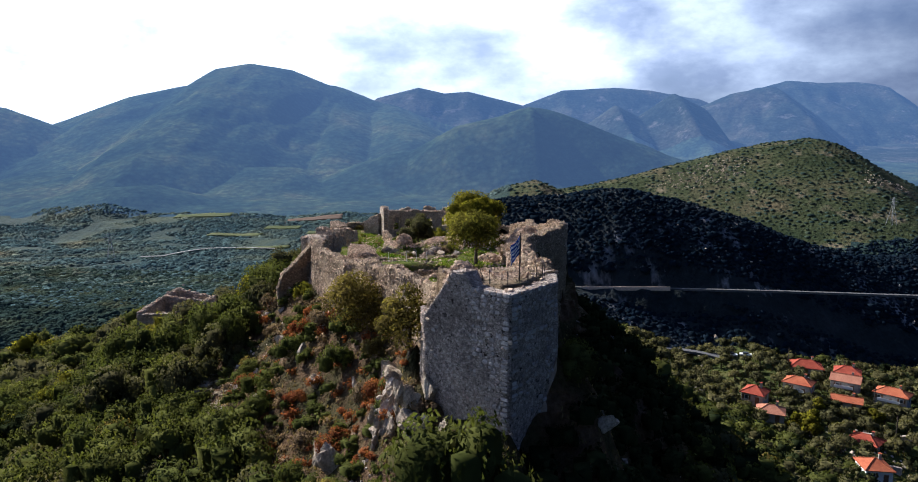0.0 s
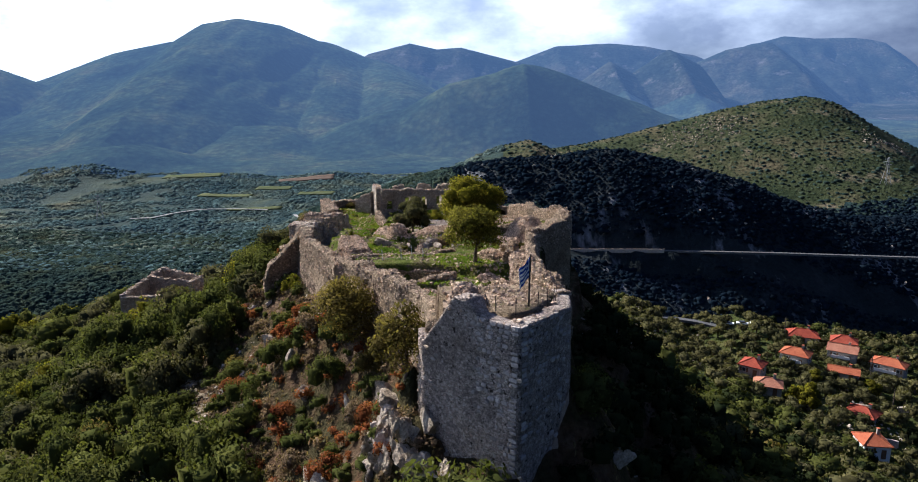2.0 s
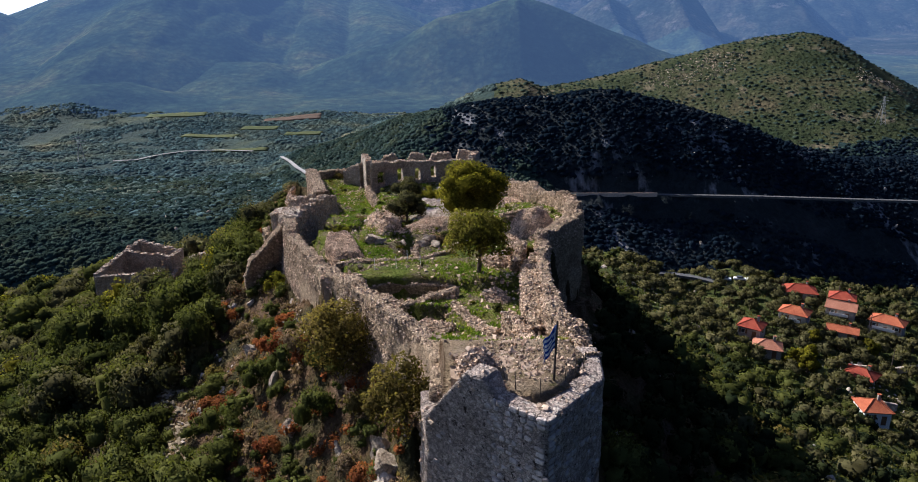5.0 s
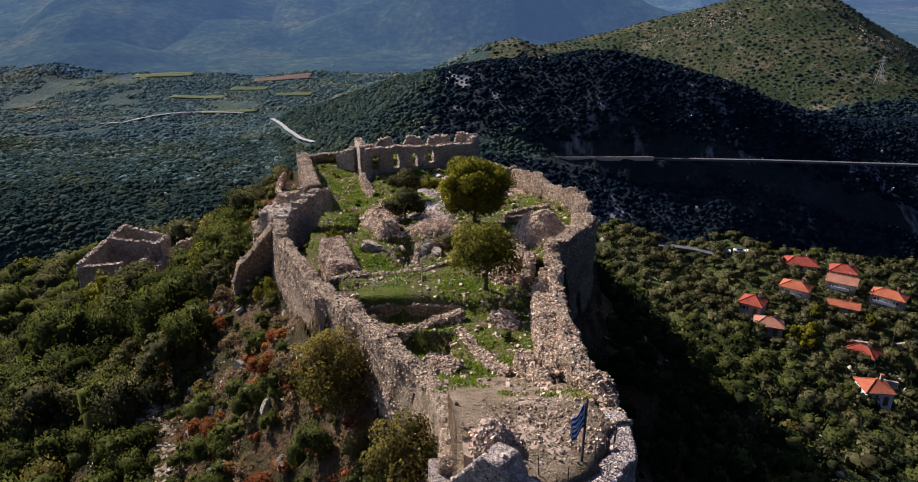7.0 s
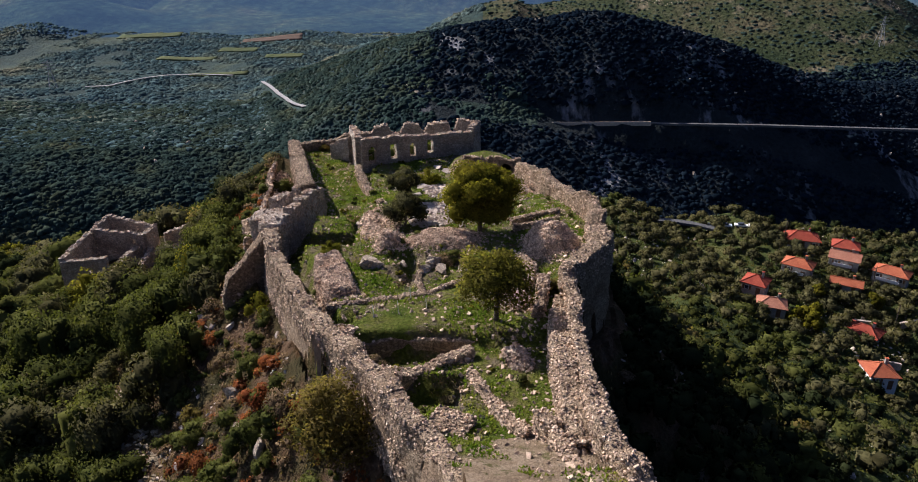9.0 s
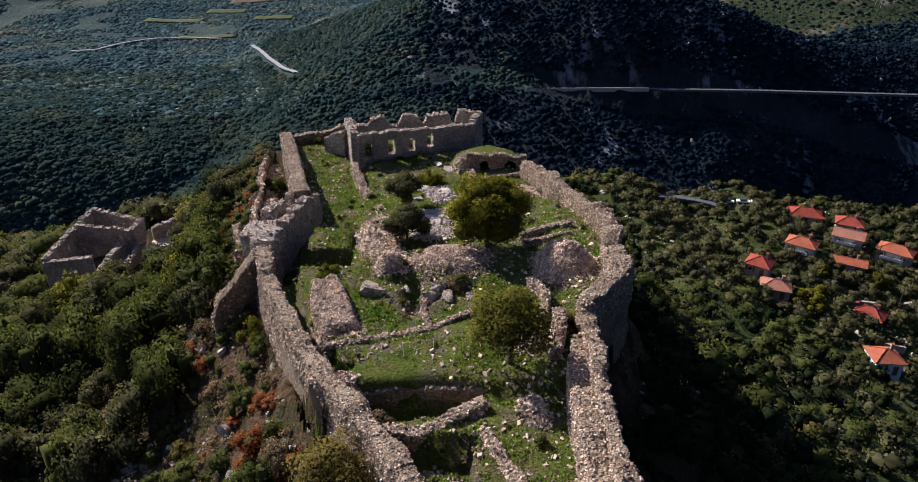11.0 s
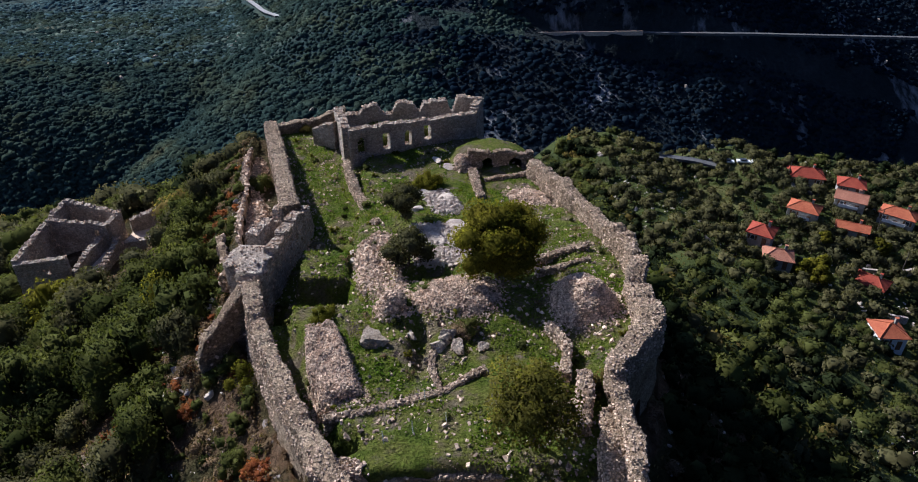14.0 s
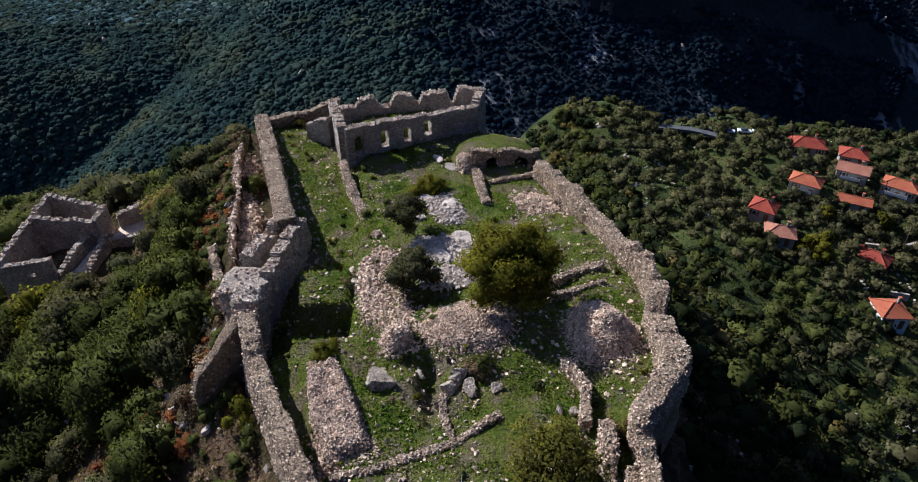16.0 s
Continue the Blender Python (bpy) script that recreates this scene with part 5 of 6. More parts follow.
for k_, (mat_, tall_, lobe_, core_) in {"oak": (L_OAK, 1.5, 0.55, 0.88), "olive": (L_OLIVE, 1.35, 0.52, 0.85), "gold": (L_GOLD, 1.2, 0.5, 0.8), "green": (L_GREEN, 1.5, 0.55, 0.85),
                                       "rust": (L_RUST, 0.75, 0.4, 0.7), "dry": (L_DRY, 0.8, 0.42, 0.45), "dark": (L_OAK_SHADE, 1.5, 0.55, 0.88)}.items():
    BUSH[k_] = [shrub_mesh("shrub", 500 + 20 * len(BUSH) + i, mat_, 1700, 1.0, tall_, lobe_ * 1.05, 0.06, 12, core_ * 0.93, True) for i in range(4)]
    MIDBUSH[k_] = [shrub_mesh("shrub", 1300 + 20 * len(BUSH) + i, mat_, 620, 1.0, tall_, lobe_ * 1.05, 0.085, 11, core_ * 0.9) for i in range(3)]
    FARBUSH[k_] = [shrub_mesh("shrub", 900 + 20 * len(BUSH) + i, mat_, 150, 1.0, tall_, lobe_ * 1.2, 0.15, 7, core_ * 0.93, True) for i in range(4)]
BUSH_LABEL = {"oak": "dark green evergreen shrub on the castle slope", "olive": "grey-green wild olive bush on the slope", "gold": "yellowing autumn shrub on the castle slope",
              "dark": "evergreen shrub with shade put into its leaf colour", "green": "bright green leafy bush on the castle slope", "rust": "rust-red autumn undergrowth below the wall", "dry": "dry brown leafless bush on the slope"}


def shrub(kind, x, y, size, k, rz, squash=1.0):
    ob = new("shrub", BUSH[kind][k % len(BUSH[kind])])
    ob.matrix_world = pose(x, y, gz(x, y) - 0.12 * size, 0, 0, rz) @ Matrix.Diagonal((size, size, size * squash, 1))
    return tagged(ob, BUSH_LABEL[kind], "shrub", "shrubs on the castle slope")


def spread_mesh(name, label, category, source, places, sizes, mats_key, seed):
    """Many shrubs far off, joined into one mesh of a kind that nobody could count."""
    rng = np.random.default_rng(seed)
    vs, fs, ns, base = [], [], [], 0
    for (x, y, z), s in zip(places, sizes):
        me = source[mats_key][rng.integers(len(source[mats_key]))]
        v, f = ARR[me.name]
        a = rng.uniform(0, 2 * math.pi)
        c, d = math.cos(a) * s, math.sin(a) * s
        m = NORMALS[me.name]
        ns.append(np.stack([(c * m[:, 0] - d * m[:, 1]) / s, (d * m[:, 0] + c * m[:, 1]) / s, m[:, 2]], -1))
        vs.append(np.stack([x + c * v[:, 0] - d * v[:, 1], y + d * v[:, 0] + c * v[:, 1], z - 0.1 * s + s * v[:, 2]], -1))
        fs.append(f + base)
        base += len(v)
    ob = mesh_object(name, np.concatenate(vs), np.concatenate(fs), [source[mats_key][0].materials[0]], flat=False)
    set_normals(ob.data, np.concatenate(ns))
    return tagged(ob, label, category, kind="stuff")


ARR = {}
for group_ in [*FARBUSH.values(), *MIDBUSH.values()]:
    for me_ in group_:
        v_ = np.empty(len(me_.vertices) * 3, np.float32)
        me_.vertices.foreach_get("co", v_)
        f_ = np.empty(len(me_.loops), np.int32)
        me_.loops.foreach_get("vertex_index", f_)
        ARR[me_.name] = (v_.reshape(-1, 3), f_.reshape(-1, 4))

PATH = [(-20.5, 52), (-23.0, 60), (-25.6, 69), (-30, 77.5), (-33, 82)]


def near_slope(x, y):
    d = outside_d(x, y)
    clear = (nearest(x, y, PATH)[0] > 1.6) & ~((x > -58) & (x < -36.5) & (y > 110.5) & (y < 134))
    keep = (d > 0.9) & (x < 8) & clear & ~((x > -6.6) & (x < 0.5) & (y > 38.5) & (y < 47))
    return keep & ~((d < 5) & (y > 86) & (x < -18) & (y < 125))


rng_ = np.random.default_rng(77)
spots = on_ground(rng_, 640, near_slope, -88, 8, 28, 165, 3.1, 18)
order = np.argsort(np.hypot(spots[:, 0] + 10, spots[:, 1] - 55))
far_spots = []
for i, k in enumerate(order):
    x, y, z = spots[k]
    d = float(outside_d(np.array([x]), np.array([y]))[0])
    pick = rng_.uniform()
    warm = d < 11 and -25 < x < -3
    kind = ("rust" if pick < 0.26 else "dry" if pick < 0.5 else "gold" if pick < 0.58 else "oak" if pick < 0.95 else "green") if warm else ("oak" if pick < 0.5 else "olive" if pick < 0.9 else "gold" if pick < 0.93 else "dark" if pick < 0.97 else "green")
    size = rng_.uniform(0.7, 1.45) if warm or x > 2 else rng_.choice([1.5, 2.0, 2.5, 2.9, 3.3], p=[0.12, 0.2, 0.3, 0.26, 0.12]) * rng_.uniform(0.85, 1.15)
    if i < 290:
        shrub(kind, x, y, size, i, rng_.uniform(0, 360), rng_.uniform(1.1, 1.55))
    else:
        far_spots.append((kind, (x, y, z), size * 1.1))
for kind in ("oak", "olive", "gold", "green", "dry", "rust", "dark"):
    rows = [r for r in far_spots if r[0] == kind]
    if rows:
        spread_mesh("scrub", "scrub of evergreen and olive bushes on the spur", "scrub", MIDBUSH, [r[1] for r in rows], [r[2] for r in rows], kind, 600)
under = on_ground(rng_, 900, lambda x, y: (outside_d(x, y) > 0.7) & (outside_d(x, y) < 12) & (x < 0) & (nearest(x, y, PATH)[0] > 1.4), -40, 0, 38, 128, 1.0, 14)
for j, (kind, word) in enumerate((("rust", "rust-red"), ("dry", "dry brown"), ("oak", "dark green"))):
    rows = under[j::3]
    rows = rows[waves(rows[:, 0], rows[:, 1], 7, 91, 2) > -0.15] if kind == "rust" else rows
    spread_mesh("undergrowth", "low %s undergrowth below the curtain wall" % word, "undergrowth", FARBUSH, rows, rng_.uniform(0.35, 0.9, len(rows)), kind, 690 + j)
weeds = on_ground(rng_, 150, lambda x, y: inside(x, y, YARD) & (nearest(x, y, YARD, True)[0] > 0.9), -20, 12, 50, 121, 1.4, 14)
for j, (kind, word) in enumerate((("oak", "dark green"), ("dry", "dry brown"), ("green", "bright green"))):
    rows = weeds[j::3]
    spread_mesh("weeds", "low %s weeds among the castle rubble" % word, "weeds", FARBUSH, rows, rng_.uniform(0.15, 0.42, len(rows)), kind, 695 + j)
for kind, x, y, s in [("dry", -1.4, 77.0, 1.0), ("oak", -1.2, 77.4, 0.7), ("gold", 6.6, 70.6, 1.0), ("green", -3.0, 105, 1.2), ("green", -4.2, 104.2, 0.9), ("dry", -6.6, 61.8, 0.8), ("dry", 12.6, 70.5, 0.8), ("gold", -18, 123.2, 0.9), ("gold", -15.4, 122.6, 0.9), ("green", -11.6, 79.8, 0.7), ("oak", -24.4, 103.5, 1.3), ("oak", -22.8, 112.5, 1.4), ("gold", -2.5, 121.6, 0.8), ("oak", 10.6, 111.5, 1.5), ("oak", 10.9, 115, 1.3)]:
    ob = shrub(kind, x, y, s, int(abs(x * 7)), x * 40)
    ob["label"], ob["group"] = "small bush growing among the castle ruins", "bushes in the castle"

# wood on the flank with the castle's shade in its leaf colour, olives on the terraces
HOUSES = [(113.7, 217.4, -62.0, 11.5, 7.5, -19, 3.4), (121.7, 207.2, -60.5, 8.5, 6.5, -30, 3.0), (97.6, 189.5, -57.5, 8.8, 6.0, -40, 4.4), (116.2, 198.2, -60.0, 9.2, 6.0, -36, 4.2), (108.8, 184.4, -61.0, 9.0, 4.6, -32, 2.6),
          (126.0, 191.2, -61.5, 10.3, 6.0, -45, 4.6), (78.5, 174.5, -54.6, 6.6, 6.2, -40, 4.0), (79.6, 167.4, -57.0, 7.6, 5.8, -24, 3.4), (102.4, 164.2, -63.5, 8.4, 6.0, -50, 3.2), (90.8, 141.6, -59.0, 6.6, 6.4, -8, 4.2)]


def off_houses(x, y):
    ok = np.ones(x.shape, bool)
    for h in HOUSES:
        ok &= np.hypot(x - h[0], y - h[1]) > h[3] * 0.42 + 0.2
    return ok


olive_spots = on_ground(rng_, 800, lambda x, y: (x > 44) & off_houses(x, y) & (y < 236) & (outside_d(x, y) > 30), 44, 175, 60, 236, 3.9, 12)
dark_spots = on_ground(rng_, 1300, lambda x, y: (outside_d(x, y) > 2.0) & (x > 4) & (x <= 46) & (y < 232), 4, 46, 30, 235, 2.0, 10)


def olive_tree_proto():
    rng = np.random.default_rng(650)
    top = new("olive_tree")
    tagged(top, "grey-green olive tree on the village terraces", "tree", "olive trees on the terraces")
    mesh_object("trunk", *joined(limb([(0, 0, -0.6), (0.1, 0.05, 0.5), (0.0, 0.1, 1.1)], 0.22, 0.12), limb([(0, 0, 0.5), (0.5, 0.2, 1.2)], 0.1, 0.05), limb([(0, 0, 0.6), (-0.4, -0.3, 1.3)], 0.1, 0.05)), [M_BARK], top)
    lob = random_lobes(rng, 10, 1.5, 2.2, 0.85, 0.7)
    v, f = joined(leaves(rng, lob, 380, 0.2, 0.6), cores(rng, lob, 0.75, BALL1))
    crown = mesh_object("crown", v, f, [L_OLIVE], top)
    set_normals(crown.data, round_normals(v, lob))
    return top


proto = olive_tree_proto()
order = np.argsort(np.hypot(olive_spots[:, 0] - 88, olive_spots[:, 1] - 195))
first = True
rest = []
for i, k in enumerate(order):
    x, y, z = olive_spots[k]
    s = rng_.uniform(0.85, 1.6)
    if i < 180:
        m = pose(x, y, z, 0, 0, rng_.uniform(0, 360))
        if first:
            proto.matrix_world, first = m, False
        else:
            copy_thing(proto, m).scale = (s, s, s)
    else:
        rest.append(((x, y, z), s * 1.5))
# Lower down, more bushes take the leaf colour darkened for shade.
for kind, share in (("olive", 0), ("oak", 1), ("dark", 2)):
    rows = [r for j, r in enumerate(rest) if (0 if j % 10 < (6 if r[0][1] > 150 else 3) else 1 if j % 10 < 7 else 2) == share]
    spread_mesh("olive_grove", "olive groves and scrub round the village", "grove", FARBUSH, [r[0] for r in rows], [r[1] for r in rows], kind, 660 + share)
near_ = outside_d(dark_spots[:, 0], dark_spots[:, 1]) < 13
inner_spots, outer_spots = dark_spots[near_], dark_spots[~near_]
# Next to the walls every bush has the shade-darkened leaf colour.
spread_mesh("thicket", "dense thicket on the steep flank, shade in its leaf colour", "thicket", FARBUSH, inner_spots, rng_.uniform(1.0, 1.9, len(inner_spots)), "dark", 670)
# Farther out, the "dark" rows keep that painted-in shade.
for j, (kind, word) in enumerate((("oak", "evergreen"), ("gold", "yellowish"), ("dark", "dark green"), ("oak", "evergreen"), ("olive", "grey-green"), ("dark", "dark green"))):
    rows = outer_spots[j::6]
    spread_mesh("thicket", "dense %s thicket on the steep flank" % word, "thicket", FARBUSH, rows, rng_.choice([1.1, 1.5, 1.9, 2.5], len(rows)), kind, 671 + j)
for i, (x, y, s) in enumerate([(88.5, 163.5, 6.5), (86, 159.5, 5.5), (84, 163, 5.0), (113, 178, 5.0), (97, 177, 4.5)]):
    tree("broadleaf_tree", "bright green tree between the village houses", (x, y, gz(x, y)), s, s * 1.05, 1.0, L_GREEN, 680 + i, 900, 0.36, 12, group="village trees")


for hx, hy, hz, hl, hd, yaw_, _ in HOUSES:
    toward_ = Vector((-hx, 30 - hy)).normalized()
    across_ = Vector((-toward_.y, toward_.x))
    for k in range(-2, 3):
        p = Vector((hx, hy)) + toward_ * (hd * 0.5 + 2.6 + rng_.uniform(-0.4, 1.6)) + across_ * (k * 2.5 + rng_.uniform(-0.8, 0.8))
        if not off_houses(np.array([p.x]), np.array([p.y]))[0]:
            continue
        z0 = gz(p.x, p.y)
        s = min(2.2, max(0.7, (hz + 0.6 - z0) / 3.1)) * rng_.uniform(0.8, 1.05)
        copy_thing(proto, pose(p.x, p.y, z0, 0, 0, rng_.uniform(0, 360))).scale = (s, s, s)


# ---- woods beyond ----
def woods(label, n, test, x0, x1, y0, y1, gap, lo, hi, seed, mat=None, low=1.0, sprays=0):
    rng = np.random.default_rng(seed)
    p = on_ground(rng, n, test, x0, x1, y0, y1, gap, 6)
    m = len(p)
    s = (lo + (hi - lo) * rng.uniform(0, 1, (m, 1)) ** 2.2) * rng.uniform(0.75, 1.3, (m, 3)) * np.array([1.1, 1.1, 0.85 * low])
    p[:, 2] += 0.5 - s[:, 2] * 0.4
    body = scattered(rng, ICO_V, ICO_F[ICO_V[ICO_F].mean(1)[:, 2] > -0.35], p, s * 0.85, spins(rng, m), 0.25)
    if sprays:
        k = np.repeat(np.arange(m), sprays)
        d = rng.normal(size=(len(k), 3))
        d[:, 2] = np.abs(d[:, 2]) + 0.1
        d /= np.linalg.norm(d, axis=1, keepdims=True)
        c = p[k] + d * s[k] * rng.uniform(0.8, 1.05, (len(k), 1))
        e1, e2 = np.cross(d, rng.normal(size=d.shape)), rng.normal(size=d.shape) * 0.6
        e1 = e1 / np.linalg.norm(e1, axis=1, keepdims=True) * s[k, :1] * 0.34
        e2 = (np.cross(d, e1) + e2 * s[k, :1] * 0.15) * 0.8
        body = joined(body, (np.stack([c - e1, c + e2, c + e1], 1).reshape(-1, 3), np.arange(3 * len(k)).reshape(-1, 3)))
    ob = mesh_object("woods", *body, [mat or L_WOODS_HAZE], flat=False)
    tagged(ob, label, "woods", kind="stuff")


FIELDS = [(-250, 876, 34, 6, 2, 0), (-322, 981, 40, 8, -4, 0), (-232, 1092, 44, 22, 8, 1), (-262, 1020, 26, 10, -10, 0), (-420, 1128, 44, 14, 10, 0), (-190, 962, 24, 9, 0, 0)]


def off_fields(x, y):
    ok = np.ones(x.shape, bool)
    for fx, fy, a, b, yaw, _ in FIELDS:
        c, s_ = math.cos(radians(yaw)), math.sin(radians(yaw))
        u, v = c * (x - fx) + s_ * (y - fy), c * (y - fy) - s_ * (x - fx)
        ok &= (np.abs(u) > a + 2) | (np.abs(v) > b + 4)
    return ok


seam = lambda x, y: x - 30 - 70 * waves(x, y, 75, 88, 3) - 25 * waves(x, y, 9, 89, 1)
view = lambda x, y: np.abs(x + 5) < 0.78 * (y - 20)
woods("woods on the shoulder behind the castle", 11000, lambda x, y: view(x, y) & (seam(x, y) < 0) & (crest(x, y, F4_CREST, 0.42, 30) > -116) & (np.abs(nearest(x, y, [(-183, 797), (-163, 741), (-143, 685), (-122, 635), (-104, 596)])[0]) > 4.5), -260, 110, 400, 880, 2.4, 1.4, 4.2, 706)
woods("dense mixed woods on the gorge side", 28000, lambda x, y: view(x, y) & (seam(x, y) < 0) & (outside_d(x, y) > 75) & ((x < -10) | (y > 330)) & (crest(x, y, F4_CREST, 0.42, 30) < -116), -520, 110, 170, 720, 1.7, 1.3, 4.6, 701)
woods("gorge wall woods with shade put into their leaf colour", 9500, lambda x, y: view(x, y) & (seam(x, y) > -12) & ~((np.abs(y - 532) < 13)) & (waves(x, y, 60, 78, 3) > -0.5), -50, 560, 400, 760, 2.8, 1.4, 4.6, 702, L_SHADE)
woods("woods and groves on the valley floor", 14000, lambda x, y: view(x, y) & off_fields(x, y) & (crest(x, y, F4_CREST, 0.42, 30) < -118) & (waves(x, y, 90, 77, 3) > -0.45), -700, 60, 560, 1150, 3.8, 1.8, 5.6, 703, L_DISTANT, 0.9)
woods("scrub on the stony hillside across the gorge", 6000, lambda x, y: view(x, y) & (waves(x, y, 120, 79, 3) > -0.45), 60, 800, 740, 1300, 6.0, 1.4, 4.6, 704, None, 0.7)


# ---- village ----
M_GLASS = material("dark_window_glass", [(0.3, (0.02, 0.025, 0.03)), (0.7, (0.05, 0.055, 0.06))], 1.0, rough=0.15, bump=0)
M_SHUTTER = material("painted_shutters", [(0.3, (0.12, 0.07, 0.04)), (0.7, (0.2, 0.12, 0.07))], 2.0, bump=0.1)
M_WHITE = material("white_paint", [(0.3, (0.7, 0.7, 0.68)), (0.7, (0.82, 0.82, 0.8))], 1.0, bump=0.05)
M_TILE = [M_ROOF, material("dark_red_roof_tiles", [(0.3, (0.24, 0.05, 0.035)), (0.7, (0.34, 0.085, 0.05))], 0.6, bump=0.2), material("faded_roof_tiles", [(0.3, (0.30, 0.13, 0.085)), (0.7, (0.42, 0.2, 0.13))], 0.6, bump=0.2)]


def part(name, bm, mat, parent, label=""):
    me = bpy.data.meshes.new(name)
    bm.normal_update()
    bm.to_mesh(me)
    bm.free()
    me.materials.append(mat)
    ob = new(name, me)
    ob.parent = parent
    return tagged(ob, label)


def box(bm, x0, x1, y0, y1, z0, z1, bevel=0.0):
    r = bmesh.ops.create_cube(bm, size=1.0)["verts"]
    bmesh.ops.transform(bm, matrix=Matrix.Translation(((x0 + x1) / 2, (y0 + y1) / 2, (z0 + z1) / 2)) @ Matrix.Diagonal((x1 - x0, y1 - y0, z1 - z0, 1)), verts=r)
    if bevel:
        bmesh.ops.bevel(bm, geom=[e for e in bm.edges if e.verts[0] in r], offset=bevel, segments=1, affect="EDGES")
    return bm


def house(label, x, y, eave, length, depth, yaw, tall, k, hip=True, balcony=False, plaster=None):
    """A small house: plastered walls, overhanging tiled roof with ribs of tiles, windows with shutters, door and chimney."""
    top = new("house")
    top.matrix_world = pose(x, y, eave + 1.4, 0, 0, yaw)
    tagged(top, label, "house", "village houses")
    length, depth = length * 0.82, depth * 0.86
    a, b, o = length / 2, depth / 2, 0.4
    tall = tall * 0.72
    body = part("wall", box(bmesh.new(), -a, a, -b, b, -tall - 3, 0.05, 0.03), plaster or M_PLASTER, top)
    rise = depth * 0.29
    bm = bmesh.new()
    r = b * 0.95 if hip else 0.0
    for z in (0.0, -0.16):
        pts = [(-a - o, -b - o, z), (a + o, -b - o, z), (a + o, b + o, z), (-a - o, b + o, z), (-a - o * (not hip) + r, 0, rise + z), (a + o * (not hip) - r, 0, rise + z)]
        v = [bm.verts.new(p) for p in pts]
        fs = [(0, 1, 5, 4), (2, 3, 4, 5), (1, 2, 5), (3, 0, 4)]
        for f in fs:
            bm.faces.new([v[i] for i in (f if z == 0 else f[::-1])])
        rim = v[:4] if z == 0 else rim + v[:4]
    for i in range(4):
        j = (i + 1) % 4
        bm.faces.new((rim[i + 4], rim[j + 4], rim[j], rim[i]))
    roof = part("roof", bm, M_TILE[k % 3], top)
    bm = bmesh.new()
    ends = ((-a - o * (not hip) + r, 0, rise), (a + o * (not hip) - r, 0, rise))
    runs = [(ends[0], ends[1])] + ([(ends[0], (-a - o, -b - o, 0)), (ends[0], (-a - o, b + o, 0)), (ends[1], (a + o, -b - o, 0)), (ends[1], (a + o, b + o, 0))] if hip else [])
    for p, q in runs:
        p, q = Vector(p), Vector(q)
        ret = bmesh.ops.create_cone(bm, segments=6, radius1=0.11, radius2=0.11, depth=(q - p).length, cap_ends=True)["verts"]
        bmesh.ops.transform(bm, matrix=Matrix.Translation((p + q) / 2 + Vector((0, 0, 0.03))) @ (q - p).to_track_quat("Z", "Y").to_matrix().to_4x4(), verts=ret)
    part("ridge", bm, M_TILE[k % 3], roof, "rounded ridge tiles")
    bm = box(bmesh.new(), a * 0.35, a * 0.35 + 0.55, 0.3, 0.8, 0.2, rise + 0.8, 0.03)
    ch = part("chimney", bm, M_PLASTER, top, "plastered chimney")
    part("cap", box(bmesh.new(), a * 0.35 - 0.08, a * 0.35 + 0.63, 0.22, 0.88, rise + 0.8, rise + 0.92), M_TILE[k % 3], ch)
    n = max(2, int(length / 2.6))
    for i in range(n):
        cx = -a + (i + 0.5) * length / n
        door = i == n // 2
        z0, z1 = (-tall, -tall + 2.1) if door else (-1.75, -0.6)
        w = part("door" if door else "window", box(bmesh.new(), cx - 0.5, cx + 0.5, -b - 0.05, -b + 0.1, z0, z1), M_SHUTTER if door else M_WHITE, top)
        if not door:
            part("pane", box(bmesh.new(), cx - 0.42, cx + 0.42, -b - 0.07, -b, z0 + 0.08, z1 - 0.08), M_GLASS, w)
            for sgn in (-1, 1):
                part("shutter", box(bmesh.new(), cx + sgn * 0.78 - 0.24, cx + sgn * 0.78 + 0.24, -b - 0.08, -b + 0.02, z0, z1), M_SHUTTER, w)
    for sgn in (-1, 1):
        w = part("window", box(bmesh.new(), sgn * a - 0.06, sgn * a + 0.06, -0.55, 0.55, -1.8, -0.6), M_WHITE, top)
        part("pane", box(bmesh.new(), sgn * a - 0.09, sgn * a + 0.09, -0.46, 0.46, -1.72, -0.68), M_GLASS, w)
    if balcony:
        bal = part("balcony", box(bmesh.new(), -a * 0.7, a * 0.6, -b - 1.3, -b, -tall * 0.55 - 0.12, -tall * 0.55), M_WHITE, top, "white concrete balcony slab")
        part("railing", box(bmesh.new(), -a * 0.7, a * 0.6, -b - 1.3, -b - 1.22, -tall * 0.55, -tall * 0.55 + 0.75), M_WHITE, bal)
    return top


H_LABEL = ["house with a bright red hipped tile roof at the terrace edge", "low house with a dark red tiled roof", "house with an orange tile roof and pale walls", "long house with a faded tile roof and white terrace", "narrow outbuilding with a tiled roof",
           "two-storey house with an orange roof and balcony", "house with a steep red hipped roof among olives", "house extension with a faded orange roof", "house with a half-hidden red tiled roof", "white house with an orange hipped roof among trees"]
for i, (x, y, z, ln, dp, yaw, tall) in enumerate(HOUSES):
    house(H_LABEL[i], x, y, z, ln, dp, yaw, tall, (1, 1, 0, 2, 0, 0, 1, 2, 1, 0)[i], hip=i not in (3, 4), balcony=i in (2, 3, 5), plaster=M_WHITE if i == 9 else None)


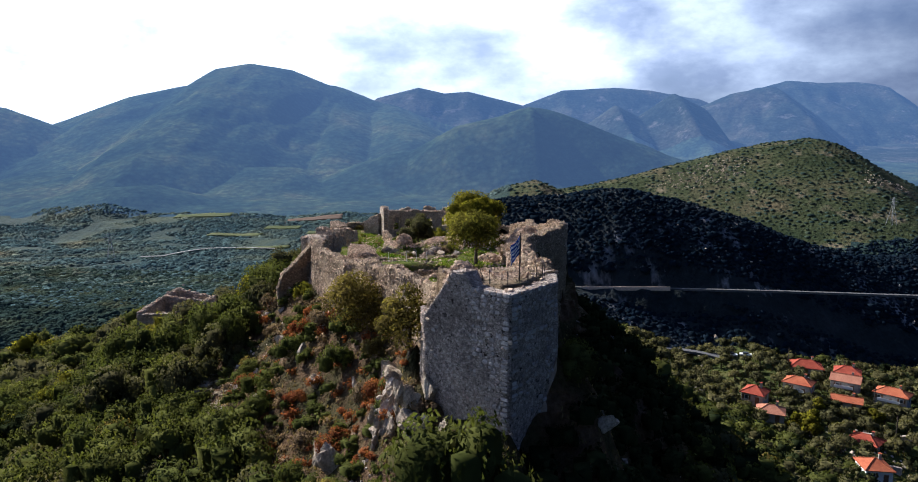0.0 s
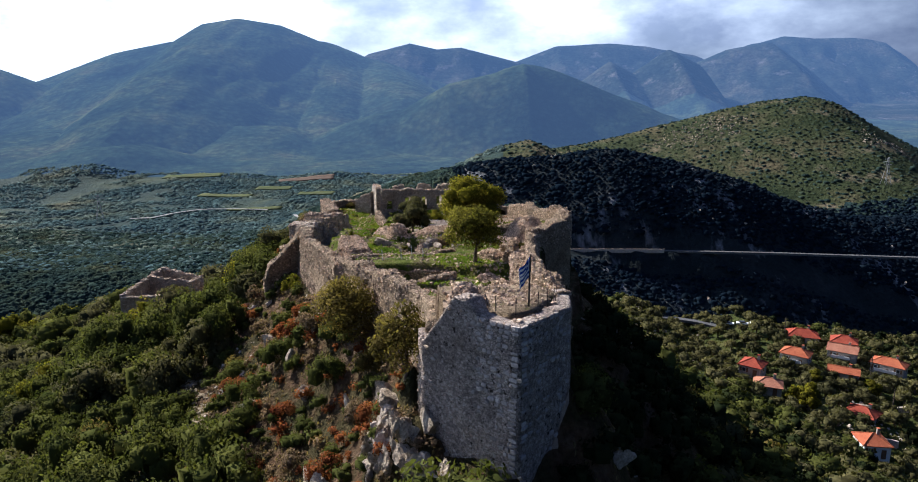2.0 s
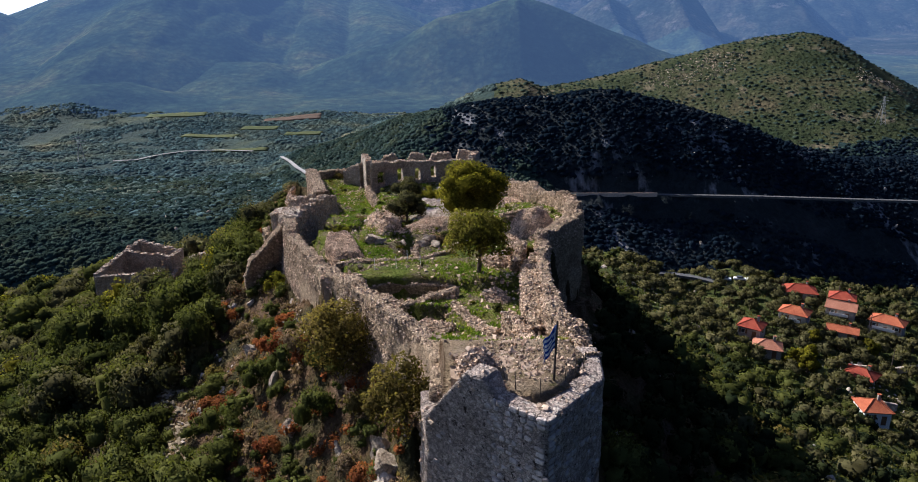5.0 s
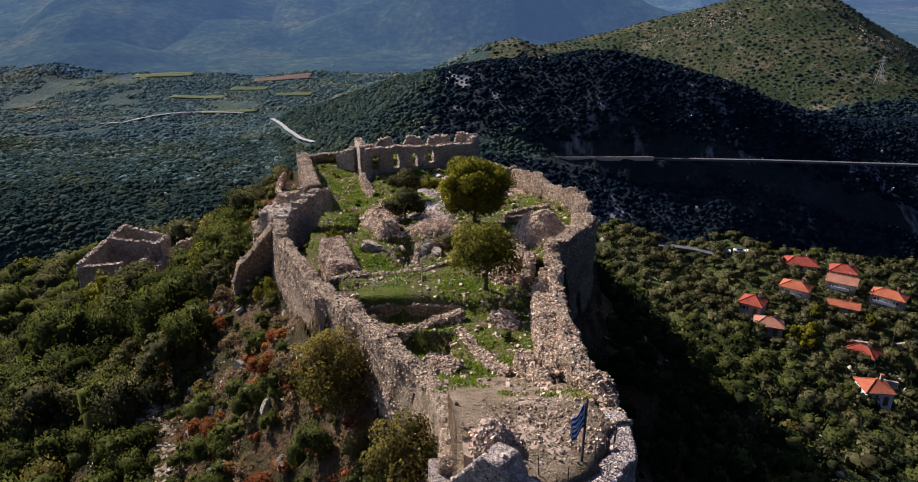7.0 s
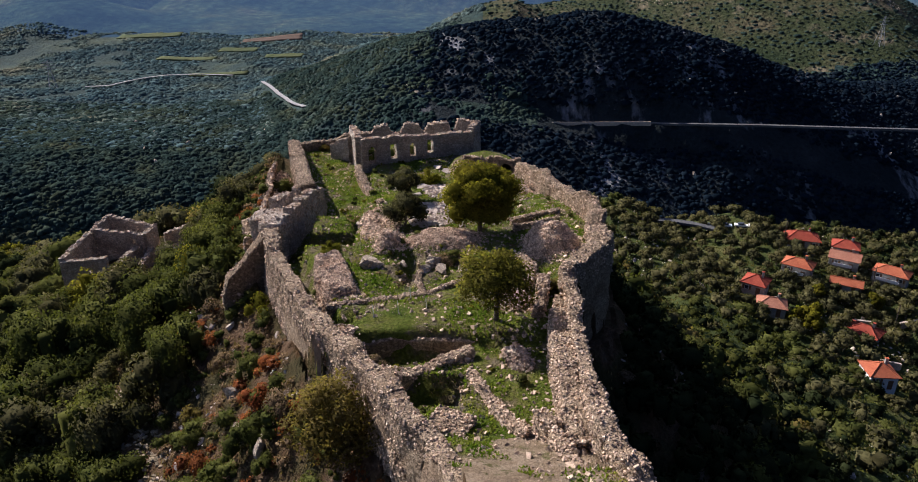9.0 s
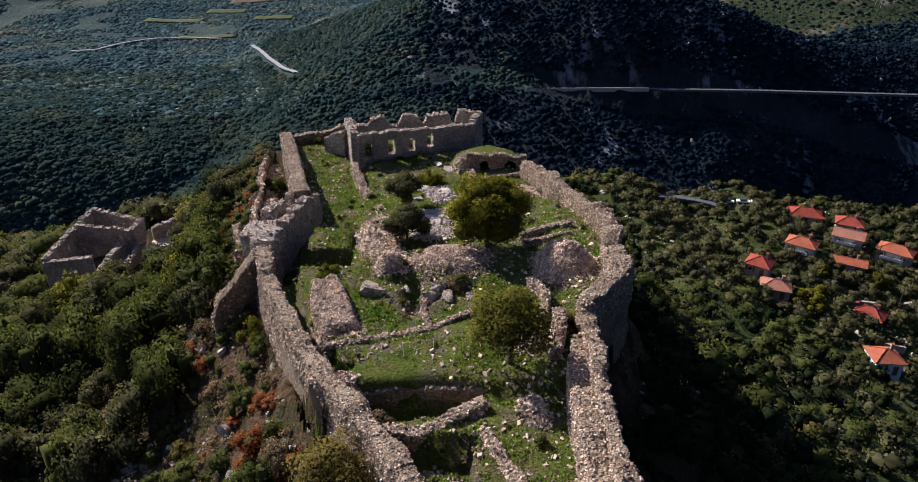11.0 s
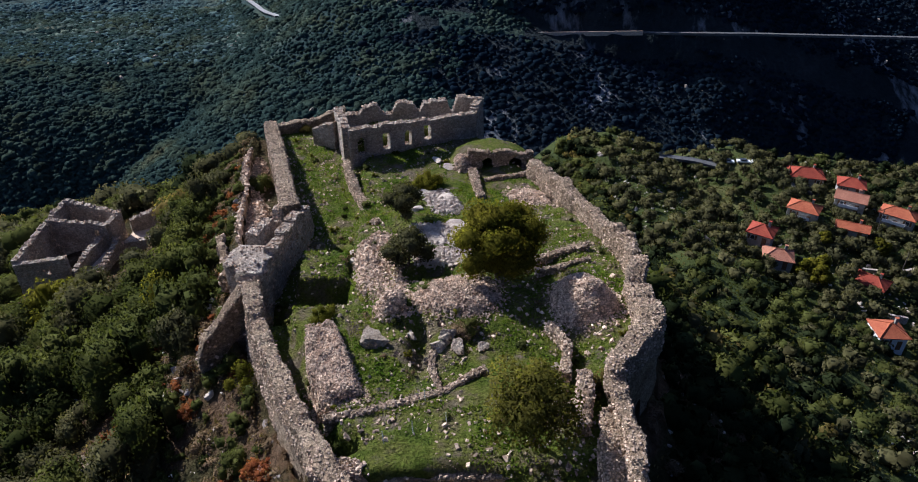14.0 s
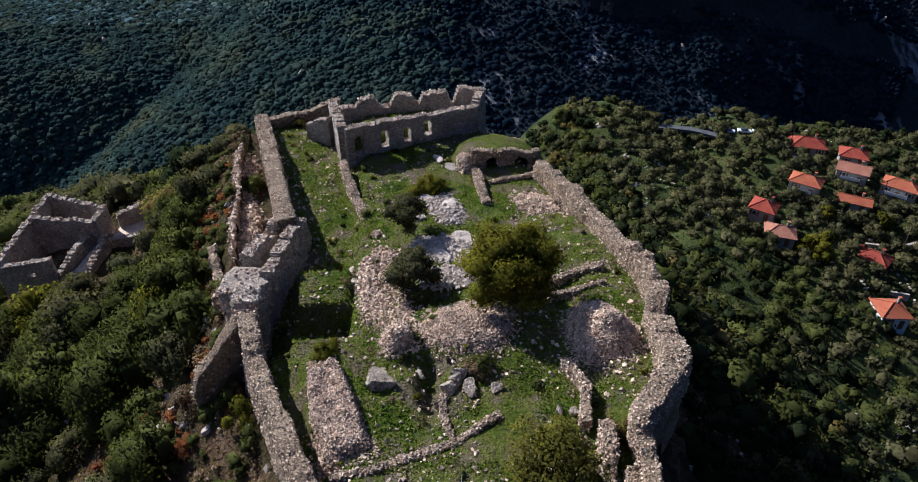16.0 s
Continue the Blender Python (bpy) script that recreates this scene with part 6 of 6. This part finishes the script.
# ---- roads and far structures ----
def strip(name, line, width, mat, label, lift=0.5, thick=1.0, kind="structure", category="road"):
    pts = np.array(line, float)
    s = np.concatenate([[0], np.cumsum(np.hypot(np.diff(pts[:, 0]), np.diff(pts[:, 1])))])
    q = np.linspace(0, s[-1], max(6, int(s[-1] / 6)))
    P = np.stack([np.interp(q, s, pts[:, k]) for k in range(pts.shape[1])], -1)
    T = np.gradient(P[:, :2], axis=0)
    T /= np.linalg.norm(T, axis=1, keepdims=True)
    N = np.stack([-T[:, 1], T[:, 0]], -1)
    z = P[:, 2] if P.shape[1] > 2 else height(P[:, 0], P[:, 1])
    z = np.convolve(np.pad(z, 3, mode="edge"), np.ones(7) / 7, "valid") + lift
    cols = [np.column_stack([P[:, :2] + N * o, z + dz]) for o, dz in ((width / 2, -thick), (width / 2, 0), (-width / 2, 0), (-width / 2, -thick))]
    ob = mesh_object(name, np.stack(cols, 1).reshape(-1, 3), sheet_faces(len(q), 4)[:, ::-1], [mat], flat=True)
    return tagged(ob, label, category, kind=kind)


strip("road", [(-94, 590, -110.5), (-17, 556, -107), (28, 534, -104), (70, 532, -104), (165, 530, -104), (247, 521, -104), (356, 503, -104), (420, 496, -104)], 3.4, M_ROAD, "pale asphalt road cut into the gorge wall", 0.4, 1.6)
strip("road_bend", [(-183, 797), (-163, 741), (-143, 685), (-122, 635), (-104, 596)], 4, M_TRACK, "pale asphalt road climbing to the valley", 1.6, 0.6)
strip("valley_road", [(-372, 792), (-347, 795), (-336, 818), (-323, 838), (-308, 858), (-277, 872), (-232, 862)], 3.2, M_TRACK, "pale road across the valley floor", 2.6, 0.5)
strip("guard_rail", [(28, 530.2, -103.2), (70, 528.2, -103.2), (165, 526.2, -103.2)], 0.4, M_PALE, "long pale parapet along the gorge road", 1.5, 3.2, category="parapet")


M_MEADOW = material("valley_meadow", [(0.3, (0.04838, 0.0675, 0.0255)), (0.7, (0.09677, 0.108, 0.0459))], 0.02, bump=0.1, fine=10)
M_PLOUGHED = material("ploughed_field", [(0.3, (0.0765, 0.05376, 0.0408)), (0.7, (0.1224, 0.08704, 0.06528))], 0.02, bump=0.1, fine=10)


def field(x, y, a, b, yaw, kind):
    """A tilled or mown plot, draped on the valley floor."""
    n, m = 14, 7
    u, v = np.meshgrid(np.linspace(-a, a, n), np.linspace(-b, b, m), indexing="ij")
    u, v = u + 0.12 * a * waves(u, v, 30, int(x), 2), v + 0.25 * b * waves(u, v, 25, int(y), 2)
    c, s_ = math.cos(radians(yaw)), math.sin(radians(yaw))
    X, Y = x + c * u - s_ * v, y + s_ * u + c * v
    top = np.stack([X, Y, height(X, Y) + 1.2], -1).reshape(-1, 3)
    rim = [i * m for i in range(n)] + [(n - 1) * m + j for j in range(1, m)] + [i * m + m - 1 for i in range(n - 2, -1, -1)] + [j for j in range(m - 2, 0, -1)]
    low = top[rim] - (0, 0, 4)
    side = [(rim[k], n * m + k, n * m + (k + 1) % len(rim), rim[(k + 1) % len(rim)]) for k in range(len(rim))]
    ob = mesh_object("field", np.concatenate([top, low]), np.concatenate([sheet_faces(n, m)[:, ::-1], np.array(side)]), [M_PLOUGHED if kind else M_MEADOW])
    tagged(ob, "brown ploughed field on the valley floor" if kind else "pale green meadow on the valley floor", "field", kind="structure")


for row in FIELDS:
    field(*row)


# ---- stones set in the walls ----
def stone_mesh(seed):
    rng = np.random.default_rng(seed)
    v, f = ball_template(2)
    v = np.sign(v) * np.abs(v) ** 0.6
    ob = mesh_object("stone", v * (1 + rng.uniform(-0.12, 0.12, (len(v), 1))), f, [M_RUBBLE_ONE], flat=True)
    me = ob.data
    bpy.data.objects.remove(ob)
    return me


M_RUBBLE_ONE = material("wall_stone", [(0.3, (0.3352, 0.2507, 0.1819)), (0.7, (0.648, 0.5175, 0.3918))], 1.5, bump=0.3, rnd=0.3)
STONES = [stone_mesh(800 + i) for i in range(6)]


def stud(wall, seed, density, lo, hi, n_parts, mat=None, face_share=0.35, floor=None):
    """Stones bedded in the broken top and the faces of a wall: the topmost as pieces, the small rest joined."""
    rng = np.random.default_rng(seed)
    me = wall.data
    v = np.empty(len(me.vertices) * 3, np.float32)
    me.vertices.foreach_get("co", v)
    v = v.reshape(-1, 3)
    f = np.empty(len(me.loops), np.int32)
    me.loops.foreach_get("vertex_index", f)
    q = v[f.reshape(-1, 4)]
    nrm = np.cross(q[:, 2] - q[:, 0], q[:, 3] - q[:, 1])
    area = np.linalg.norm(nrm, axis=1) / 2
    nrm = nrm / np.maximum(1e-6, 2 * area[:, None])
    c = q.mean(1)
    probe = c[:, :2] + nrm[:, :2] * 0.9
    seen = (c[:, 2] > height(probe[:, 0], probe[:, 1]) - 0.3) | (nrm[:, 2] > 0.5)
    w = area * seen * np.where(nrm[:, 2] > 0.35, 1.6, face_share)
    n = int(w.sum() * density)
    k = rng.choice(len(q), n, p=w / w.sum())
    a, b = rng.uniform(0, 1, (n, 1)), rng.uniform(0, 1, (n, 1))
    p = (q[k, 0] * (1 - a) + q[k, 1] * a) * (1 - b) + (q[k, 3] * (1 - a) + q[k, 2] * a) * b
    ob = mesh_object("rubble_facing", *stones(rng, p - nrm[k] * lo * 0.2, lo, hi, 0.75), [mat or M_RUBBLE], wall, flat=True)
    tagged(ob, "small stones bedded in mortar", kind="stuff")
    tops = np.where(seen & (nrm[:, 2] > 0.5))[0]
    for j in rng.choice(tops, min(n_parts, len(tops)), replace=False):
        st = new("stone", STONES[int(rng.integers(6))])
        st.parent = wall
        sx = rng.uniform(lo * 1.4, hi * 1.5)
        st.matrix_world = pose(c[j, 0], c[j, 1], c[j, 2] + sx * 0.2, rng.uniform(-20, 20), rng.uniform(-20, 20), rng.uniform(0, 360)) @ Matrix.Diagonal((sx, sx * rng.uniform(0.6, 0.95), sx * rng.uniform(0.5, 0.8), 1))


stud(W_WEST, 901, 46, 0.04, 0.1, 200)
stud(W_EAST, 902, 46, 0.04, 0.1, 260, face_share=0.45)
stud(W_LEDGE, 907, 46, 0.04, 0.1, 80, face_share=0.5)
stud(W_NW, 903, 26, 0.05, 0.11, 60)
stud(W_NORTH, 904, 14, 0.07, 0.16, 40)
stud(SPUR, 905, 7, 0.08, 0.16, 30)
stud(OUTER, 906, 10, 0.09, 0.2, 40)
for i, ob in enumerate([o for o in scene.objects if o.name.startswith("low_wall") and o.parent is None and o.type == "MESH"]):
    stud(ob, 920 + i, 34, 0.05, 0.115, 18, face_share=0.7)
for i, ob in enumerate([o for o in scene.objects if o.parent in (hall, turret)]):
    if not ob.name.startswith("step"):
        stud(ob, 950 + i, 14, 0.06, 0.15, 0, face_share=0.35 if ob.parent == turret else 0.06)
for i, ob in enumerate([o for o in scene.objects if o.parent == ruin and "wall" in o.name]):
    stud(ob, 1060 + i, 7, 0.08, 0.17, 0, face_share=0.25)
for i, ob in enumerate([o for o in scene.objects if o.parent in (vault,) and o.name.startswith("front")]):
    stud(ob, 980 + i, 9, 0.07, 0.16, 0, face_share=0.6)


def tower_stones():
    """Coursed blocks standing proud of the tower's eroded mortar, with large quoins at the corner."""
    rng = np.random.default_rng(990)
    corner = np.array([3.0, 38.74])
    faces = [(np.array([-0.748, 0.663]), np.array([-0.663, -0.748]), 6.2), (np.array([0.647, 0.762]), np.array([0.762, -0.647]), 4.6)]
    z, count, row = -4.2, 0, 0
    small = []
    while z < 3.9:
        h = rng.uniform(0.22, 0.34)
        for d, n, length in faces:
            s0 = 0.02
            first_ = True
            while s0 < length:
                w = rng.uniform(0.5, 0.75) if first_ else rng.uniform(0.25, 0.55)
                upper = (z + 4.2) / 8.1
                keep = 0.7 if first_ else (0.14 + 0.5 * upper * upper if d[0] < 0 else 0.08 + 0.22 * upper)
                limit = 4.0 if d[0] > 0 or s0 < 3 else 4.0 - (s0 - 3) * 1.1
                if rng.uniform() < keep and z < limit:
                    mid = corner + d * (s0 + w / 2) + n * (0.015 * (4.2 - z) - 0.015)
                    size = (w / 2 * 0.92, rng.uniform(0.07, 0.11), h / 2 * 0.9)
                    yaw = math.degrees(math.atan2(d[1], d[0]))
                    if count < 300:
                        st = new("stone", STONES_T[int(rng.integers(4))])
                        st.parent = TOWER
                        st.matrix_world = pose(mid[0], mid[1], z + h / 2, rng.uniform(-3, 3), rng.uniform(-4, 4), yaw) @ Matrix.Diagonal((*size, 1))
                        count += 1
                s0 += w
                first_ = False
        z += h


M_TOWER_ONE = material("tower_block", [(0.3, (0.3, 0.26, 0.235)), (0.7, (0.5, 0.44, 0.4))], 1.2, bump=0.5, rnd=0.25)
STONES_T = []
for i in range(4):
    me_ = STONES[i].copy()
    me_.materials.clear()
    me_.materials.append(M_TOWER_ONE)
    STONES_T.append(me_)
tower_stones()
stud(TOWER, 991, 9, 0.07, 0.14, 60, face_share=0.12)


# ---- grass, gravel and scree ----
def blades(rng, places, tall, wide):
    n = len(places)
    a = rng.uniform(0, 2 * math.pi, n)
    d = np.stack([np.cos(a), np.sin(a), np.zeros(n)], -1) * wide * rng.uniform(0.5, 1.2, (n, 1))
    up = np.column_stack([rng.normal(0, 0.35, n), rng.normal(0, 0.35, n), np.ones(n)]) * tall * rng.uniform(0.5, 1.3, (n, 1))
    p = np.asarray(places)
    v = np.stack([p - d, p + d, p + d * 0.25 + up, p - d * 0.25 + up], 1)
    return v.reshape(-1, 3), np.arange(4 * n).reshape(n, 4)


L_GRASS = leaf_material("grass_blades", [(0.38, (0.07875, 0.1323, 0.014)), (0.52, (0.147, 0.1898, 0.026)), (0.68, (0.2625, 0.2472, 0.085))], 0.4, scale=0.5)
L_FIELD = leaf_material("grove_grass", [(0.35, (0.035, 0.048, 0.01)), (0.5, (0.07, 0.075, 0.017)), (0.65, (0.13, 0.11, 0.045))], 0.4, scale=0.1)
L_STRAW = leaf_material("dry_grass", [(0.3, (0.13, 0.10, 0.045)), (0.7, (0.27, 0.2, 0.10))], 0.3, scale=0.3)


def turf(label, n, test, x0, x1, y0, y1, tall, wide, mat, seed):
    rng = np.random.default_rng(seed)
    x, y = rng.uniform(x0, x1, n), rng.uniform(y0, y1, n)
    ok = test(x, y) & (waves(x, y, 2.5, seed, 2) > -0.25)
    x, y = x[ok], y[ok]
    ob = mesh_object("grass", *blades(rng, np.column_stack([x, y, height(x, y) - 0.03]), tall, wide), [mat], flat=True)
    tagged(ob, label, "grass", kind="stuff")


in_yard = lambda x, y: inside(x, y, YARD)
turf("short green grass with dry tufts in the court", 120000, lambda x, y: in_yard(x, y) & (y > 47) & (waves(x, y, 4.0, 87, 3) > -0.12), -22, 13, 44, 122, 0.16, 0.09, L_GRASS, 1001)
turf("dry straw-coloured grass on the castle slope", 26000, lambda x, y: (outside_d(x, y) > 0.8) & (x < 12), -50, 12, 30, 140, 0.3, 0.12, L_STRAW, 1002)
turf("green and dry grass between the olive trees", 26000, lambda x, y: (x > 44) & off_houses(x, y), 44, 150, 90, 230, 0.35, 0.3, L_FIELD, 1003)


def gravel(label, n, test, x0, x1, y0, y1, lo, hi, seed, mat=None):
    rng = np.random.default_rng(seed)
    x, y = rng.uniform(x0, x1, n), rng.uniform(y0, y1, n)
    ok = test(x, y)
    x, y = x[ok], y[ok]
    size = rng.uniform(0, 1, len(x)) ** 3
    p = np.column_stack([x, y, height(x, y)])
    s_ = (lo + (hi - lo) * size)[:, None] * rng.uniform(0.6, 1.3, (len(x), 3)) * np.array([1, 1, 0.6])
    ob = mesh_object("gravel", *(scattered(rng, BLOCK_V, BLOCK_F, p, s_ * 0.75, jitter=0.26) if hi < 0.5 else scattered(rng, ICO_V, ICO_F, p, s_, jitter=0.3)), [mat or M_RUBBLE], flat=True)
    tagged(ob, label, "gravel", kind="stuff")


stony = lambda x, y: inside(x, y, YARD) & (waves(x, y, 7, 31, 3) > -0.1)
gravel("pale stones scattered through the court grass", 17000, stony, -22, 13, 44, 122, 0.03, 0.2, 1011)
gravel("fallen stones along the foot of the walls", 5000, lambda x, y: inside(x, y, YARD) & (nearest(x, y, YARD, True)[0] < 2.2), -22, 13, 44, 122, 0.05, 0.22, 1012)
gravel("scree and stones on the castle slope", 6000, lambda x, y: (outside_d(x, y) > 0.5) & (outside_d(x, y) < 22) & (waves(x, y, 6, 33, 3) > 0.0), -45, 22, 30, 135, 0.06, 0.4, 1013, M_PALE)
gravel("pale rocks between the olive terraces", 2600, lambda x, y: (x > 44) & off_houses(x, y) & (waves(x, y, 25, 34, 3) > 0.0), 44, 150, 90, 232, 0.15, 0.8, 1014, M_PALE)
gravel("pale outcrops on the gorge walls", 450, lambda x, y: waves(x, y, 70, 35, 3) > 0.12, -330, 500, 330, 640, 0.6, 3.2, 1015, M_ROCK)
gravel("pale rocks on the hillside across the gorge", 9000, lambda x, y: (waves(x, y, 90, 36, 3) + 0.9 * np.exp(-((x - 400) / 130) ** 2 - ((y - 985) / 60) ** 2) > 0.42), 180, 620, 860, 1060, 0.4, 1.7, 1016, M_ROCK)


# ---- stepped stone path ----
def path_slabs():
    top = new("stone_path")
    tagged(top, "worn stepped path of rough stone slabs on the slope", "path")
    rng = np.random.default_rng(1020)
    pts = np.array(PATH, float)
    s = np.concatenate([[0], np.cumsum(np.hypot(np.diff(pts[:, 0]), np.diff(pts[:, 1])))])
    for k in range(300):
        q = rng.uniform(0, s[-1])
        x, y = np.interp(q, s, pts[:, 0]) + rng.normal(0, 0.95), np.interp(q, s, pts[:, 1]) + rng.normal(0, 0.2)
        ob = new("slab", SLABS[int(rng.integers(3))])
        ob.parent = top
        ob.matrix_world = pose(x, y, gz(x, y) + 0.03, rng.uniform(-8, 8), rng.uniform(-8, 8), rng.uniform(0, 360)) @ Matrix.Diagonal((rng.uniform(0.12, 0.38), rng.uniform(0.1, 0.28), rng.uniform(0.06, 0.15), 1))


M_SLAB = material("earthy_path_stone", [(0.3, (0.137, 0.110, 0.070)), (0.7, (0.294, 0.240, 0.164))], 1.5, bump=0.4, rnd=0.3)
SLABS = []
for i in range(3):
    me_ = STONES[i].copy()
    me_.name = "slab"
    me_.materials.clear()
    me_.materials.append(M_SLAB)
    SLABS.append(me_)
path_slabs()


# ---- flag and fence on the tower ----
M_POLE = material("weathered_pole", [(0.3, (0.05, 0.04, 0.035)), (0.7, (0.12, 0.1, 0.08))], 3.0, bump=0.3)
M_BLUE = material("blue_cloth", [(0.3, (0.02, 0.05, 0.24)), (0.7, (0.03, 0.08, 0.34))], 2.0, bump=0.1)
M_CLOTH = material("white_cloth", [(0.3, (0.6, 0.62, 0.66)), (0.7, (0.75, 0.76, 0.8))], 2.0, bump=0.1)


def rod(points, r0, r1, sides=8):
    v, f = limb(points, r0, r1, sides)
    return v, f


def flagpole():
    top = new("flagpole")
    top.matrix_world = pose(3.75, 42.0, 3.85)
    tagged(top, "weathered flagpole with a hanging blue and white striped flag", "flagpole")
    mesh_object("pole", *rod([(0, 0, -0.3), (0.02, 0.02, 1.6), (0.06, 0.02, 3.35)], 0.06, 0.045), [M_POLE], top)
    n, m = 28, 18
    u, v = np.meshgrid(np.linspace(0, 1, n), np.linspace(0, 1, m), indexing="ij")
    x = 0.03 - 0.62 * u + 0.05 * np.sin(6 * u + 2 * v)
    y = 0.02 - 0.35 * u * u + 0.16 * np.sin(7.5 * u + 1.2 * v) * u ** 0.6
    z = 3.2 - 1.15 * v - 0.62 * u - 0.12 * u * u + 0.05 * np.sin(9 * u)
    f = sheet_faces(n, m)
    cu, cv = u.ravel()[f].mean(1), v.ravel()[f].mean(1)
    stripe = np.minimum(8, (cv * 9).astype(int)) % 2
    canton = (cu < 0.37) & (cv < 5 / 9)
    cross = (np.abs(cv - 2.5 / 9) < 0.5 / 9) | (np.abs(cu - 0.185) < 0.04)
    stripe = np.where(canton, cross.astype(int), stripe)
    ob = mesh_object("flag", np.stack([x, y, z], -1).reshape(-1, 3), f, [M_BLUE, M_CLOTH], top, index=stripe)
    mod = ob.modifiers.new("cloth", "SOLIDIFY")
    mod.thickness = 0.012
    tagged(ob, "blue and white striped cloth flag")


flagpole()
for i, (x, y, lean) in enumerate([(4.25, 42.0, 0.05), (4.9, 42.6, -0.04), (5.45, 43.3, 0.03), (1.6, 42.4, -0.3), (2.9, 40.6, 0.02), (1.9, 41.3, -0.05), (5.3, 42.9, 0.0)]):
    ob = mesh_object("fence_post", *rod([(x, y, 3.6), (x + lean * 0.5, y, 4.4), (x + lean, y + 0.03, 5.05)], 0.025, 0.022, 6), [M_POLE])
    tagged(ob, "thin rusty fence post on the tower edge", "post", "fence posts on the tower")
for i, (x, y) in enumerate([(-6.9, 66.9), (-5.2, 67.6), (-3.2, 68.2), (-4.4, 70.4)]):
    z0 = gz(x, y)
    ob = mesh_object("stake", *rod([(x, y, z0 - 0.2), (x - 0.05, y, z0 + 1.0)], 0.03, 0.025, 6), [M_WHITE])
    tagged(ob, "pale wooden stake in the terrace grass", "stake", "stakes on the terrace")


# ---- pylons ----
M_STEEL = material("galvanised_steel", [(0.3, (0.25, 0.26, 0.27)), (0.7, (0.4, 0.41, 0.42))], 0.3, bump=0)


def pylon(label, x, y, z, tall, base):
    top = new("pylon")
    top.matrix_world = pose(x, y, z, 0, 0, 20)
    tagged(top, label, "pylon")
    for sx, sy in ((-1, -1), (1, -1), (1, 1), (-1, 1)):
        mesh_object("leg", *limb([(sx * base, sy * base, 0), (sx * base * 0.3, sy * base * 0.3, tall * 0.6), (sx * base * 0.12, sy * base * 0.12, tall)], 0.3, 0.2, 4), [M_STEEL], top)
    for k in range(6):
        a, b = k / 6, (k + 1) / 6
        ra, rb = base * (1 - 0.88 * a), base * (1 - 0.88 * b)
        for sx in (-1, 1):
            mesh_object("brace", *limb([(sx * ra, -ra, tall * a), (-sx * rb, -rb, tall * b)], 0.12, 0.12, 4), [M_STEEL], top)
    for h, w in ((0.72, 0.2), (0.83, 0.24), (0.93, 0.17)):
        mesh_object("arm", *limb([(-tall * w, 0, tall * h), (0, 0, tall * h + 0.5), (tall * w, 0, tall * h)], 0.25, 0.25, 4), [M_STEEL], top)


pylon("steel lattice pylon on the hillside across the gorge", 500, 790, gz(500, 790), 32, 4.0)
pylon("steel lattice pylon on the valley floor", -405, 790, gz(-405, 790), 30, 4.0)


# ---- village things ----
def car(x, y, yaw, k):
    top = new("car")
    top.matrix_world = pose(x, y, gz(x, y) + 0.05, 0, 0, yaw)
    tagged(top, "white car parked at the village edge", "car", "parked cars")
    bm = box(bmesh.new(), -2.0, 2.0, -0.85, 0.85, 0.35, 0.95, 0.12)
    part("body", bm, M_WHITE, top)
    bm = box(bmesh.new(), -1.1, 0.9, -0.75, 0.75, 0.93, 1.45, 0.18)
    part("cabin", bm, M_GLASS, top)
    for sx in (-1.25, 1.25):
        for sy in (-0.8, 0.8):
            bm = bmesh.new()
            bmesh.ops.create_cone(bm, segments=12, radius1=0.33, radius2=0.33, depth=0.2, cap_ends=True, matrix=Matrix.Translation((sx, sy, 0.33)) @ Matrix.Rotation(radians(90), 4, "X"))
            part("wheel", bm, M_POLE, top)


for i, (x, y) in enumerate([(88.0, 226.0), (92.2, 224.8), (96.6, 223.4), (100.6, 222.0)]):
    car(x, y, -18, i)
for i, (x, y, h) in enumerate([(106.5, 214.5, 8), (123.0, 211.5, 7), (118.5, 187.5, 8), (113.0, 168.5, 8)]):
    z0 = gz(x, y)
    ob = mesh_object("utility_pole", *rod([(x, y, z0 - 0.3), (x, y, z0 + h)], 0.14, 0.1, 8), [M_POLE])
    tagged(ob, "wooden utility pole between the village houses", "utility pole", "utility poles")
strip("village_road", [(60, 224), (78, 226.5), (95, 221), (106, 213), (112, 206)], 2.6, M_ROAD, "narrow paved lane at the village edge", 0.25, 0.8)
strip("terrace_wall", [(101, 171), (112, 169), (124, 173), (136, 176)], 0.7, M_PALE, "pale stone terrace wall below the houses", 0.7, 2.0, category="wall")
strip("terrace_wall", [(84, 150), (95, 153), (104, 152)], 0.6, M_PALE, "pale stone terrace wall below the houses", 0.5, 2.0, category="wall")
